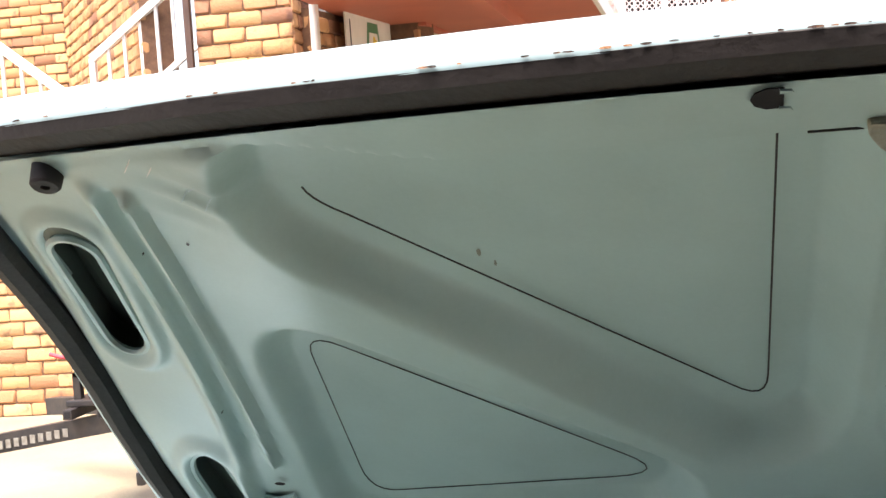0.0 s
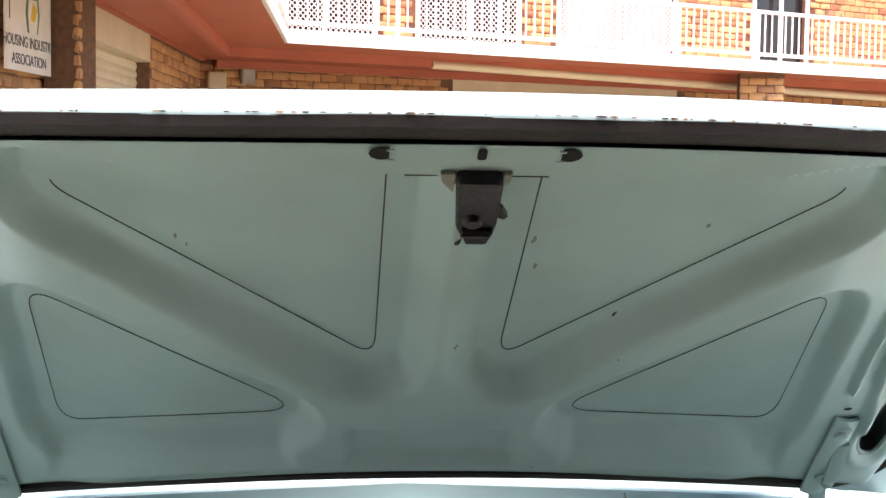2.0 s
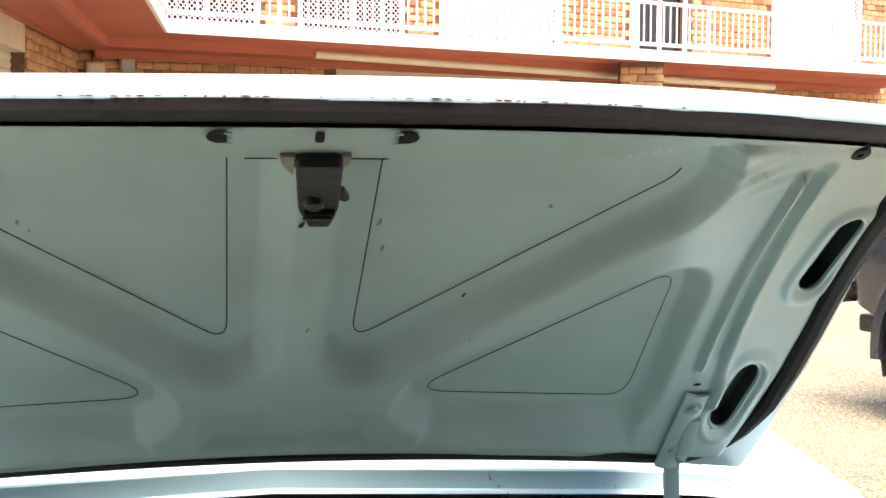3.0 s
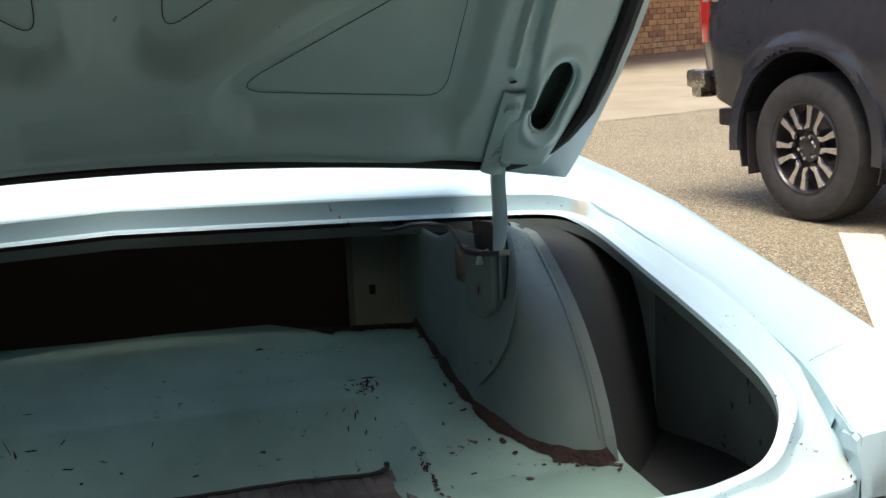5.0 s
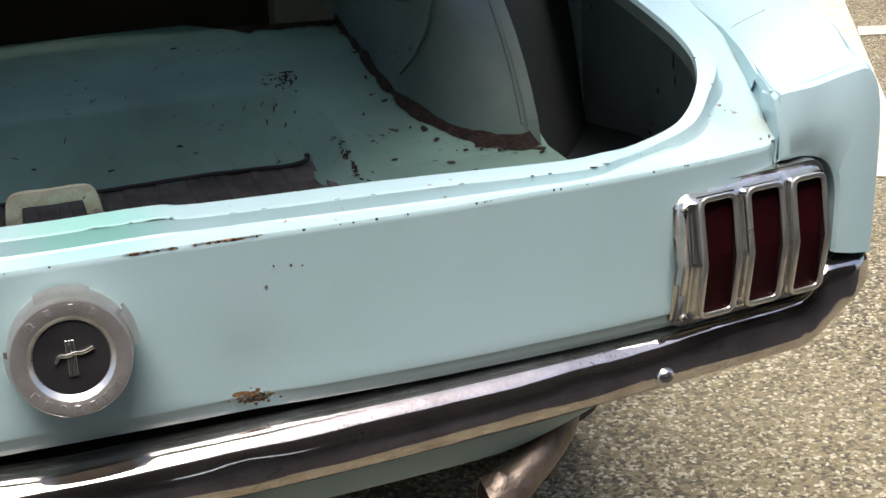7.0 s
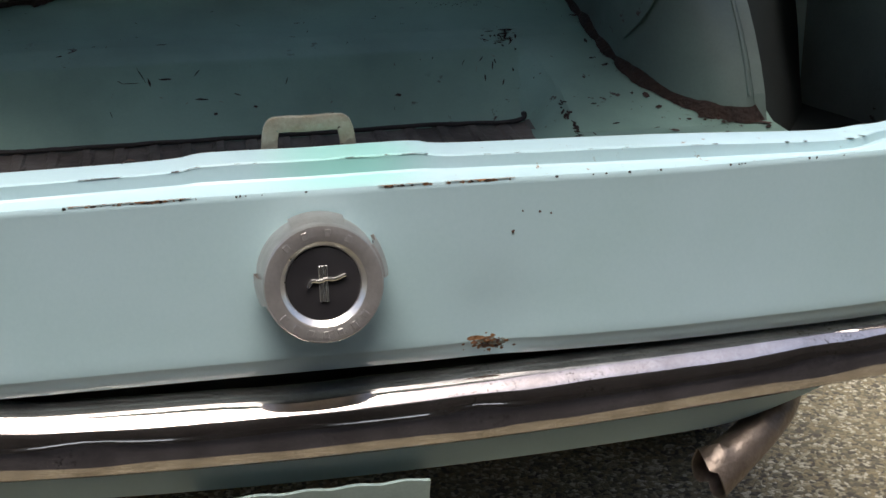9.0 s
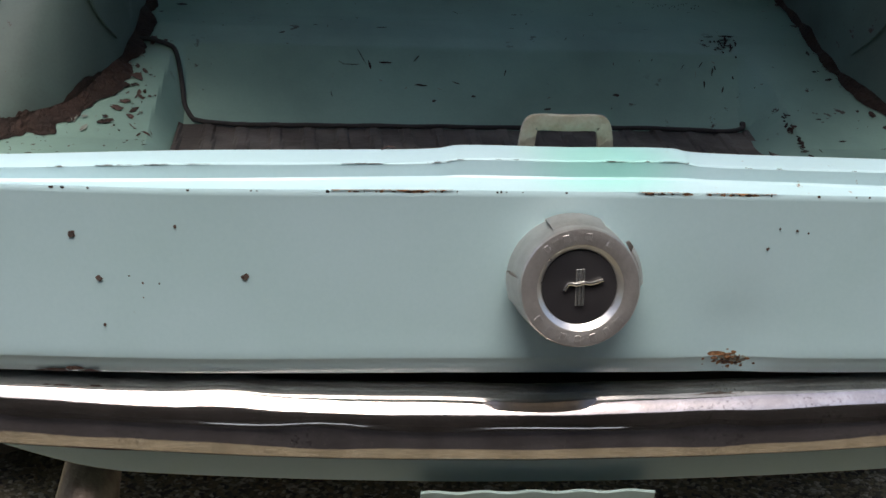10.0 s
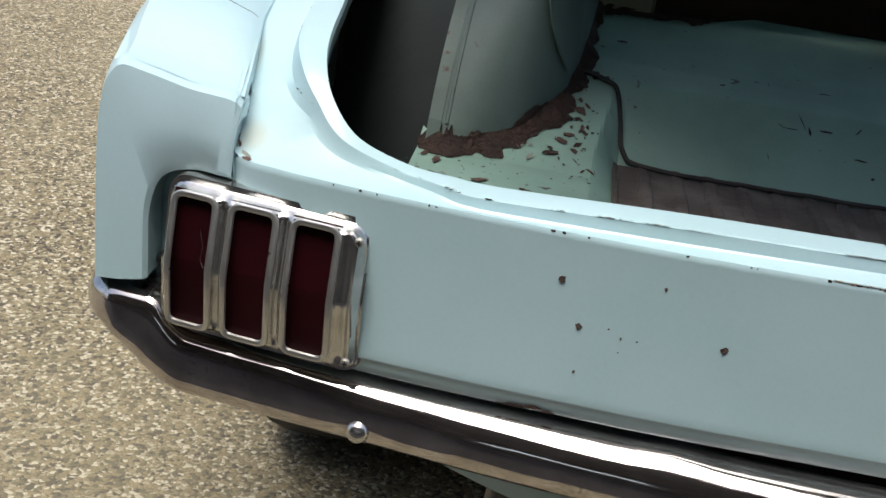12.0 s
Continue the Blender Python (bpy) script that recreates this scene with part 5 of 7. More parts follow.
# ---- goose-neck hinges ----
FREE_EDGE = ((0.12, 0.297), (0.24, 0.334), (0.36, 0.363), (0.46, 0.378), (0.70, 0.414), (0.86, 0.435), (1.0, 0.445))
for mk, side in ((lambda q: q, "right"), (mirrored, "left")):
    hinge = part("hinge_arm", mk(sweep(spline([lid_at(0.462, 0.385, -0.010), lid_at(0.463, 0.43, -0.016), (0.463, 0.508, 1.095), (0.4635, 0.522, 1.040), (0.4625, 0.515, 0.995), (0.458, 0.508, 0.968), (0.449, 0.503, 0.952), (0.438, 0.502, 0.945), (0.428, 0.502, 0.946)], 6), rounded([(-0.009, -0.006), (0.009, -0.006), (0.009, 0.006), (-0.009, 0.006)], 0.003, 2), up=(0, -1, 0.3))), paint_lid, lid, "blue goose-neck hinge arm", smooth=True)
    def strap(a, b):
        return lid_at(0.439 + 0.030 * a - 0.004 * b, 0.352 + 0.100 * b, -0.0080 - 0.003 * math.sin(math.pi * min(1, max(0, a))))
    part("hinge_strap", mk(thick(sheet(8, 10, strap), 0.004)), paint_lid, hinge, smooth=True)
    for s in (0.369, 0.425):
        bolt = part("hinge_bolt", mk(lathe([(0.0, 0.006), (0.007, 0.006), (0.0085, 0.004), (0.0085, 0.002), (0.013, 0.0015), (0.013, -0.003)], 12, Matrix.Translation(lid_at(0.452, s, -0.012)) @ Vector((0, -0.5, -0.866)).to_track_quat("Z", "Y").to_matrix().to_4x4())), paint_lid, hinge, smooth=True)
    # bracket plate on the wheelhouse, folded along its outer edge, with a pressed boss
    def bracket_at(a, b):
        up = 0.12 + 0.88 * b
        last = 0.440
        for (u0, a0), (u1, a1) in zip(FREE_EDGE, FREE_EDGE[1:]):
            if u0 <= up <= u1:
                last = a0 + (a1 - a0) * (up - u0) / (u1 - u0)
        q = wheelhouse(0.25 + (last - 0.25) * a, up)
        return q + Vector((-0.0020, -0.0030, 0.001)) * smooth_step(0.0, 0.3, a) + Vector((0.001, -0.007, 0)) * max(0.0, (a - 0.8) / 0.2)
    bracket = part("hinge_bracket", mk(thick(sheet(20, 30, bracket_at), 0.0025)), dusty_shaded, car, "blue hinge bracket plate lapped over the wheelhouse", smooth=True)
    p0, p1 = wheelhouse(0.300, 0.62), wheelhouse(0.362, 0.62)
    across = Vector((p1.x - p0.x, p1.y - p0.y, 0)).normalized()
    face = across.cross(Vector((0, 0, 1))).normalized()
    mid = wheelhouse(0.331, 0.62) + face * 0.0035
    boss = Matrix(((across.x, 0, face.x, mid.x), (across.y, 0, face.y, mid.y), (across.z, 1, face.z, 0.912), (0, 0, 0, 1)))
    part("bracket_boss", mk(plate(rounded([(-0.025, -0.042), (0.025, -0.042), (0.025, 0.042), (-0.024, 0.042)], [0.024, 0.024, 0.004, 0.004], 7), 0.014, boss, 0.003)), dusty_shaded, bracket, smooth=True)
    # a darker plate rims the boss with the shade of its edge
    part("boss_edge_shade", mk(plate(rounded([(-0.029, -0.046), (0.029, -0.046), (0.029, 0.042), (-0.028, 0.042)], [0.027, 0.027, 0.004, 0.004], 7), 0.004, boss)), shaded_blue, bracket)
    part("bracket_bolt", mk(lathe([(0.0, 0.0175), (0.0035, 0.0175), (0.0038, 0.0152), (0.0075, 0.0150), (0.0085, 0.0140)], 12, boss @ Matrix.Translation((0.002, -0.006, 0)) @ Matrix.Diagonal((0.7, 1.3, 1, 1)))), exhaust_steel, bracket, "painted pivot bolt", smooth=True)
    # a dark tube draws the shade along the fold
    part("fold_shade", mk(tube([bracket_at(0.84, b / 24) + face * 0.001 for b in range(12, 23)], 0.0013, 6)), dark_void, bracket)
    part("bracket_hook", mk(plate(rounded([(-0.012, -0.022), (0.008, -0.026), (0.010, 0.022), (-0.010, 0.022)], 0.006, 4), 0.010, boss @ Matrix.Translation((-0.040, 0.020, -0.004)), 0.002)), exhaust_steel, bracket, "rusty bracket ear", smooth=True)
    # flat plate in the latch's black stands for shade in the pivot pocket
    part("pivot_shadow", mk(plate(rounded([(-0.012, 0.038), (0.018, 0.038), (0.020, 0.078), (-0.018, 0.078)], 0.006, 3), 0.0014, boss @ Matrix.Translation((0, 0, 0.003)))), greasy_black, bracket, "black plate for the shade in the pivot pocket")
    rod = spline([(0.360, 0.745, 0.947), (0.374, 0.715, 0.952), (0.385, 0.66, 0.966), (0.393, 0.60, 0.9755), (0.402, 0.572, 0.977), (0.4085, 0.558, 0.975), (0.410, 0.530, 0.966), (0.412, 0.510, 0.956), (0.420, 0.496, 0.953), (0.437, 0.486, 0.953), (0.459, 0.480, 0.9535)], 6)
    part("torsion_rod", mk(tube(rod, 0.0030, 8)), black_steel, bracket, smooth=True)
    part("rod_tip", mk(tube([(0.450, 0.482, 0.9535), (0.4625, 0.4785, 0.9535)], 0.0036, 8)), bare, bracket, smooth=True)

# chips, smudges and scratches on the lid's underside
lid_wear = random.Random(3)


def lid_mark(u, s, r, long, lean, mat, name="paint_chip", up=None):
    bm = bmesh.new()
    vs = []
    for k in range(9):
        t, q = 2 * math.pi * k / 9, r * lid_wear.uniform(0.6, 1.15)
        x, y = q * math.cos(t), q * long * math.sin(t)
        pu, ps = u + x * math.cos(lean) - y * math.sin(lean), s + x * math.sin(lean) + y * math.cos(lean)
        vs.append(bm.verts.new(lid_at(pu, ps, 0.0112 - relief(pu, ps))))
    bm.faces.new(vs)
    part(name, bm, mat, lid)


for u, s, r, long in ((-0.003, 0.096, 0.0028, 2.0), (0.153, 0.236, 0.0016, 2.6), (0.162, 0.267, 0.0007, 1.2), (0.107, 0.434, 0.0009, 1.0), (-0.403, 0.079, 0.0012, 2.0), (-0.445, 0.088, 0.0008, 1.4), (-0.465, 0.255, 0.0009, 1.0)):
    lid_mark(u, s, r, long, 0.3, greasy_black)
for u, s, r, long in ((0.063, 0.132, 0.0022, 2.8), (0.069, 0.168, 0.0020, 2.2), (0.011, 0.257, 0.0024, 1.3), (0.205, 0.110, 0.0020, 1.8), (-0.224, 0.131, 0.0014, 3.0), (-0.216, 0.142, 0.0012, 2.5)):
    lid_mark(u, s, r, long, 0.1, smudge, "smudge")
for sgn in (-1, 1):
    for u, s in ((0.372, 0.024), (0.380, 0.030), (0.366, 0.037), (0.392, 0.006), (0.405, 0.0)):
        lid_mark(sgn * u, s, 0.0006, 14.0, -sgn * 0.75, white_paint if u > 0.39 else paint, "scratch")


# ---- the yard: ground, buildings, truck, trailer ----
ground = part("ground", sheet(60, 60, lambda a, b: Vector(((a - 0.5) * 240, (b - 0.5) * 240 + 20, 0.0))), ground_mat)
tagged(ground, "exposed-aggregate concrete yard", "ground", kind="structure")


def flat(name, outline, z, mat, label, parent=None, category="pavement", kind="structure"):
    bm = bmesh.new()
    bm.faces.new([bm.verts.new((x, y, z)) for x, y in outline])
    ob = part(name, bm, mat, parent)
    return tagged(ob, label, category, kind=kind)


flat("pavement", [(-14, 5.2), (-1.9, 5.2), (-1.5, 9.0), (3.0, 10.2), (18, 15.0), (22, 28), (-14, 28)], 0.004, concrete, "pale worn concrete apron before the building")
flat("parking_line", [(3.50, 4.86), (3.66, 4.72), (2.16, 1.86), (2.03, 1.94)], 0.004, line_white, "worn white parking line on the yard", category="road marking")
flat("parking_line", [(3.62, 4.66), (3.74, 4.66), (4.6, 3.3), (4.5, 3.25)], 0.004, line_white, "worn white parking line on the yard", category="road marking")
flat("parking_line", [(2.98, 3.42), (3.06, 3.56), (4.4, 3.1), (4.38, 2.98)], 0.004, line_white, "worn white parking line on the yard", category="road marking")

BRICKS = []
for k in range(5):
    bb = block(-0.1055, 0.1055, -0.03, 0.03, -0.0455, 0.0455, 0.012, 1)
    rnd = random.Random(k)
    for v in bb.verts:
        v.co += Vector((rnd.uniform(-0.007, 0.007), rnd.uniform(-0.004, 0.004), rnd.uniform(-0.005, 0.005)))
    me = bpy.data.meshes.new("brick")
    bmesh.ops.recalc_face_normals(bb, faces=bb.faces)
    bb.to_mesh(me)
    bb.free()
    me.materials.append(brick_mat)
    me.polygons.foreach_set("use_smooth", [True] * len(me.polygons))
    me.set_sharp_from_angle(angle=radians(50))
    BRICKS.append(me)
brick_rnd = random.Random(11)


def lay(wall, p, d, length, z0, z1, holes=(), own=300, near=None, proud=0.013):
    """Courses of bricks on a wall face that starts at p and runs along d, seen with its length to the right; the first ones as parts, the rest joined."""
    d = Vector((d[0], d[1], 0)).normalized()
    nrm = Vector((d.y, -d.x, 0))
    ang = math.atan2(d.y, d.x)
    spots, row, z = [], 0, z0 + 0.048
    while z < z1 - 0.03:
        w = -0.108 * (row % 2)
        while w < length:
            a, b = max(w, 0.0), min(w + 0.208, length)
            if b - a > 0.06 and not any(h0 < b - 0.03 and a + 0.03 < h1 and g0 < z + 0.03 and z - 0.03 < g1 for h0, h1, g0, g1 in holes):
                spots.append(((a + b) / 2, z, (b - a) / 0.208))
            w += 0.217
        z += 0.096
        row += 1
    if near:
        spots.sort(key=lambda q: (q[0] - near[0]) ** 2 + (q[1] - near[1]) ** 2)
    verts, faces = [], []
    up = wall.location
    for i, (w, z, sx) in enumerate(spots):
        at = Vector((p[0], p[1], 0)) + d * w + nrm * (proud - 0.03 + brick_rnd.uniform(-0.004, 0.004)) + Vector((0, 0, z))
        m = Matrix.Translation(at) @ Matrix.Rotation(ang, 4, "Z") @ Matrix.Rotation(radians(brick_rnd.uniform(-0.8, 0.8)), 4, "Y") @ Matrix.Diagonal((sx, 1, 1, 1))
        me = BRICKS[brick_rnd.randrange(5)]
        if i < own:
            ob = new("brick", me)
            ob.parent = wall
            ob.matrix_basis = Matrix.Translation(-up) @ m
        else:
            k = len(verts)
            verts += [tuple(m @ v.co - up) for v in me.vertices]
            faces += [tuple(k + j for j in f.vertices) for f in me.polygons]
    if verts:
        me = bpy.data.meshes.new("brick_courses")
        me.from_pydata(verts, [], faces)
        me.materials.append(brick_mat)
        ob = new("brick_courses", me)
        ob.parent = wall
        tagged(ob, kind="stuff")


def wall_box(name, p, d, length, z0, z1, depth, label, mat=mortar, holes=()):
    """A wall slab behind the line from p along d, cut by holes (from, to, bottom, top)."""
    d = Vector((d[0], d[1], 0)).normalized()
    turn = Matrix.Translation((p[0], p[1], 0)) @ Matrix.Rotation(math.atan2(d.y, d.x), 4, "Z")
    cuts = sorted({0.0, length} | {max(0, min(length, v)) for h in holes for v in h[:2]})
    bms = []
    for a, b in zip(cuts, cuts[1:]):
        inner = sorted([(h[2], h[3]) for h in holes if h[0] <= a + 1e-6 and h[1] >= b - 1e-6])
        z = z0
        for g0, g1 in inner:
            if g0 > z + 0.01:
                bms.append(block(a, b, 0, depth, z, g0, turn=turn))
            z = max(z, g1)
        if z < z1 - 0.01:
            bms.append(block(a, b, 0, depth, z, z1, turn=turn))
    ob = part(name, joined(*bms), mat)
    return tagged(ob, label, "wall", kind="structure")


def along(p, d, w, out=0.0, z=0.0):
    d = Vector((d[0], d[1], 0)).normalized()
    return Vector((p[0], p[1], 0)) + d * w + Vector((d.y, -d.x, 0)) * out + Vector((0, 0, z))


U = (0.897, 0.441)
K = (-1.55, 15.5)
C = (-0.593, 12.79)
FACADE, FD = (-2.40, 7.8), (0.1211, 0.9926)
SOFFIT = 2.60
rear_holes = [(3.32, 7.13, 0.0, SOFFIT), (13.5, 15.62, 1.0, 1.84), (16.9, 20.5, 0.0, 2.3)]
wall_rear = wall_box("wall_rear", K, U, 26, 0, SOFFIT, 0.25, "orange tumbled-brick rear wall under the balcony", holes=rear_holes)
upper_holes = [(0.75, 2.16, 2.75, 4.6), (2.78, 4.35, 2.75, 4.7), (5.0, 7.07, 2.75, 4.6), (8.6, 9.7, 2.75, 4.7), (11.75, 14.0, 2.75, 4.7)]
wall_upper = wall_box("wall_upper", K, U, 26, SOFFIT + 0.12, 5.6, 0.25, "orange brick upper storey behind the balcony", holes=upper_holes)
DOOR_WALL, DD = (-1.95, 9.10), (0.0381, 0.9993)
facade_holes = [(0.05, 2.92, 0.0, SOFFIT)]
wall_facade = wall_box("wall_facade", FACADE, FD, 1.45, 0, SOFFIT, 0.25, "shaded brick side wall with a sign")
wall_step = wall_box("wall_step", (-2.225, 9.215), (0.275, -0.115), 0.298, 0, SOFFIT, 0.22, "shaded brick pier beside the roller door")
wall_door = wall_box("wall_door", DOOR_WALL, DD, 6.35, 0, SOFFIT, 0.25, "shaded brick side wall with a roller door", holes=facade_holes)
corner_at = along(K, U, -0.7)
wall_corner = wall_box("wall_corner", (corner_at.x, corner_at.y), U, 0.7, 0, SOFFIT, 0.25, "shaded brick at the inner corner")
wall_pier = wall_box("wall_pier", (-3.09, 7.62), (1, 0), 0.63, 0, 5.6, 0.6, "sunlit orange brick pier")
wall_stair = wall_box("wall_stair_back", (-13.0, 11.6), (1, 0), 7.2, 0, 6.0, 0.25, "orange brick wall behind the stair")
wall_return = wall_box("wall_stair_return", (-5.82, 11.6), (0.55, -0.84), 3.6, 0, 6.0, 0.25, "orange brick return wall behind the stair")

# balcony slab, soffit, fascia
slab = thing("balcony", "balcony slab with terracotta soffit and white fascia", "balcony", kind="structure", at=(0, 12, 0))
edge_r = along(C, U, 14.0)
bm = bmesh.new()
outline = [(-2.36, 5.6), (-0.67, 5.6), (C[0], C[1]), (edge_r.x, edge_r.y), tuple(along(K, U, 14.6))[:2], K, (-2.3, 15.5)]
lowv = [bm.verts.new((x, y, SOFFIT)) for x, y in outline]
topv = [bm.verts.new((x, y, SOFFIT + 0.12)) for x, y in outline]
bm.faces.new(lowv)
bm.faces.new(topv)
for i in range(len(outline)):
    j = (i + 1) % len(outline)
    bm.faces.new((lowv[i], lowv[j], topv[j], topv[i]))
part("soffit", bm, red_soffit, slab, "terracotta-painted soffit")
part("fascia", sweep([(-0.67, 5.6, SOFFIT + 0.055), (C[0], C[1], SOFFIT + 0.055), tuple(edge_r + Vector((0, 0, SOFFIT + 0.055)))], [(-0.02, -0.065), (0.02, -0.065), (0.02, 0.075), (-0.02, 0.075)]), white_paint, slab, "white fascia")
part("edge_beam", sweep([(-1.28, 5.6, SOFFIT - 0.05), (-1.25, 13.5, SOFFIT - 0.05), tuple(along((-1.25, 13.5), U, 14.2, 0.0, SOFFIT - 0.05))], [(-0.05, -0.05), (0.05, -0.05), (0.05, 0.05), (-0.05, 0.05)]), red_soffit, slab, "terracotta beam under the soffit")
part("wall_beam", sweep([tuple(along(DOOR_WALL, DD, 0.0, 0.04, SOFFIT - 0.012)), tuple(along(DOOR_WALL, DD, 6.2, 0.04, SOFFIT - 0.012))], [(-0.03, -0.012), (0.03, -0.012), (0.03, 0.012), (-0.03, 0.012)]), red_soffit, slab)
part("wall_beam", sweep([tuple(along(K, U, 0.0, 0.06, SOFFIT - 0.04)), tuple(along(K, U, 14.5, 0.06, SOFFIT - 0.04))], [(-0.05, -0.05), (0.05, -0.05), (0.05, 0.05), (-0.05, 0.05)]), red_soffit, slab)
part("waste_pipe", tube([along(C, U, 2.2, -0.9, 2.53), along(C, U, 9.9, -0.9, 2.40)], 0.05, 10), cream, slab, "cream waste pipe under the soffit", smooth=True)

# balustrade
rail = thing("balcony_balustrade", "white metal balcony balustrade with upright bars", "railing", at=tuple(Vector((C[0], C[1], SOFFIT + 0.13))))
RZ0, RZ1 = SOFFIT + 0.20, SOFFIT + 0.72
for p, q in (((-0.655, 5.6), (C[0], C[1])), ((C[0], C[1]), tuple(along(C, U, 14))[:2])):
    a, b = Vector((*p, 0)), Vector((*q, 0))
    for z in (RZ0, RZ1):
        part("rail", sweep([a + Vector((0, 0, z)), b + Vector((0, 0, z))], [(-0.02, -0.022), (0.02, -0.022), (0.02, 0.022), (-0.02, 0.022)]), white_paint, rail)
    n = int((b - a).length / 0.115)
    for k in range(min(n, 130) + 1):
        at = a + (b - a).normalized() * 0.115 * k
        fat = 0.022 if k % 11 == 0 else 0.009
        part("post" if k % 11 == 0 else "bar", block(at.x - fat, at.x + fat, at.y - fat, at.y + fat, RZ0 - (0.08 if k % 11 == 0 else 0), RZ1), white_paint, rail)


def screen(w0, w1, z0, z1, mat, lattice=True, name="window"):
    """A framed opening in the upper wall, with a diamond security screen before dark glass."""
    th = tagged(part(name, sheet(1, 1, lambda a, b: along(K, U, w0 + (w1 - w0) * a, -0.10, z0 + (z1 - z0) * b)), mat), "white-framed balcony opening with a diamond security screen" if lattice else "dark balcony recess", "window", kind="structure")
    bars = []
    for a in (w0, (w0 + w1) / 2, w1):
        bars.append(sweep([along(K, U, a, 0.01, z0), along(K, U, a, 0.01, z1)], [(-0.03, -0.02), (0.03, -0.02), (0.03, 0.02), (-0.03, 0.02)], up=(0, 1, 0)))
    for z in (z0, z1):
        bars.append(sweep([along(K, U, w0, 0.01, z), along(K, U, w1, 0.01, z)], [(-0.02, -0.03), (0.02, -0.03), (0.02, 0.03), (-0.02, 0.03)]))
    part("window_frame", joined(*bars), white_paint, th)
    if lattice:
        bm = bmesh.new()
        step, r = 0.075, 0.0085
        run = z1 - z0
        k = -int(run / step) - 1
        while k * step < w1 - w0:
            for sgn in (1, -1):
                a0 = w0 + k * step
                t0, t1 = max(0.0, w0 - a0), min(run, w1 - a0)
                if t1 > t0 + 0.02:
                    q = [(a0 + t0, z0 + t0), (a0 + t1, z0 + t1)] if sgn > 0 else [(a0 + t0, z1 - t0), (a0 + t1, z1 - t1)]
                    (wa, za), (wb, zb) = q
                    vs = [bm.verts.new(along(K, U, w, -0.02, z)) for w, z in ((wa - r, za), (wa + r, za), (wb + r, zb), (wb - r, zb))]
                    bm.faces.new(vs)
            k += 1
        part("security_screen", thick(bm, 0.006), white_paint, th, "white diamond mesh")
    return th


for h in upper_holes:
    screen(h[0], h[1], h[2] + 0.03, h[3], dark_glass if h[0] in (0.75, 8.6) else pale_glass if h[0] > 4.5 else dark_glass, h[0] != 8.6)


def roller(name, p, d, w0, w1, z1, label):
    """A ribbed roller door below a plain head box."""
    th = thing(name, label, "door", kind="structure", at=tuple(along(p, d, (w0 + w1) / 2)))
    rows = int((z1 - 0.28) / 0.075)
    part("curtain", sheet(1, rows * 4, lambda a, b: along(p, d, w0 + (w1 - w0) * a, -0.13 + 0.014 * abs(math.sin(b * rows * math.pi)), (z1 - 0.28) * b)), cream, th, "ribbed cream curtain")
    turn = Matrix.Translation((p[0], p[1], 0)) @ Matrix.Rotation(math.atan2(d[1], d[0]), 4, "Z")
    part("head_box", block(w0, w1, -0.01, 0.2, z1 - 0.28, z1, 0.004, turn=turn), cream, th, "plain cream head panel")
    return th


roller("garage_door", DOOR_WALL, DD, 0.05, 2.92, 2.60, "cream roller door in the brick side wall")
roller("garage_door", K, U, 3.32, 7.13, 2.6, "wide cream garage door in the rear wall")
roller("garage_door", K, U, 16.9, 20.5, 2.3, "cream roller door beside the window")
win = tagged(part("window_1", sheet(1, 1, lambda a, b: along(K, U, 13.5 + 2.12 * a, -0.06, 1.0 + 0.84 * b)), pale_glass), "cream aluminium window with pale blinds", "window", kind="structure")
part("window_frame", joined(*[sweep([along(K, U, w, 0.0, 1.0), along(K, U, w, 0.0, 1.84)], [(-0.03, -0.03), (0.03, -0.03), (0.03, 0.03), (-0.03, 0.03)], up=(0, 1, 0)) for w in (13.5, 14.55, 15.0, 15.62)], *[sweep([along(K, U, 13.5, 0, z), along(K, U, 15.62, 0, z)], [(-0.03, -0.03), (0.03, -0.03), (0.03, 0.03), (-0.03, 0.03)]) for z in (1.0, 1.84)]), cream, win)
part("window_sill", sweep([along(K, U, 13.4, 0.03, 0.96), along(K, U, 15.7, 0.03, 0.96)], [(-0.05, -0.03), (0.05, -0.03), (0.05, 0.03), (-0.05, 0.03)]), cream, win)

# balcony pillar
pil = along(C, U, 6.47, -0.45)
wall_pillar = wall_box("wall_pillar", (pil.x, pil.y), (0.98, -0.2), 0.55, 0, SOFFIT, 0.45, "brick pillar carrying the balcony")


def box_thing(name, p, d, w0, w1, z0, z1, out, mat, label, category):
    turn = Matrix.Translation((p[0], p[1], 0)) @ Matrix.Rotation(math.atan2(d[1], d[0]), 4, "Z")
    th = tagged(part(name, block(w0, w1, -out, -0.0, z0, z1, 0.012, turn=turn), mat, smooth=True), label, category)
    part("cover", block(w0 + 0.02, w1 - 0.02, -out - 0.006, -out + 0.002, z0 + 0.02, z1 - 0.02, 0.004, turn=turn), mat, th)
    part("knob", block((w0 + w1) / 2 - 0.012, (w0 + w1) / 2 + 0.012, -out - 0.014, -out, (z0 + z1) / 2 - 0.012, (z0 + z1) / 2 + 0.012, 0.004, turn=turn), mat, th)
    return th


box_thing("meter_box", K, U, -0.10, 0.13, 2.26, 2.46, 0.09, cream, "cream meter box on the brick wall", "meter box")
box_thing("junction_box", K, U, 0.33, 0.50, 2.33, 2.51, 0.09, grey_concrete, "grey junction box on the brick wall", "junction box")

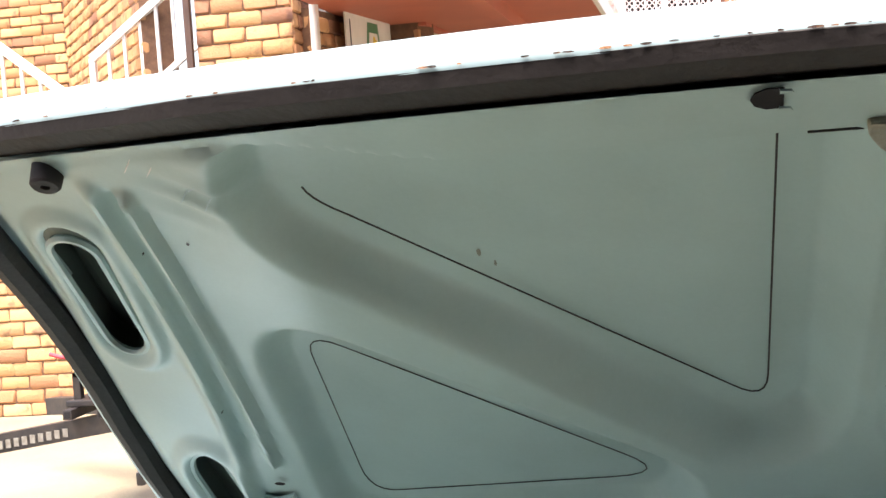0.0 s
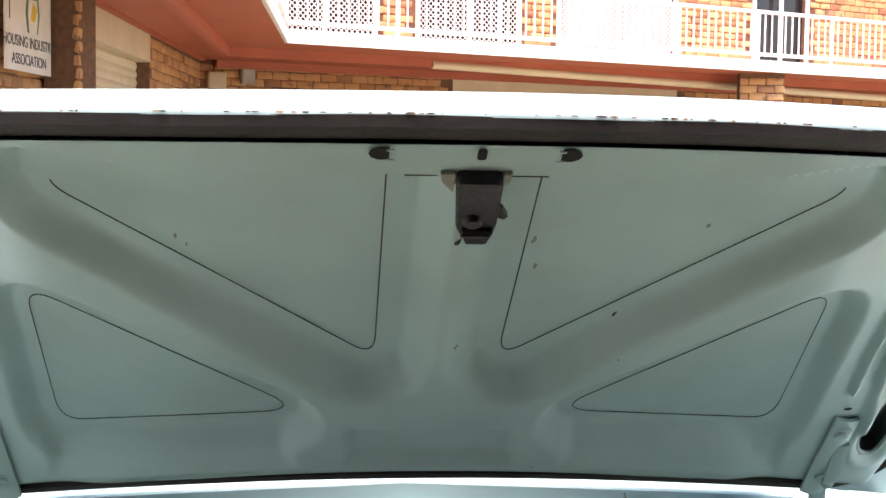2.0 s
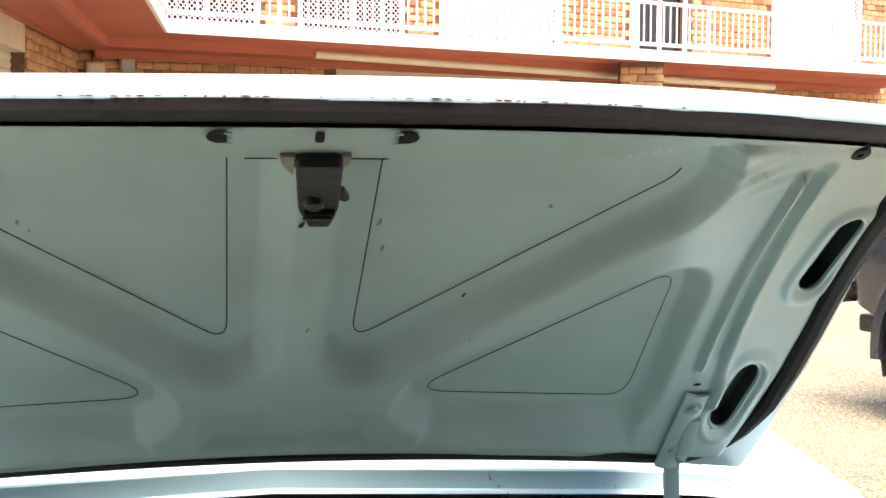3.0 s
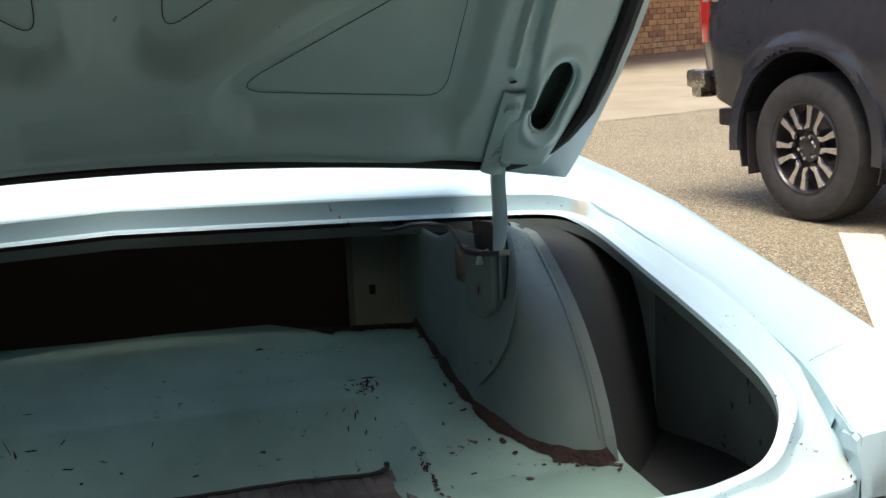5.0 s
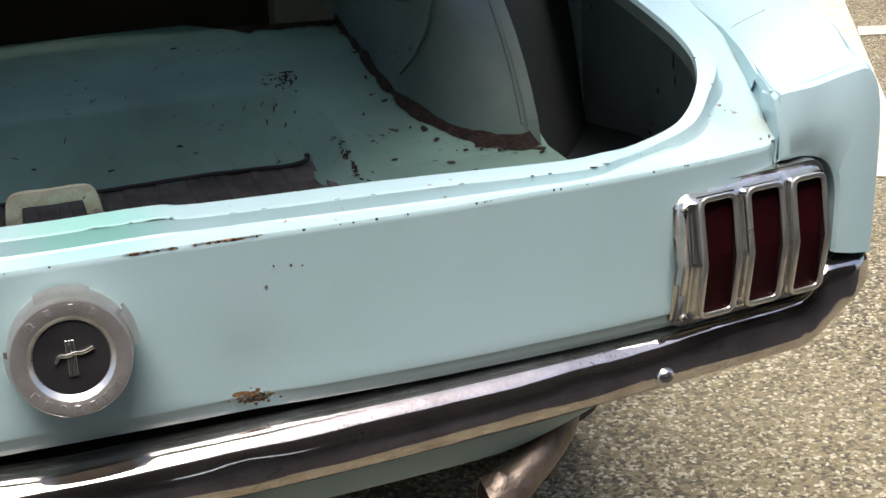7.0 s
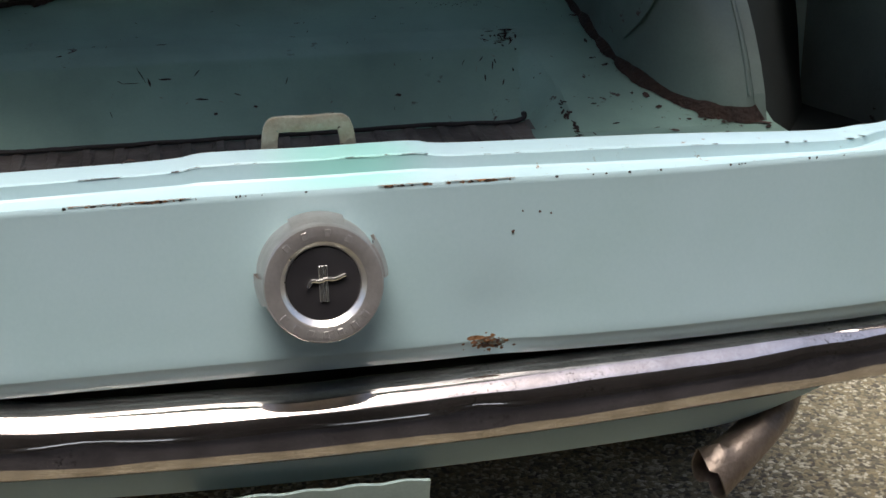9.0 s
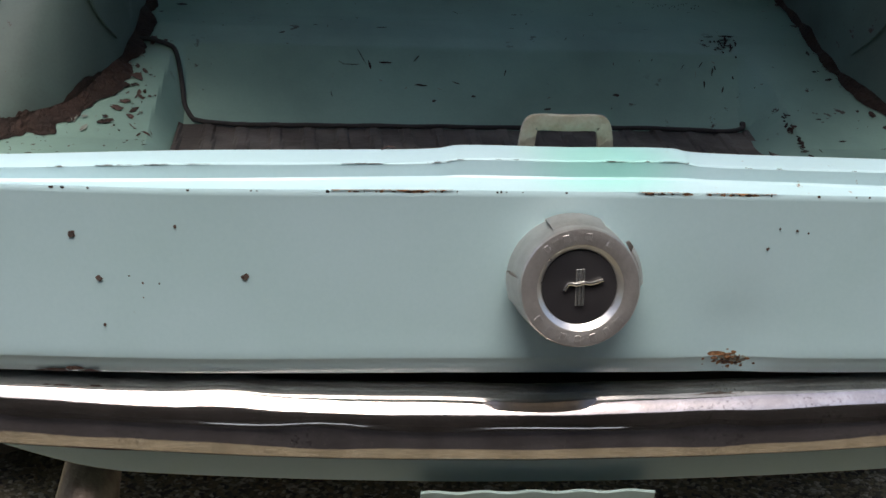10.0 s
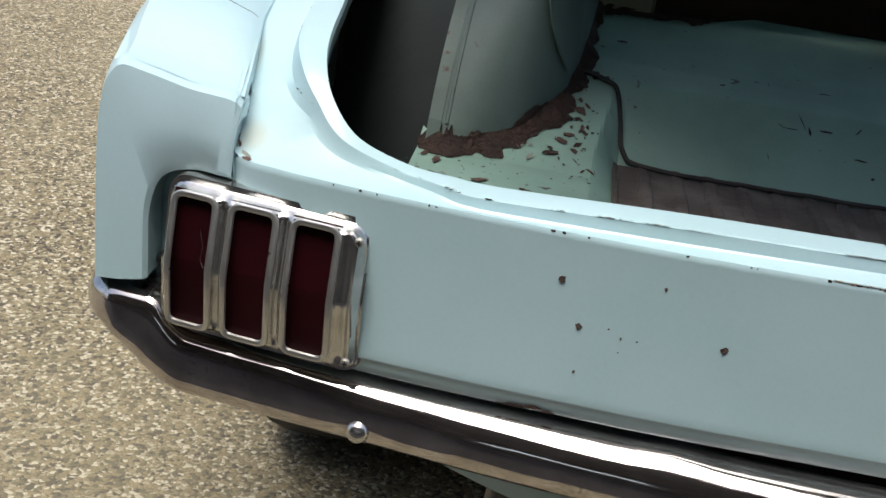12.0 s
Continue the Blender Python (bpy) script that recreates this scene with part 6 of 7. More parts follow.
# downpipe on the pier and sign on the side wall
pipe = tagged(part("downpipe", tube(spline([(-2.335, 7.70, 5.0), (-2.335, 7.70, 3.0), (-2.34, 7.70, 2.14), (-2.335, 7.69, 2.03), (-2.28, 7.68, 1.99), (-2.255, 7.68, 1.90), (-2.255, 7.68, 0.1)], 6), 0.03, 10), white_paint, smooth=True), "white downpipe beside the brick pier", "downpipe")
for z in (2.75, 2.2):
    part("bracket", block(-2.38, -2.29, 7.70, 7.75, z - 0.012, z + 0.012), white_paint, pipe)
S0, S1 = along(FACADE, FD, 0.36, 0.10), along(FACADE, FD, 1.26, 0.10)
sign_d = (S1 - S0).normalized()
sign_turn = Matrix.Translation(S0 + Vector((0, 0, 2.0))) @ Matrix.Rotation(math.atan2(sign_d.y, sign_d.x), 4, "Z") @ Matrix.Rotation(radians(90), 4, "X")
SW = (S1 - S0).length
sign = tagged(part("sign_board", plate([(0, 0), (SW, 0), (SW, 0.62), (0, 0.62)], 0.012, sign_turn), white_paint), "white wall sign with dark words and a green emblem", "sign")


def words(text, x, y, size, parent, mat=sign_ink):
    """Raised letters on the sign."""
    cu = bpy.data.curves.new("text", "FONT")
    cu.body, cu.size, cu.align_x, cu.extrude = text, size, "CENTER", 0.001
    ob = bpy.data.objects.new("text", cu)
    scene.collection.objects.link(ob)
    bpy.context.view_layer.update()
    me = bpy.data.meshes.new_from_object(ob.evaluated_get(bpy.context.evaluated_depsgraph_get()))
    bpy.data.objects.remove(ob)
    bm = bmesh.new()
    bm.from_mesh(me)
    bpy.data.meshes.remove(me)
    bmesh.ops.transform(bm, matrix=sign_turn @ Matrix.Translation((x, y, 0.014)), verts=bm.verts)
    return part("lettering", bm, mat, parent, clean=False)


words("HOUSING INDUSTRY", SW / 2, 0.165, 0.105, sign)
words("ASSOCIATION", SW / 2, 0.045, 0.105, sign)
part("emblem", plate([(0.42, 0.27), (0.62, 0.27), (0.66, 0.40), (0.62, 0.57), (0.42, 0.57), (0.38, 0.40)], 0.002, sign_turn @ Matrix.Translation((0, 0, 0.012))), green_mat, sign, "plain green emblem")
part("emblem_field", plate([(0.45, 0.26), (0.59, 0.26), (0.62, 0.40), (0.60, 0.50), (0.44, 0.50), (0.42, 0.40)], 0.002, sign_turn @ Matrix.Translation((0, 0, 0.014))), white_paint, sign)
part("emblem_mark", plate([(0.47, 0.36), (0.52, 0.48), (0.60, 0.44), (0.55, 0.35)], 0.002, sign_turn @ Matrix.Translation((0, 0, 0.016))), yellow_mat, sign)
part("margin_bar", plate([(0.07, 0.33), (0.085, 0.33), (0.085, 0.56), (0.07, 0.56)], 0.002, sign_turn @ Matrix.Translation((0, 0, 0.012))), sign_ink, sign)

# unseen garage assumed behind the camera, dark inside for the chrome's reflections
garage = thing("garage_shed", "unseen dark open-fronted garage, assumed behind the camera", "garage", kind="structure", at=(0, -6, 0))
# gaps left in the back wall give the chrome its bright patches
for x0, x1, z0, z1 in ((-6, 6, 0, 1.5), (-6, 6, 2.3, 3.2), (-6, -2.6, 1.5, 2.3), (-1.0, 0.8, 1.5, 2.3), (2.4, 6, 1.5, 2.3)):
    part("back_wall", block(x0, x1, -9.2, -9.0, z0, z1), garage_wall, garage)
part("side_wall", block(-6.2, -6, -9, -2.4, 0, 3.2), garage_wall, garage)
part("side_wall", block(6, 6.2, -9, -2.4, 0, 3.2), garage_wall, garage)
part("roof", block(-6.4, 6.4, -9.4, -2.0, 3.2, 3.32), garage_wall, garage)
# added near-black slab, out of view, for the bumper to mirror
part("reflection_slab", block(-6, 6, -9.0, -0.62, 0.002, 0.006), reflection_black, garage, "unseen black slab added to darken the bumper's reflections")


# ---- dark grey dual-cab truck, parked facing the other way ----
TX = 3.50
truck = thing("truck", "dark grey dual-cab pickup truck parked on the yard", "truck", at=(4.4, 3.6, 0))


def truck_side(a, b):
    """Left flank of tray and cab, with the wheel arches cut out."""
    y = 6.14 - 5.3 * a
    low = 0.46 + 0.35 * max(0.0, y - 5.55)
    z = low + (1.31 - low) * b
    bulge = 0.035 * math.sin(math.pi * min(1.0, b * 1.05)) + 0.02 * (1 - abs(2 * b - 1))
    arch = 0.02 * (1 - smooth_step(0.50, 0.60, math.hypot(y - 5.25, z - 0.40)))
    rear = 0.10 * smooth_step(5.93, 6.14, y)
    return Vector((TX + 0.05 - bulge - arch + rear, y, z))


def truck_keep(a, b):
    y, z = 6.14 - 5.3 * a, 0.46 + 0.85 * b
    return math.hypot(y - 5.25, z - 0.40) > 0.50 and math.hypot(y - 2.0, z - 0.40) > 0.50


part("flank", thick(sheet(220, 50, truck_side, truck_keep), 0.01), truck_paint, truck, "dark grey metallic flank", smooth=True)
part("flank", thick(sheet(60, 16, lambda a, b: Vector((TX + 1.80, 6.08 - 5.2 * a, 0.5 + 0.81 * b))), 0.01), truck_paint, truck)
part("tailgate", block(TX + 0.12, TX + 1.72, 6.06, 6.14, 0.62, 1.30, 0.03), truck_paint, truck, smooth=True)
part("tray_cover", joined(block(TX + 0.03, TX + 1.80, 5.55, 6.14, 1.305, 1.345, 0.015), block(TX + 0.03, TX + 1.80, 4.55, 5.54, 1.305, 1.342, 0.015)), black_plastic, truck, "grey hard tray cover", smooth=True)
part("sports_bar", joined(tube(spline([(TX + 0.12, 5.35, 1.34), (TX + 0.14, 5.05, 1.50), (TX + 0.20, 4.75, 1.66), (TX + 0.30, 4.55, 1.72)], 6), 0.035, 10)), black_plastic, truck, "black sports bar", smooth=True)
part("cab", block(TX + 0.06, TX + 1.77, 1.9, 4.50, 0.50, 1.30, 0.06), truck_paint, truck, smooth=True)
part("greenhouse", block(TX + 0.18, TX + 1.65, 2.2, 4.40, 1.28, 1.82, 0.16, 4), dark_glass, truck, smooth=True)
part("engine_bay", block(TX + 0.08, TX + 1.75, 0.75, 2.0, 0.50, 1.12, 0.10, 3), truck_paint, truck, smooth=True)
part("chassis", block(TX + 0.25, TX + 1.55, 0.9, 6.2, 0.42, 0.52, 0.02), black_steel, truck)
part("side_step", tube([(TX + 0.02, 4.62, 0.40), (TX + 0.0, 4.4, 0.36), (TX + 0.0, 2.6, 0.36)], 0.045, 10), black_plastic, truck, smooth=True)
part("door_gap", tube([truck_side((6.14 - 4.50) / 5.3, b / 12) - Vector((0.001, 0, 0)) for b in range(13)], 0.007, 6), black_plastic, truck)
part("bumper", joined(block(TX + 0.02, TX + 1.8, 6.08, 6.17, 0.60, 0.72, 0.03), block(TX - 0.005, TX + 0.06, 6.02, 6.18, 0.66, 0.76, 0.02)), chrome_dull, truck, smooth=True)
lamp_box = part("tail_lamp", thick(sheet(6, 14, lambda a, b: Vector((TX + 0.03 + 0.06 * a * a - 0.02 * math.sin(math.pi * b), 6.00 + 0.15 * a, 0.91 + 0.335 * b))), 0.006), material("tail_lamp_red", (0.62, 0.03, 0.03), 0.15, other=(0.5, 0.02, 0.02), scale=20, coat=0.6), truck, "bright red tail lamp", smooth=True)
part("reverse_lens", thick(sheet(3, 5, lambda a, b: Vector((TX + 0.022 + 0.05 * a * a, 6.03 + 0.11 * a, 1.03 + 0.07 * b))), 0.006), white_paint, lamp_box)
part("badge", joined(*[block(TX - 0.012, TX + 0.0, y, y + 0.045, 1.135, 1.185, 0.004) for y in (5.98, 5.90)]), silver, truck, "plain small silver badge")
part("badge_mark", block(TX - 0.016, TX - 0.004, 5.955, 5.975, 1.14, 1.18, 0.003), red_hose, truck)
part("mud_flap", thick(sheet(6, 8, lambda a, b: Vector((TX + 0.05 + 0.28 * a, 5.72 + 0.03 * b, 0.20 + 0.44 * b))), 0.008), rubber, truck, "black mud flap")
part("tow_box", block(TX + 0.15, TX + 0.35, 5.85, 5.83, 0.42, 0.60, 0.02), black_plastic, truck)
part("arch_flare", sweep([Vector((TX - 0.008, 5.25 + 0.515 * math.cos(t), 0.40 + 0.515 * math.sin(t))) for t in [math.pi * (-0.04 + 1.08 * k / 28) for k in range(29)]], [(-0.035, -0.014), (0.03, -0.014), (0.03, 0.014), (-0.035, 0.014)], up=(1, 0, 0)), truck_paint, truck, smooth=True)
part("arch_liner", sweep([Vector((TX + 0.22, 5.25 + 0.51 * math.cos(t), 0.40 + 0.51 * math.sin(t))) for t in [math.pi * (-0.1 + 1.2 * k / 20) for k in range(21)]], [(-0.005, -0.20), (0.005, -0.20), (0.005, 0.20), (-0.005, 0.20)], up=(1, 0, 0)), black_plastic, truck)
for x0, sgn in ((TX + 0.12, -1), (TX + 1.70, 1)):
    for y in (5.25, 2.0):
        turn = Matrix.Translation((x0, y, 0.385)) @ Matrix.Rotation(radians(90 * sgn), 4, "Y")
        wheel = part("wheel", lathe([(0.235, 0.05), (0.243, 0.115), (0.275, 0.128), (0.335, 0.125), (0.368, 0.108), (0.382, 0.075), (0.385, 0.0), (0.382, -0.08), (0.36, -0.12), (0.25, -0.12), (0.235, -0.05)], 48, turn), tyre_mat, truck, "black road tyre on a machined alloy wheel", smooth=True)
        part("rim", lathe([(0.236, 0.116), (0.228, 0.112), (0.222, 0.085), (0.215, 0.0), (0.0, -0.01)], 48, turn), black_plastic, wheel, smooth=True)
        part("rim_lip", lathe([(0.243, 0.118), (0.232, 0.121), (0.223, 0.112), (0.220, 0.09)], 48, turn), black_plastic, wheel, smooth=True)
        part("hub", lathe([(0.0, 0.092), (0.038, 0.090), (0.045, 0.080), (0.075, 0.078), (0.085, 0.05)], 24, turn), black_plastic, wheel, smooth=True)
        if sgn > 0:
            continue
        for k in range(6):
            spin = turn @ Matrix.Rotation(radians(60 * k + 12), 4, "Z")
            for sd in (-1, 1):
                part("spoke", plate([(0.096, sd * 0.006), (0.112, sd * 0.012), (0.128, sd * 0.030), (0.228, sd * 0.052), (0.222, sd * 0.096), (0.160, sd * 0.066), (0.120, sd * 0.052), (0.100, sd * 0.040)], 0.022, spin @ Matrix.Translation((0, 0, 0.082)), 0.003), alloy, wheel)
            part("nut", lathe([(0.0, 0.098), (0.009, 0.098), (0.010, 0.08)], 6, turn @ Matrix.Rotation(radians(60 * k + 42), 4, "Z") @ Matrix.Translation((0.060, 0, 0))), alloy, wheel)
# parked at a slant to the coupe
slant = Matrix.Rotation(radians(15.0), 3, "Z")
truck.location = Vector((TX + 0.12, 5.25, 0)) + slant @ (Vector((4.4, 3.6, 0)) - Vector((TX + 0.12, 5.25, 0)))
truck.rotation_euler = (0, 0, radians(15.0))

# ---- black trailer drawbar with compressor, by the wall ----
TY = 5.30
trailer = thing("trailer", "black steel trailer drawbar with motor and jockey wheel", "trailer", at=(-2.6, TY, 0))
part("drawbar", sweep([(-3.60, TY + 0.02, 0.305), (-2.24, TY, 0.495)], [(-0.035, -0.045), (0.035, -0.045), (0.035, 0.045), (-0.035, 0.045)]), black_steel, trailer, "black box-section drawbar with worn bars of lettering")
part("drawbar", sweep([(-3.60, TY + 0.95, 0.36), (-2.36, TY + 0.08, 0.475)], [(-0.035, -0.045), (0.035, -0.045), (0.035, 0.045), (-0.035, 0.045)]), black_steel, trailer)
for k in range(9):
    x = -3.40 + 0.042 * k
    part("letter_bar", block(x, x + 0.026, TY - 0.0385 + 0.012, TY - 0.020, 0.137 * x + 0.775, 0.137 * x + 0.815, 0.0), zinc, trailer)
part("deck_plate", block(-3.02, -2.70, TY - 0.06, TY + 0.32, 0.500, 0.530, 0.006), black_steel, trailer)
for x in (-2.983, -2.813):
    cross = part("cross_tube", block(x - 0.023, x + 0.023, TY - 0.13, TY + 0.36, 0.452, 0.498, 0.004), black_steel, trailer)
    # a dark block drawn for the tube's hollow end
    part("tube_end", block(x - 0.015, x + 0.015, TY - 0.132, TY - 0.128, 0.460, 0.490), dark_void, cross)
turn = Matrix.Translation((-2.862, TY - 0.04, 0.605)) @ Matrix.Rotation(radians(-90), 4, "X")
motor = part("motor", lathe([(0.0, 0.0), (0.050, 0.003), (0.064, 0.014), (0.066, 0.035), (0.060, 0.037), (0.060, 0.19), (0.052, 0.20), (0.0, 0.205)], 30, turn), black_plastic, trailer, "black ribbed electric motor", smooth=True)
part("fan_cover", lathe([(0.0, -0.006), (0.014, -0.006), (0.016, -0.002), (0.040, -0.003), (0.046, 0.002)], 24, turn), black_steel, motor, smooth=True)
for k in range(22):
    part("cooling_fin", block(0.058, 0.069, -0.0015, 0.0015, 0.045, 0.185, turn=turn @ Matrix.Rotation(2 * math.pi * k / 22, 4, "Z")), black_plastic, motor)
part("motor_foot", block(-2.92, -2.80, TY - 0.02, TY + 0.15, 0.528, 0.552, 0.004), black_steel, motor)
box = part("terminal_box", block(-2.895, -2.715, TY - 0.02, TY + 0.14, 0.690, 0.765, 0.010), black_plastic, motor, smooth=True)
part("lid", block(-2.900, -2.710, TY - 0.025, TY + 0.145, 0.765, 0.785, 0.006), black_plastic, box, smooth=True)
part("label_tag", block(-2.85, -2.79, TY - 0.045, TY - 0.022, 0.684, 0.704, 0.004), white_paint, motor)
part("air_tank", lathe([(0.0, -0.20), (0.035, -0.195), (0.052, -0.17), (0.052, 0.17), (0.035, 0.195), (0.0, 0.20)], 20, Matrix.Translation((-2.675, TY + 0.14, 0.545)) @ Matrix.Rotation(radians(-14), 4, "Z") @ Matrix.Rotation(radians(74), 4, "X")), black_steel, trailer, smooth=True)
part("frame_post", joined(block(-2.995, -2.960, TY - 0.02, TY + 0.02, 0.53, 0.655), block(-2.995, -2.90, TY - 0.02, TY + 0.02, 0.635, 0.655)), black_steel, trailer)
part("air_hose", tube(spline([(-3.076, TY-0.06, 0.754), (-3.015, TY-0.07, 0.739), (-2.933, TY-0.08, 0.729), (-2.902, TY-0.09, 0.687), (-2.810, TY-0.10, 0.715), (-2.718, TY-0.10, 0.693), (-2.661, TY-0.08, 0.644), (-2.627, TY-0.05, 0.685), (-2.656, TY-0.03, 0.749), (-2.695, TY-0.03, 0.759), (-2.707, TY-0.05, 0.715), (-2.671, TY-0.05, 0.651), (-2.646, TY-0.03, 0.665), (-2.666, TY+0.00, 0.724)], 7), 0.010, 8), red_hose, trailer, "looped red air hose", smooth=True)
part("cable", tube(spline([(-3.035, TY+0.02, 0.724), (-2.953, TY+0.02, 0.788), (-2.881, TY+0.02, 0.842), (-2.789, TY+0.02, 0.860), (-2.718, TY+0.02, 0.842), (-2.682, TY+0.02, 0.803), (-2.682, TY+0.00, 0.744)], 7), 0.007, 6), black_plastic, trailer, smooth=True)
part("cable", tube(spline([(-2.689, TY-0.03, 0.656), (-2.682, TY-0.06, 0.597), (-2.636, TY-0.07, 0.552), (-2.574, TY-0.07, 0.528), (-2.513, TY-0.05, 0.542), (-2.502, TY+0.00, 0.557)], 7), 0.007, 6), black_plastic, trailer, smooth=True)
part("plug_lead", tube(spline([(-2.714, TY-0.04, 0.400), (-2.709, TY-0.05, 0.321), (-2.695, TY-0.05, 0.243), (-2.687, TY-0.05, 0.184)], 5), 0.007, 6), black_plastic, trailer)
plug_at = Vector((-2.679, TY-0.05, 0.149))
part("plug", block(plug_at.x - 0.020, plug_at.x + 0.020, plug_at.y - 0.02, plug_at.y + 0.02, plug_at.z - 0.030, plug_at.z + 0.035, 0.010), black_plastic, trailer, smooth=True)
part("brake_loop", tube(spline([(-2.689, TY-0.05, 0.388), (-2.636, TY-0.06, 0.370), (-2.564, TY-0.07, 0.356), (-2.502, TY-0.07, 0.336), (-2.480, TY-0.06, 0.370), (-2.487, TY-0.05, 0.410)], 6), 0.008, 6), black_plastic, trailer, smooth=True)
jockey = part("jockey_wheel", joined(tube([(-2.590, TY-0.08, 0.759), (-2.556, TY-0.08, 0.454)], 0.0235, 14), tube([(-2.549, TY-0.08, 0.439), (-2.490, TY-0.08, 0.139)], 0.0175, 12), *[tube([Vector(p) + (Vector(q) - Vector(p)) * t for t in (f, f + 0.012)], 0.027, 14) for p, q, f in (((-2.590, TY-0.08, 0.759), (-2.556, TY-0.08, 0.454), 0.50), ((-2.590, TY-0.08, 0.759), (-2.556, TY-0.08, 0.454), 0.76))]), zinc, trailer, "grey zinc jockey wheel stand", smooth=True)
clamp_at = Vector((-2.552, TY-0.08, 0.444))
part("clamp", joined(block(clamp_at.x - 0.048, clamp_at.x + 0.040, TY - 0.11, TY - 0.03, clamp_at.z - 0.035, clamp_at.z + 0.025, 0.008), block(clamp_at.x + 0.045, clamp_at.x + 0.080, TY - 0.07, TY - 0.034, clamp_at.z - 0.025, clamp_at.z + 0.045, 0.008)), zinc, jockey, smooth=True)
part("clamp_lever", tube([(-2.590, TY-0.13, 0.434), (-2.477, TY-0.13, 0.398)], 0.008, 8), zinc, jockey)
part("handle", tube(spline([(-2.593, TY-0.08, 0.764), (-2.605, TY-0.08, 0.769), (-2.661, TY-0.08, 0.766), (-2.685, TY-0.08, 0.773), (-2.685, TY-0.08, 0.813)], 5), 0.008, 8), exhaust_steel, jockey)
part("fork", tube(spline([(-2.492, TY-0.08, 0.139), (-2.487, TY-0.08, 0.100), (-2.456, TY-0.08, 0.061), (-2.415, TY-0.08, 0.071)], 5), 0.020, 10), zinc, jockey, smooth=True)
part("tyre", lathe([(0.02, -0.020), (0.056, -0.022), (0.068, -0.013), (0.070, 0.0), (0.068, 0.013), (0.056, 0.022), (0.02, 0.020)], 24, Matrix.Translation((-2.412, TY - 0.05, 0.071)) @ Matrix.Rotation(radians(90), 4, "X")), tyre_mat, jockey, smooth=True)
part("coupling", joined(block(-2.43, -2.24, TY - 0.05, TY + 0.05, 0.548, 0.585, 0.010), block(-2.50, -2.42, TY - 0.05, TY + 0.05, 0.54, 0.60, 0.02)), black_steel, trailer, "black hitch coupling", smooth=True)
part("coupling_lever", tube(spline([(-2.487, TY-0.05, 0.562), (-2.482, TY-0.05, 0.601), (-2.441, TY-0.05, 0.626), (-2.390, TY-0.05, 0.656), (-2.339, TY-0.05, 0.719)], 6), 0.012, 8), black_steel, trailer, smooth=True)
chain_line = spline([(-2.474, TY-0.07, 0.538), (-2.436, TY-0.07, 0.557), (-2.390, TY-0.07, 0.559), (-2.349, TY-0.07, 0.549), (-2.313, TY-0.07, 0.518), (-2.298, TY-0.07, 0.484), (-2.275, TY-0.07, 0.454), (-2.255, TY-0.07, 0.434)], 2)
for k, (p, q) in enumerate(zip(chain_line, chain_line[1:])):
    d, side = (q - p).normalized(), Vector((0, 1, 0)) if k % 2 else (q - p).normalized().cross(Vector((0, 1, 0)))
    mid = (p + q) / 2
    part("chain_link", tube([mid + d * 0.019 * math.cos(2 * math.pi * j / 12) + side * 0.011 * math.sin(2 * math.pi * j / 12) for j in range(12)], 0.0048, 6, True, up=(0.3, 0.9, 0.2)), chip_brown, trailer, smooth=True)

# ---- outdoor stair beside the pier ----
stair = thing("outdoor_stair", "brick and concrete outdoor stair with white balustrade", "stair", kind="structure", at=(-4.2, 8.7, 0))
for k in range(7):
    part("step", block(-3.95 + 0.24 * k, -3.69 + 0.24 * k, 8.75, 9.7, 1.84 + 0.17 * k, 2.01 + 0.17 * k, 0.004), grey_concrete, stair)
part("landing", block(-5.6, -3.95, 8.75, 9.8, 1.70, 1.86, 0.006), grey_concrete, stair)
part("newel", block(-3.155, -3.115, 7.58, 7.62, 0.0, 4.2), bronze, stair, "brown painted post")


def balustrade(p, q, low, high, n):
    """Sloping handrail and base rail with upright bars between p and q."""
    p, q = Vector(p), Vector(q)
    ra = thing("stair_balustrade", "white metal stair balustrade", "railing", at=tuple(p))
    for h, r in ((high, 0.028), (low, 0.020)):
        part("rail", sweep([p + Vector((0, 0, h)), q + Vector((0, 0, h))], [(-r, -r), (r, -r), (r, r), (-r, r)]), white_paint, ra)
    for k in range(n + 1):
        at = p.lerp(q, k / n)
        fat = 0.022 if k in (0, n) else 0.011
        part("bar", block(at.x - fat, at.x + fat, at.y - fat, at.y + fat, at.z + low - (0.15 if k in (0, n) else 0), at.z + high), white_paint, ra)
    return ra


balustrade((-4.24, 8.60, 1.94), (-3.10, 8.60, 2.75), 0.02, 0.56, 9)
balustrade((-5.60, 8.30, 2.85), (-3.55, 8.30, 1.22), -0.30, 0.40, 15)

# sloping brick cheek with a soldier-course cap
cheek = bmesh.new()
line = [(-5.6, 0.0), (-3.15, 0.0), (-3.15, 0.62), (-5.6, 2.42)]
fv, bv = [cheek.verts.new((x, 8.2, z)) for x, z in line], [cheek.verts.new((x, 8.4, z)) for x, z in line]
cheek.faces.new(fv)
cheek.faces.new(bv)
for i in range(4):
    cheek.faces.new((fv[i], fv[i - 1], bv[i - 1], bv[i]))
wall_cheek = tagged(part("wall_stair_cheek", cheek, mortar), "sloping brick stair wall with a soldier-course cap", "wall", kind="structure")
slope = math.atan2(0.62 - 2.42, 2.45)
for k in range(34):
    at = Vector((-5.6, 8.22, 2.42)) + Vector((math.cos(slope), 0, math.sin(slope))) * (0.045 + 0.088 * k)
    ob = new("brick", BRICKS[k % 5])
    ob.parent = wall_cheek
    ob.matrix_basis = Matrix.Translation(at + Vector((0.02, 0.0, -0.04))) @ Matrix.Rotation(-slope + radians(90), 4, "Y") @ Matrix.Diagonal((0.8, 1.6, 1, 1))

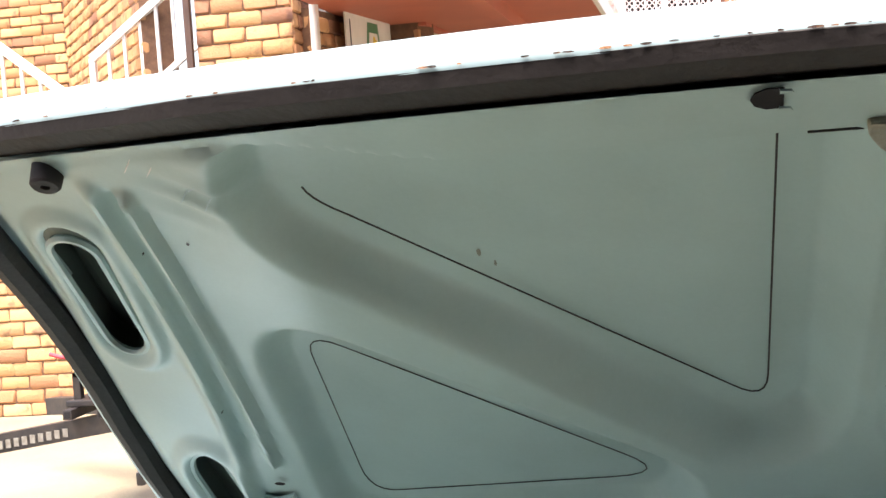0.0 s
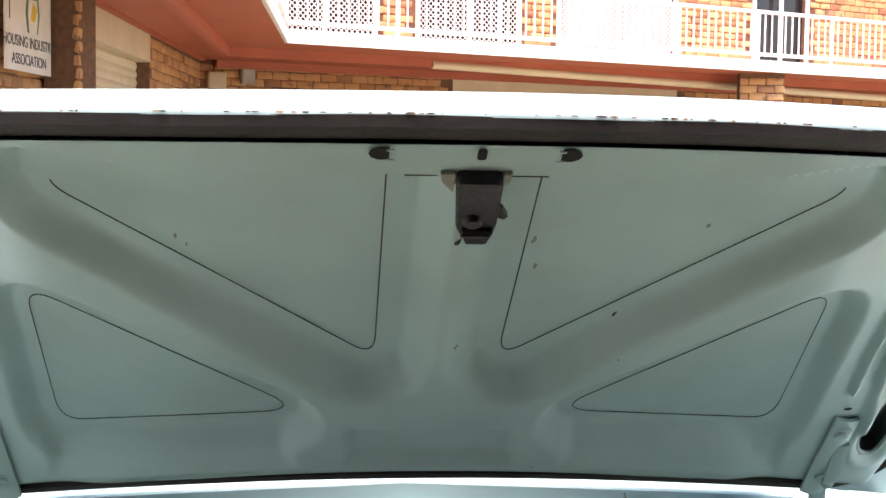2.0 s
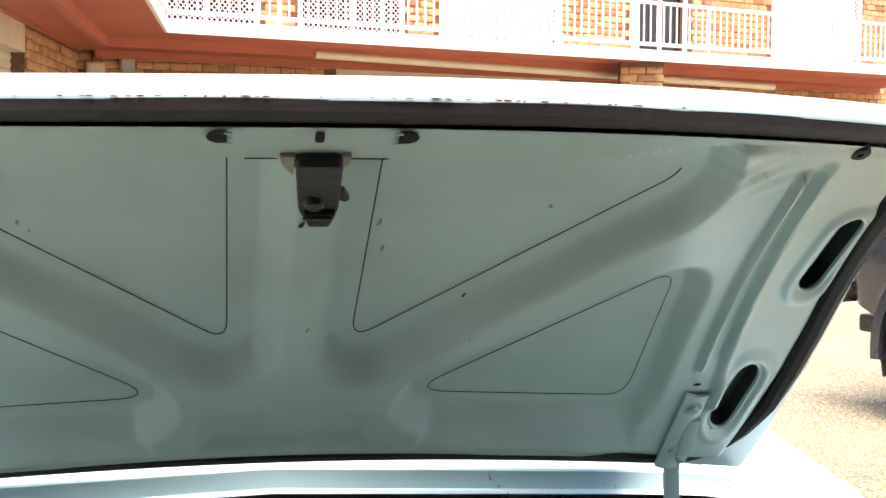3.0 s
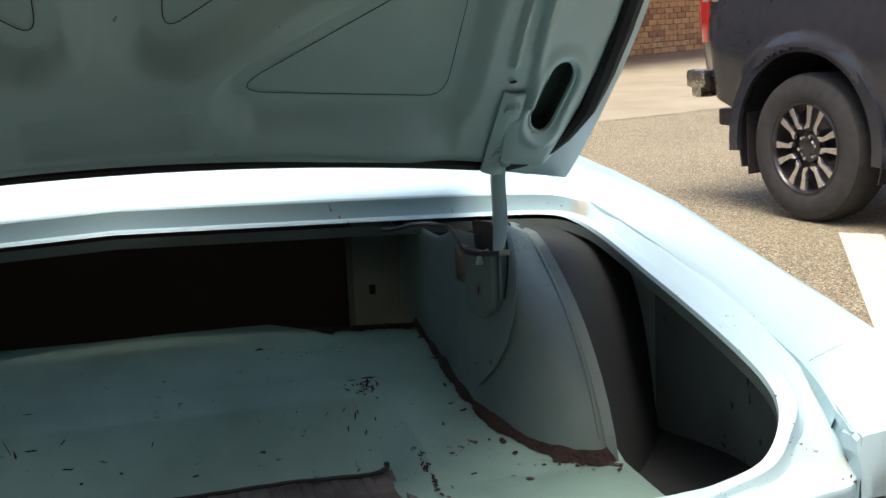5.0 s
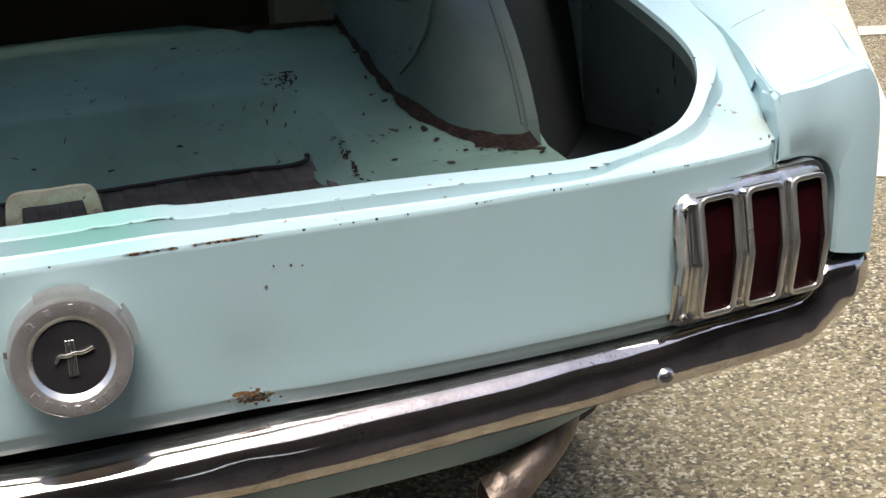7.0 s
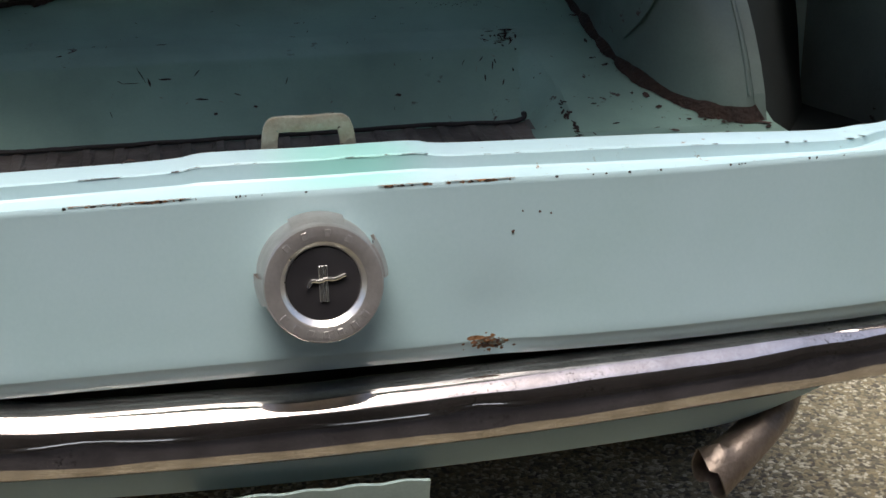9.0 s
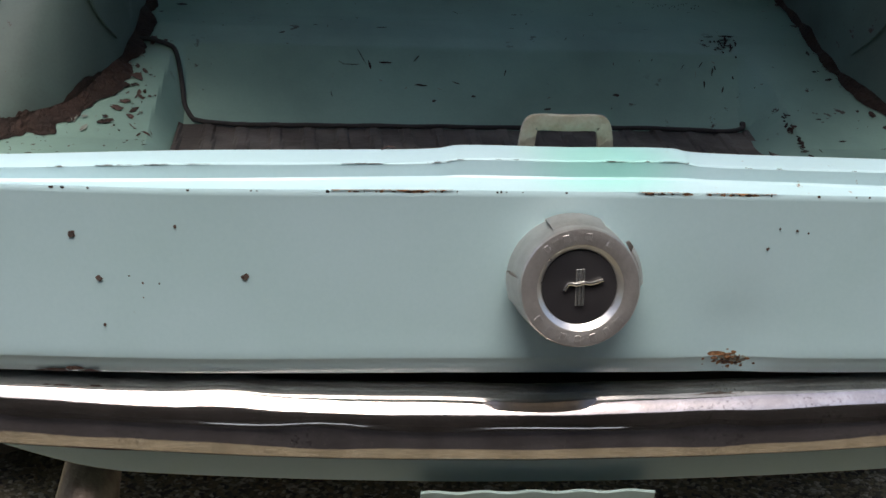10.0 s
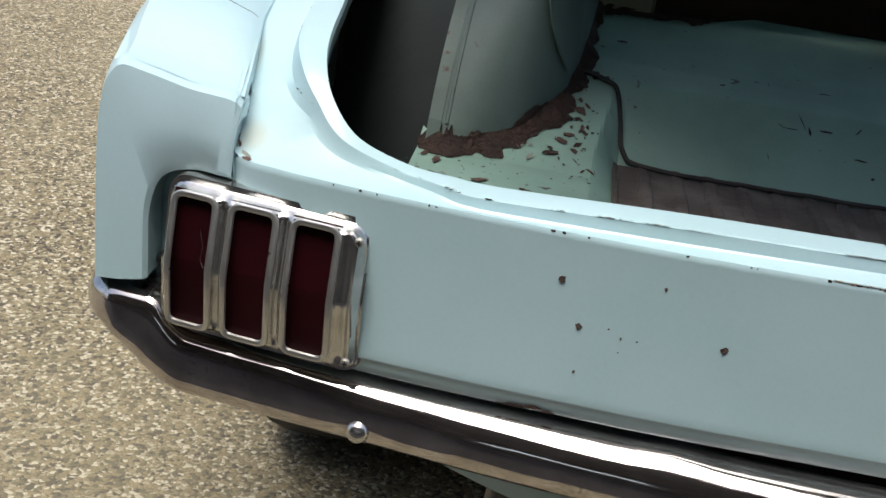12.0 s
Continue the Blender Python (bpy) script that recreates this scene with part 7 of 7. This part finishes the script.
# ---- wiring and wear in the boot ----
wire_line = spline([(-0.47, 0.63, 0.790), (-0.43, 0.58, 0.778), (-0.395, 0.575, 0.772), (-0.368, 0.555, 0.756), (-0.357, 0.52, 0.728), (-0.350, 0.495, 0.702), (-0.325, 0.468, 0.697), (-0.29, 0.460, 0.697), (-0.25, 0.459, 0.697), (-0.1, 0.462, 0.696), (0.05, 0.464, 0.696), (0.18, 0.470, 0.698), (0.24, 0.466, 0.700), (0.265, 0.462, 0.708), (0.283, 0.466, 0.71), (0.294, 0.474, 0.72), (0.299, 0.482, 0.73), (0.297, 0.485, 0.73)], 8)
for v in wire_line:
    v.y += 0.008 * smooth_step(-0.36, -0.31, v.x) + 0.0035 * noise.noise(Vector((v.x * 26, 3.0, 0)))
    v.z = max(0.6955, floor_z(v.x, v.y) + 0.0035)
part("wiring", tube(wire_line, 0.0028, 8), rubber, car, "black wiring lead across the boot floor", smooth=True)
wear = random.Random(5)


def blot(x, y, r, n=9):
    """A ragged outline for a chip or rust spot."""
    return [(x + r * wear.uniform(0.55, 1.15) * math.cos(2 * math.pi * k / n), y + r * wear.uniform(0.55, 1.15) * math.sin(2 * math.pi * k / n)) for k in range(n)]


def tail_chip(x, z, r, mat, long=1.0, name="chip", off=0.0009):
    """A chip in the paint of the tail panel, a hair proud."""
    z -= 0.0048
    bm = bmesh.new()
    pts = blot(0, 0, r)
    out = []
    for px, pz in pts:
        q = crease(x + px * long)
        h = z + pz - q.z
        k = 0
        while k < len(TAIL) - 2 and TAIL[k + 1][1] > h:
            k += 1
        (o0, h0), (o1, h1) = TAIL[k], TAIL[k + 1]
        t = min(1, max(0, (h - h0) / (h1 - h0)))
        out.append(bm.verts.new((x + px * long, q.y + o0 + (o1 - o0) * t - off, z + pz)))
    bm.faces.new(out)
    part(name, bm, mat, car)


for x, z, r in ((-0.263, 0.710, 0.0036), (-0.400, 0.744, 0.0042), (-0.380, 0.706, 0.0032), (-0.345, 0.703, 0.0013), (-0.356, 0.709, 0.0010), (-0.377, 0.665, 0.0016), (-0.318, 0.753, 0.0017), (0.167, 0.739, 0.0018), (-0.332, 0.703, 0.0012), (0.175, 0.757, 0.0012), (0.19, 0.755, 0.0014), (0.20, 0.753, 0.0012), (-0.345, 0.690, 0.0008)):
    tail_chip(x, z, r * 0.95, chip_brown)
    if r > 0.003:
        tail_chip(x + 0.0003, z - 0.0003, r * 0.55, tank_mat, 1.0, "bare_spot", 0.0013)
for x, z, r, long in ((0.134, 0.643, 0.0030, 3.2), (0.146, 0.640, 0.0040, 1.5), (0.142, 0.634, 0.0028, 3.0), (0.158, 0.636, 0.0022, 2.6), (0.150, 0.644, 0.0022, 1.2), (0.147, 0.629, 0.002, 1.2)):
    tail_chip(x, z, r, rust_orange, long, "rust_spot")
for x, z, r, long in ((0.148, 0.637, 0.0022, 1.0), (0.153, 0.633, 0.0014, 1.6), (0.143, 0.640, 0.0012, 1.6)):
    tail_chip(x, z, r, rust_mat, long, "rust_spot")
for x, z, r, long in ((-0.420, 0.6205, 0.0022, 6.0), (-0.405, 0.6225, 0.0026, 4.0), (-0.392, 0.6200, 0.0018, 5.0), (-0.432, 0.6195, 0.0014, 4.0)):
    tail_chip(x, z, r, chip_brown, long, "rust_spot")
tail_chip(0.147, 0.638, 0.0062, smudge, 2.0, "rust_stain", 0.0006)
tail_chip(0.150, 0.634, 0.0042, rust_orange, 1.3, "rust_stain", 0.0008)
for k in range(46):
    tail_chip(wear.gauss(0.147, 0.010), wear.gauss(0.637, 0.0045), wear.uniform(0.0005, 0.0019), wear.choice((rust_orange, rust_orange, chip_brown, smudge)), wear.uniform(0.8, 2.2), "rust_spot", 0.0010 + 0.00001 * k)
# rust along the crease and the lip
for x0, x1, n in ((-0.19, -0.10, 16), (0.055, 0.10, 8), (0.11, 0.165, 10), (-0.62, 0.60, 46)):
    for k in range(n):
        x = wear.uniform(x0, x1)
        c = crease(x)
        bm = bmesh.new()
        long = wear.uniform(1.0, 4.0) if n < 40 else wear.uniform(0.6, 1.6)
        r = wear.uniform(0.0006, 0.0015)
        bm.faces.new([bm.verts.new((px * long + x, crease(px * long + x).y - 0.0012 - 0.0002 * (pz < 0), crease(px * long + x).z + pz - 0.0010)) for px, pz in blot(0, 0, r, 8)])
        part("edge_rust", bm, rust_orange if wear.random() < 0.5 and n < 40 else rust_mat, car)
for k in range(70):
    i = wear.randrange(2, len(gate_in) - 40)
    s = wear.choice((-1, 1))
    p, q = gate_in[i], gate_out[i]
    edge = gutter(i / (len(gate_in) - 1), 0.5 if wear.random() < 0.8 else 0.125)
    c = edge + Vector((0, 0.0006, 0))
    along_v = (gate_in[i + 1] - gate_in[i - 1]).normalized()
    side_v = (q - p).normalized()
    bm = bmesh.new()
    long, r = wear.uniform(0.8, 3.0), wear.uniform(0.0008, 0.0019)
    vs = []
    for a, b in blot(0, 0, r, 7):
        v = c + along_v * a * long + side_v * b
        v.z = edge.z + 0.0007
        v.x *= s
        vs.append(bm.verts.new(v))
    bm.faces.new(vs)
    part("lip_chip", bm, rust_mat, car)
# dirt and rust in the joint between the gutter and the end cap
for k in range(90):
    i = wear.randrange(52, 76)
    s = wear.choice((-1, 1))
    c = gutter(i / (len(gate_in) - 1), 1.0).lerp(gutter(i / (len(gate_in) - 1), 0.875), abs(wear.gauss(0.06, 0.16)))
    along_v, side_v = (gate_out[i + 1] - gate_out[i - 1]).normalized(), (gate_in[i] - gate_out[i]).normalized()
    bm = bmesh.new()
    long, r = wear.uniform(1.0, 4.0), 0.0005 + 0.0022 * wear.random() ** 2
    vs = []
    for a, b in blot(0, 0, r, 8):
        v = c + along_v * a * long + side_v * b + Vector((0, 0, 0.0009))
        v.x *= s
        vs.append(bm.verts.new(v))
    bm.faces.new(vs)
    part("joint_dirt", bm, wear.choice((rust_orange, chip_brown, smudge)), car)
# rust on the lid's rear hem
for k in range(60):
    u = wear.gauss(-0.05, 0.22)
    if abs(u) < 0.55:
        bm = bmesh.new()
        r, long = wear.uniform(0.0004, 0.0011), wear.uniform(1.5, 5.0)
        bm.faces.new([bm.verts.new(lid_at(u + a * long, -0.0384, 0.0028 + b * 0.9)) for a, b in blot(0, 0, r, 8)])
        part("hem_rust", bm, rust_mat if wear.random() < 0.5 else rust_orange, lid)
# two ragged lines of rust on the tail's crease
for x0, x1 in ((-0.195, -0.098), (0.052, 0.094), (0.108, 0.168)):
    def rust_line(a, b):
        x = x0 + (x1 - x0) * a
        c = crease(x)
        w = 0.0030 * max(0.0, 0.02 + noise.noise(Vector((x * 90, 0, 3))) + 0.5 * noise.noise(Vector((x * 260, 0, 8)))) * math.sin(math.pi * min(1, max(0, a))) ** 0.4
        return Vector((x, c.y - 0.0006 - 0.0010 * (1 - b), c.z + 0.0004 - w * (1 - b)))
    part("rust_line", sheet(70, 2, rust_line), rust_orange, car, "orange rust line on the crease")
# rust flakes round the wheelhouse seams and on the side shelf
for k in range(250):
    s = -1 if wear.random() < 0.5 else 1
    i = wear.randrange(6, 44)
    p, d = arch_line[i], (arch_line[i + 1] - arch_line[i - 1]).normalized()
    q = p + Vector((d.y, -d.x, 0)) * abs(wear.gauss(0.0, 0.035 if s < 0 else 0.020))
    if s < 0 and wear.random() < 0.35:
        q = Vector((wear.uniform(0.39, 0.50), wear.uniform(0.30, 0.55), 0))
    r, long, ang = (0.0006 + 0.0050 * wear.random() ** 5) * (1.2 if s < 0 else 0.9), wear.uniform(0.8, 2.8), wear.uniform(0, 3.14)
    bm = bmesh.new()
    vs = []
    for a, b in blot(0, 0, r, 10):
        px, py = q.x + a * long * math.cos(ang) - b * math.sin(ang), q.y + a * long * math.sin(ang) + b * math.cos(ang)
        vs.append(bm.verts.new((s * px, py, floor_z(s * px, py) + 0.0020)))
    bm.faces.new(vs)
    part("rust_flake", bm, (chip_brown, rust_mat, chip_brown, rust_mat, smudge)[k % 5], car)
# scratches and bare patches on the boot floor


def floor_mark(x, y, wide, long, ang, mat):
    """A ragged stroke on the boot floor."""
    bm = bmesh.new()
    vs = []
    for a, b in blot(0, 0, 1.0, 10):
        px, py = x + a * long * math.cos(ang) - b * wide * math.sin(ang), y + a * long * math.sin(ang) + b * wide * math.cos(ang)
        vs.append(bm.verts.new((px, py, floor_z(px, py) + 0.0012)))
    bm.faces.new(vs)
    part("floor_chip", bm, mat, car)


for k in range(20):  # a comb of short ticks
    floor_mark(0.222 + 0.0036 * k + wear.uniform(-0.001, 0.001), 0.700 + wear.gauss(0, 0.005), wear.uniform(0.0004, 0.0009), wear.uniform(0.0012, 0.0045), wear.gauss(1.2, 0.25), rust_mat)
for k in range(34):  # dark scuffs at the well's top corner
    floor_mark(wear.gauss(0.292, 0.014), wear.gauss(0.598, 0.011), wear.uniform(0.0005, 0.0016), 0.0015 + 0.010 * wear.random() ** 2, wear.choice((0.05, 0.1, 1.4, 1.6)) + wear.gauss(0, 0.15), rust_mat)
for k in range(7):
    floor_mark(wear.gauss(0.272, 0.016), wear.gauss(0.545, 0.012), wear.uniform(0.0005, 0.0013), wear.uniform(0.002, 0.007), wear.gauss(1.5, 0.3), rust_mat)
for k in range(26):  # flakes off the edge of the well
    y = wear.uniform(0.345, 0.455)
    floor_mark(0.334 + 0.02 * (0.46 - y) + wear.gauss(0, 0.0022), y, wear.uniform(0.0007, 0.0022), wear.uniform(0.0015, 0.007), wear.gauss(1.75, 0.35), rust_mat)
for x, y, wide, long, ang in ((0.152, 0.525, 0.0018, 0.005, 0.0), (0.020, 0.548, 0.0008, 0.005, 1.2), (-0.124, 0.612, 0.0010, 0.009, 0.05), (-0.067, 0.515, 0.0014, 0.003, 0.2), (0.067, 0.508, 0.0014, 0.005, 0.1), (0.176, 0.725, 0.0026, 0.007, 0.3), (0.10, 0.60, 0.0006, 0.004, 1.0), (-0.03, 0.66, 0.0006, 0.007, 2.2),
                              (-0.150, 0.562, 0.0007, 0.012, 2.1), (-0.141, 0.553, 0.0014, 0.006, 1.9), (-0.163, 0.553, 0.0005, 0.013, 0.0), (-0.122, 0.556, 0.0012, 0.009, 0.0), (-0.082, 0.532, 0.0012, 0.009, -0.05), (-0.085, 0.562, 0.0007, 0.006, 0.8), (-0.02, 0.521, 0.0014, 0.003, 0.0), (-0.245, 0.600, 0.0016, 0.004, 0.3), (-0.205, 0.615, 0.0012, 0.003, 0.1), (0.385, 0.398, 0.0016, 0.006, 0.2), (0.352, 0.375, 0.0012, 0.007, 1.6), (0.43, 0.385, 0.0010, 0.005, 0.1), (0.37, 0.44, 0.0018, 0.004, 0.0)):
    floor_mark(x, y, wide, long, ang, rust_mat)
for k in range(30):  # brown bare patches beside the well
    y = wear.uniform(0.36, 0.52)
    floor_mark(wear.gauss(-0.392, 0.007) - 0.03 * (y - 0.36), y, 0.0006 + 0.0030 * wear.random() ** 2, 0.001 + 0.007 * wear.random() ** 2, wear.gauss(1.5, 0.5), wear.choice((chip_brown, chip_brown, rust_mat)))
for k in range(24):
    floor_mark(wear.uniform(-0.52, -0.40), wear.uniform(0.34, 0.60), 0.0005 + 0.0026 * wear.random() ** 3, 0.001 + 0.005 * wear.random() ** 2, wear.gauss(1.2, 0.6), chip_brown)
for k in range(60):
    x, y = wear.uniform(-0.34, 0.33), wear.uniform(0.50, 0.78)
    if y < back_edge(x) - 0.012:
        floor_mark(x, y, wear.uniform(0.0003, 0.0008), 0.0008 + 0.004 * wear.random() ** 2, wear.gauss(0.3, 0.8), wear.choice((rust_mat, tank_mat, smudge)))
# drips on the quarter's inner skin
for x, y, z, long in ((0.752, 0.40, 0.800, 0.009), (0.753, 0.42, 0.775, 0.013), (0.753, 0.415, 0.752, 0.010), (0.748, 0.32, 0.79, 0.007), (0.744, 0.31, 0.765, 0.006), (0.751, 0.46, 0.73, 0.006)):
    bm = bmesh.new()
    bm.faces.new([bm.verts.new((x - 0.0015, y + b * 0.0028, z + a * long)) for a, b in blot(0, 0, 1.0, 9)])
    part("rust_drip", bm, rust_mat, car)
# ragged bare lines along the lip's lower edge
for x0, x1, wide in ((-0.420, -0.405, 0.0016), (-0.385, -0.352, 0.0022), (-0.347, -0.318, 0.0018), (-0.312, -0.290, 0.0016), (-0.188, -0.150, 0.0030), (-0.118, -0.090, 0.0022), (-0.10, -0.088, 0.0015), (0.024, 0.046, 0.0018), (0.060, 0.066, 0.003), (0.072, 0.094, 0.0022), (0.146, 0.152, 0.002), (0.33, 0.342, 0.0014)):
    def bare_line(a, b):
        x = x0 + (x1 - x0) * a
        i = 0
        while gate_in[i + 1].x < abs(x):
            i += 1
        t = (abs(x) - gate_in[i].x) / (gate_in[i + 1].x - gate_in[i].x)
        n = len(gate_in) - 1
        edge = gutter(i / n, 0.5).lerp(gutter((i + 1) / n, 0.5), t)
        top = gutter(i / n, 0.25).lerp(gutter((i + 1) / n, 0.25), t)
        w = wide * max(0.05, 0.45 + noise.noise(Vector((x * 160, 4.0, 0))) + 0.6 * noise.noise(Vector((x * 420, 7.0, 0)))) * math.sin(math.pi * min(1.0, max(0.0, a))) ** 0.5
        v = edge + (top - edge).normalized() * (w * b - 0.0004) + Vector((0, -0.0003, 0.0007))
        return Vector((x, v.y, v.z))
    part("bare_line", sheet(48, 2, bare_line), chip_brown, car, "bare brown metal on the boot lip")
part("lip_scratch", tube([(-0.153, 0.0475, 0.8005), (-0.1475, 0.0535, 0.8015), (-0.142, 0.051, 0.8012)], 0.0006, 5), chip_brown, car)

# ---- bricks, last ----
lay(wall_pier, (-3.09, 7.62), (1, 0), 0.63, 0.0, 5.5, near=(0.35, 2.3))
lay(wall_pier, (-2.46, 7.62), (0, 1), 0.6, 1.6, 3.2, own=0)
lay(wall_cheek, (-5.6, 8.2), (1, 0), 2.42, 0.0, 1.9, holes=[(0.0, 2.45, 2.45, 9)] + [(0.12 * k, 0.12 * k + 0.12, 2.36 - 0.0882 * k - 0.10, 9) for k in range(21)], near=(1.9, 0.6))
lay(wall_stair, (-13.0, 11.6), (1, 0), 7.2, 1.4, 4.4, near=(6.6, 2.8))
lay(wall_return, (-5.82, 11.6), (0.55, -0.84), 3.6, 0.0, 4.4, near=(1.2, 2.6))
lay(wall_facade, FACADE, FD, 1.45, 1.6, SOFFIT, near=(1.4, 2.3))
lay(wall_step, (-2.225, 9.215), (0.275, -0.115), 0.298, 1.6, SOFFIT, near=(0.15, 2.3))
lay(wall_door, DOOR_WALL, DD, 6.35, 1.6, SOFFIT, holes=facade_holes, near=(3.4, 2.3))
lay(wall_corner, (corner_at.x, corner_at.y), U, 0.69, 1.6, SOFFIT, near=(0.4, 2.3))
lay(wall_rear, K, U, 26, 0.0, SOFFIT, holes=rear_holes, near=(2.0, 2.4))
lay(wall_upper, K, U, 26, SOFFIT + 0.12, 4.5, holes=upper_holes, near=(4.6, 3.0))
lay(wall_pillar, (pil.x, pil.y), (0.98, -0.2), 0.55, 1.0, SOFFIT, own=200)
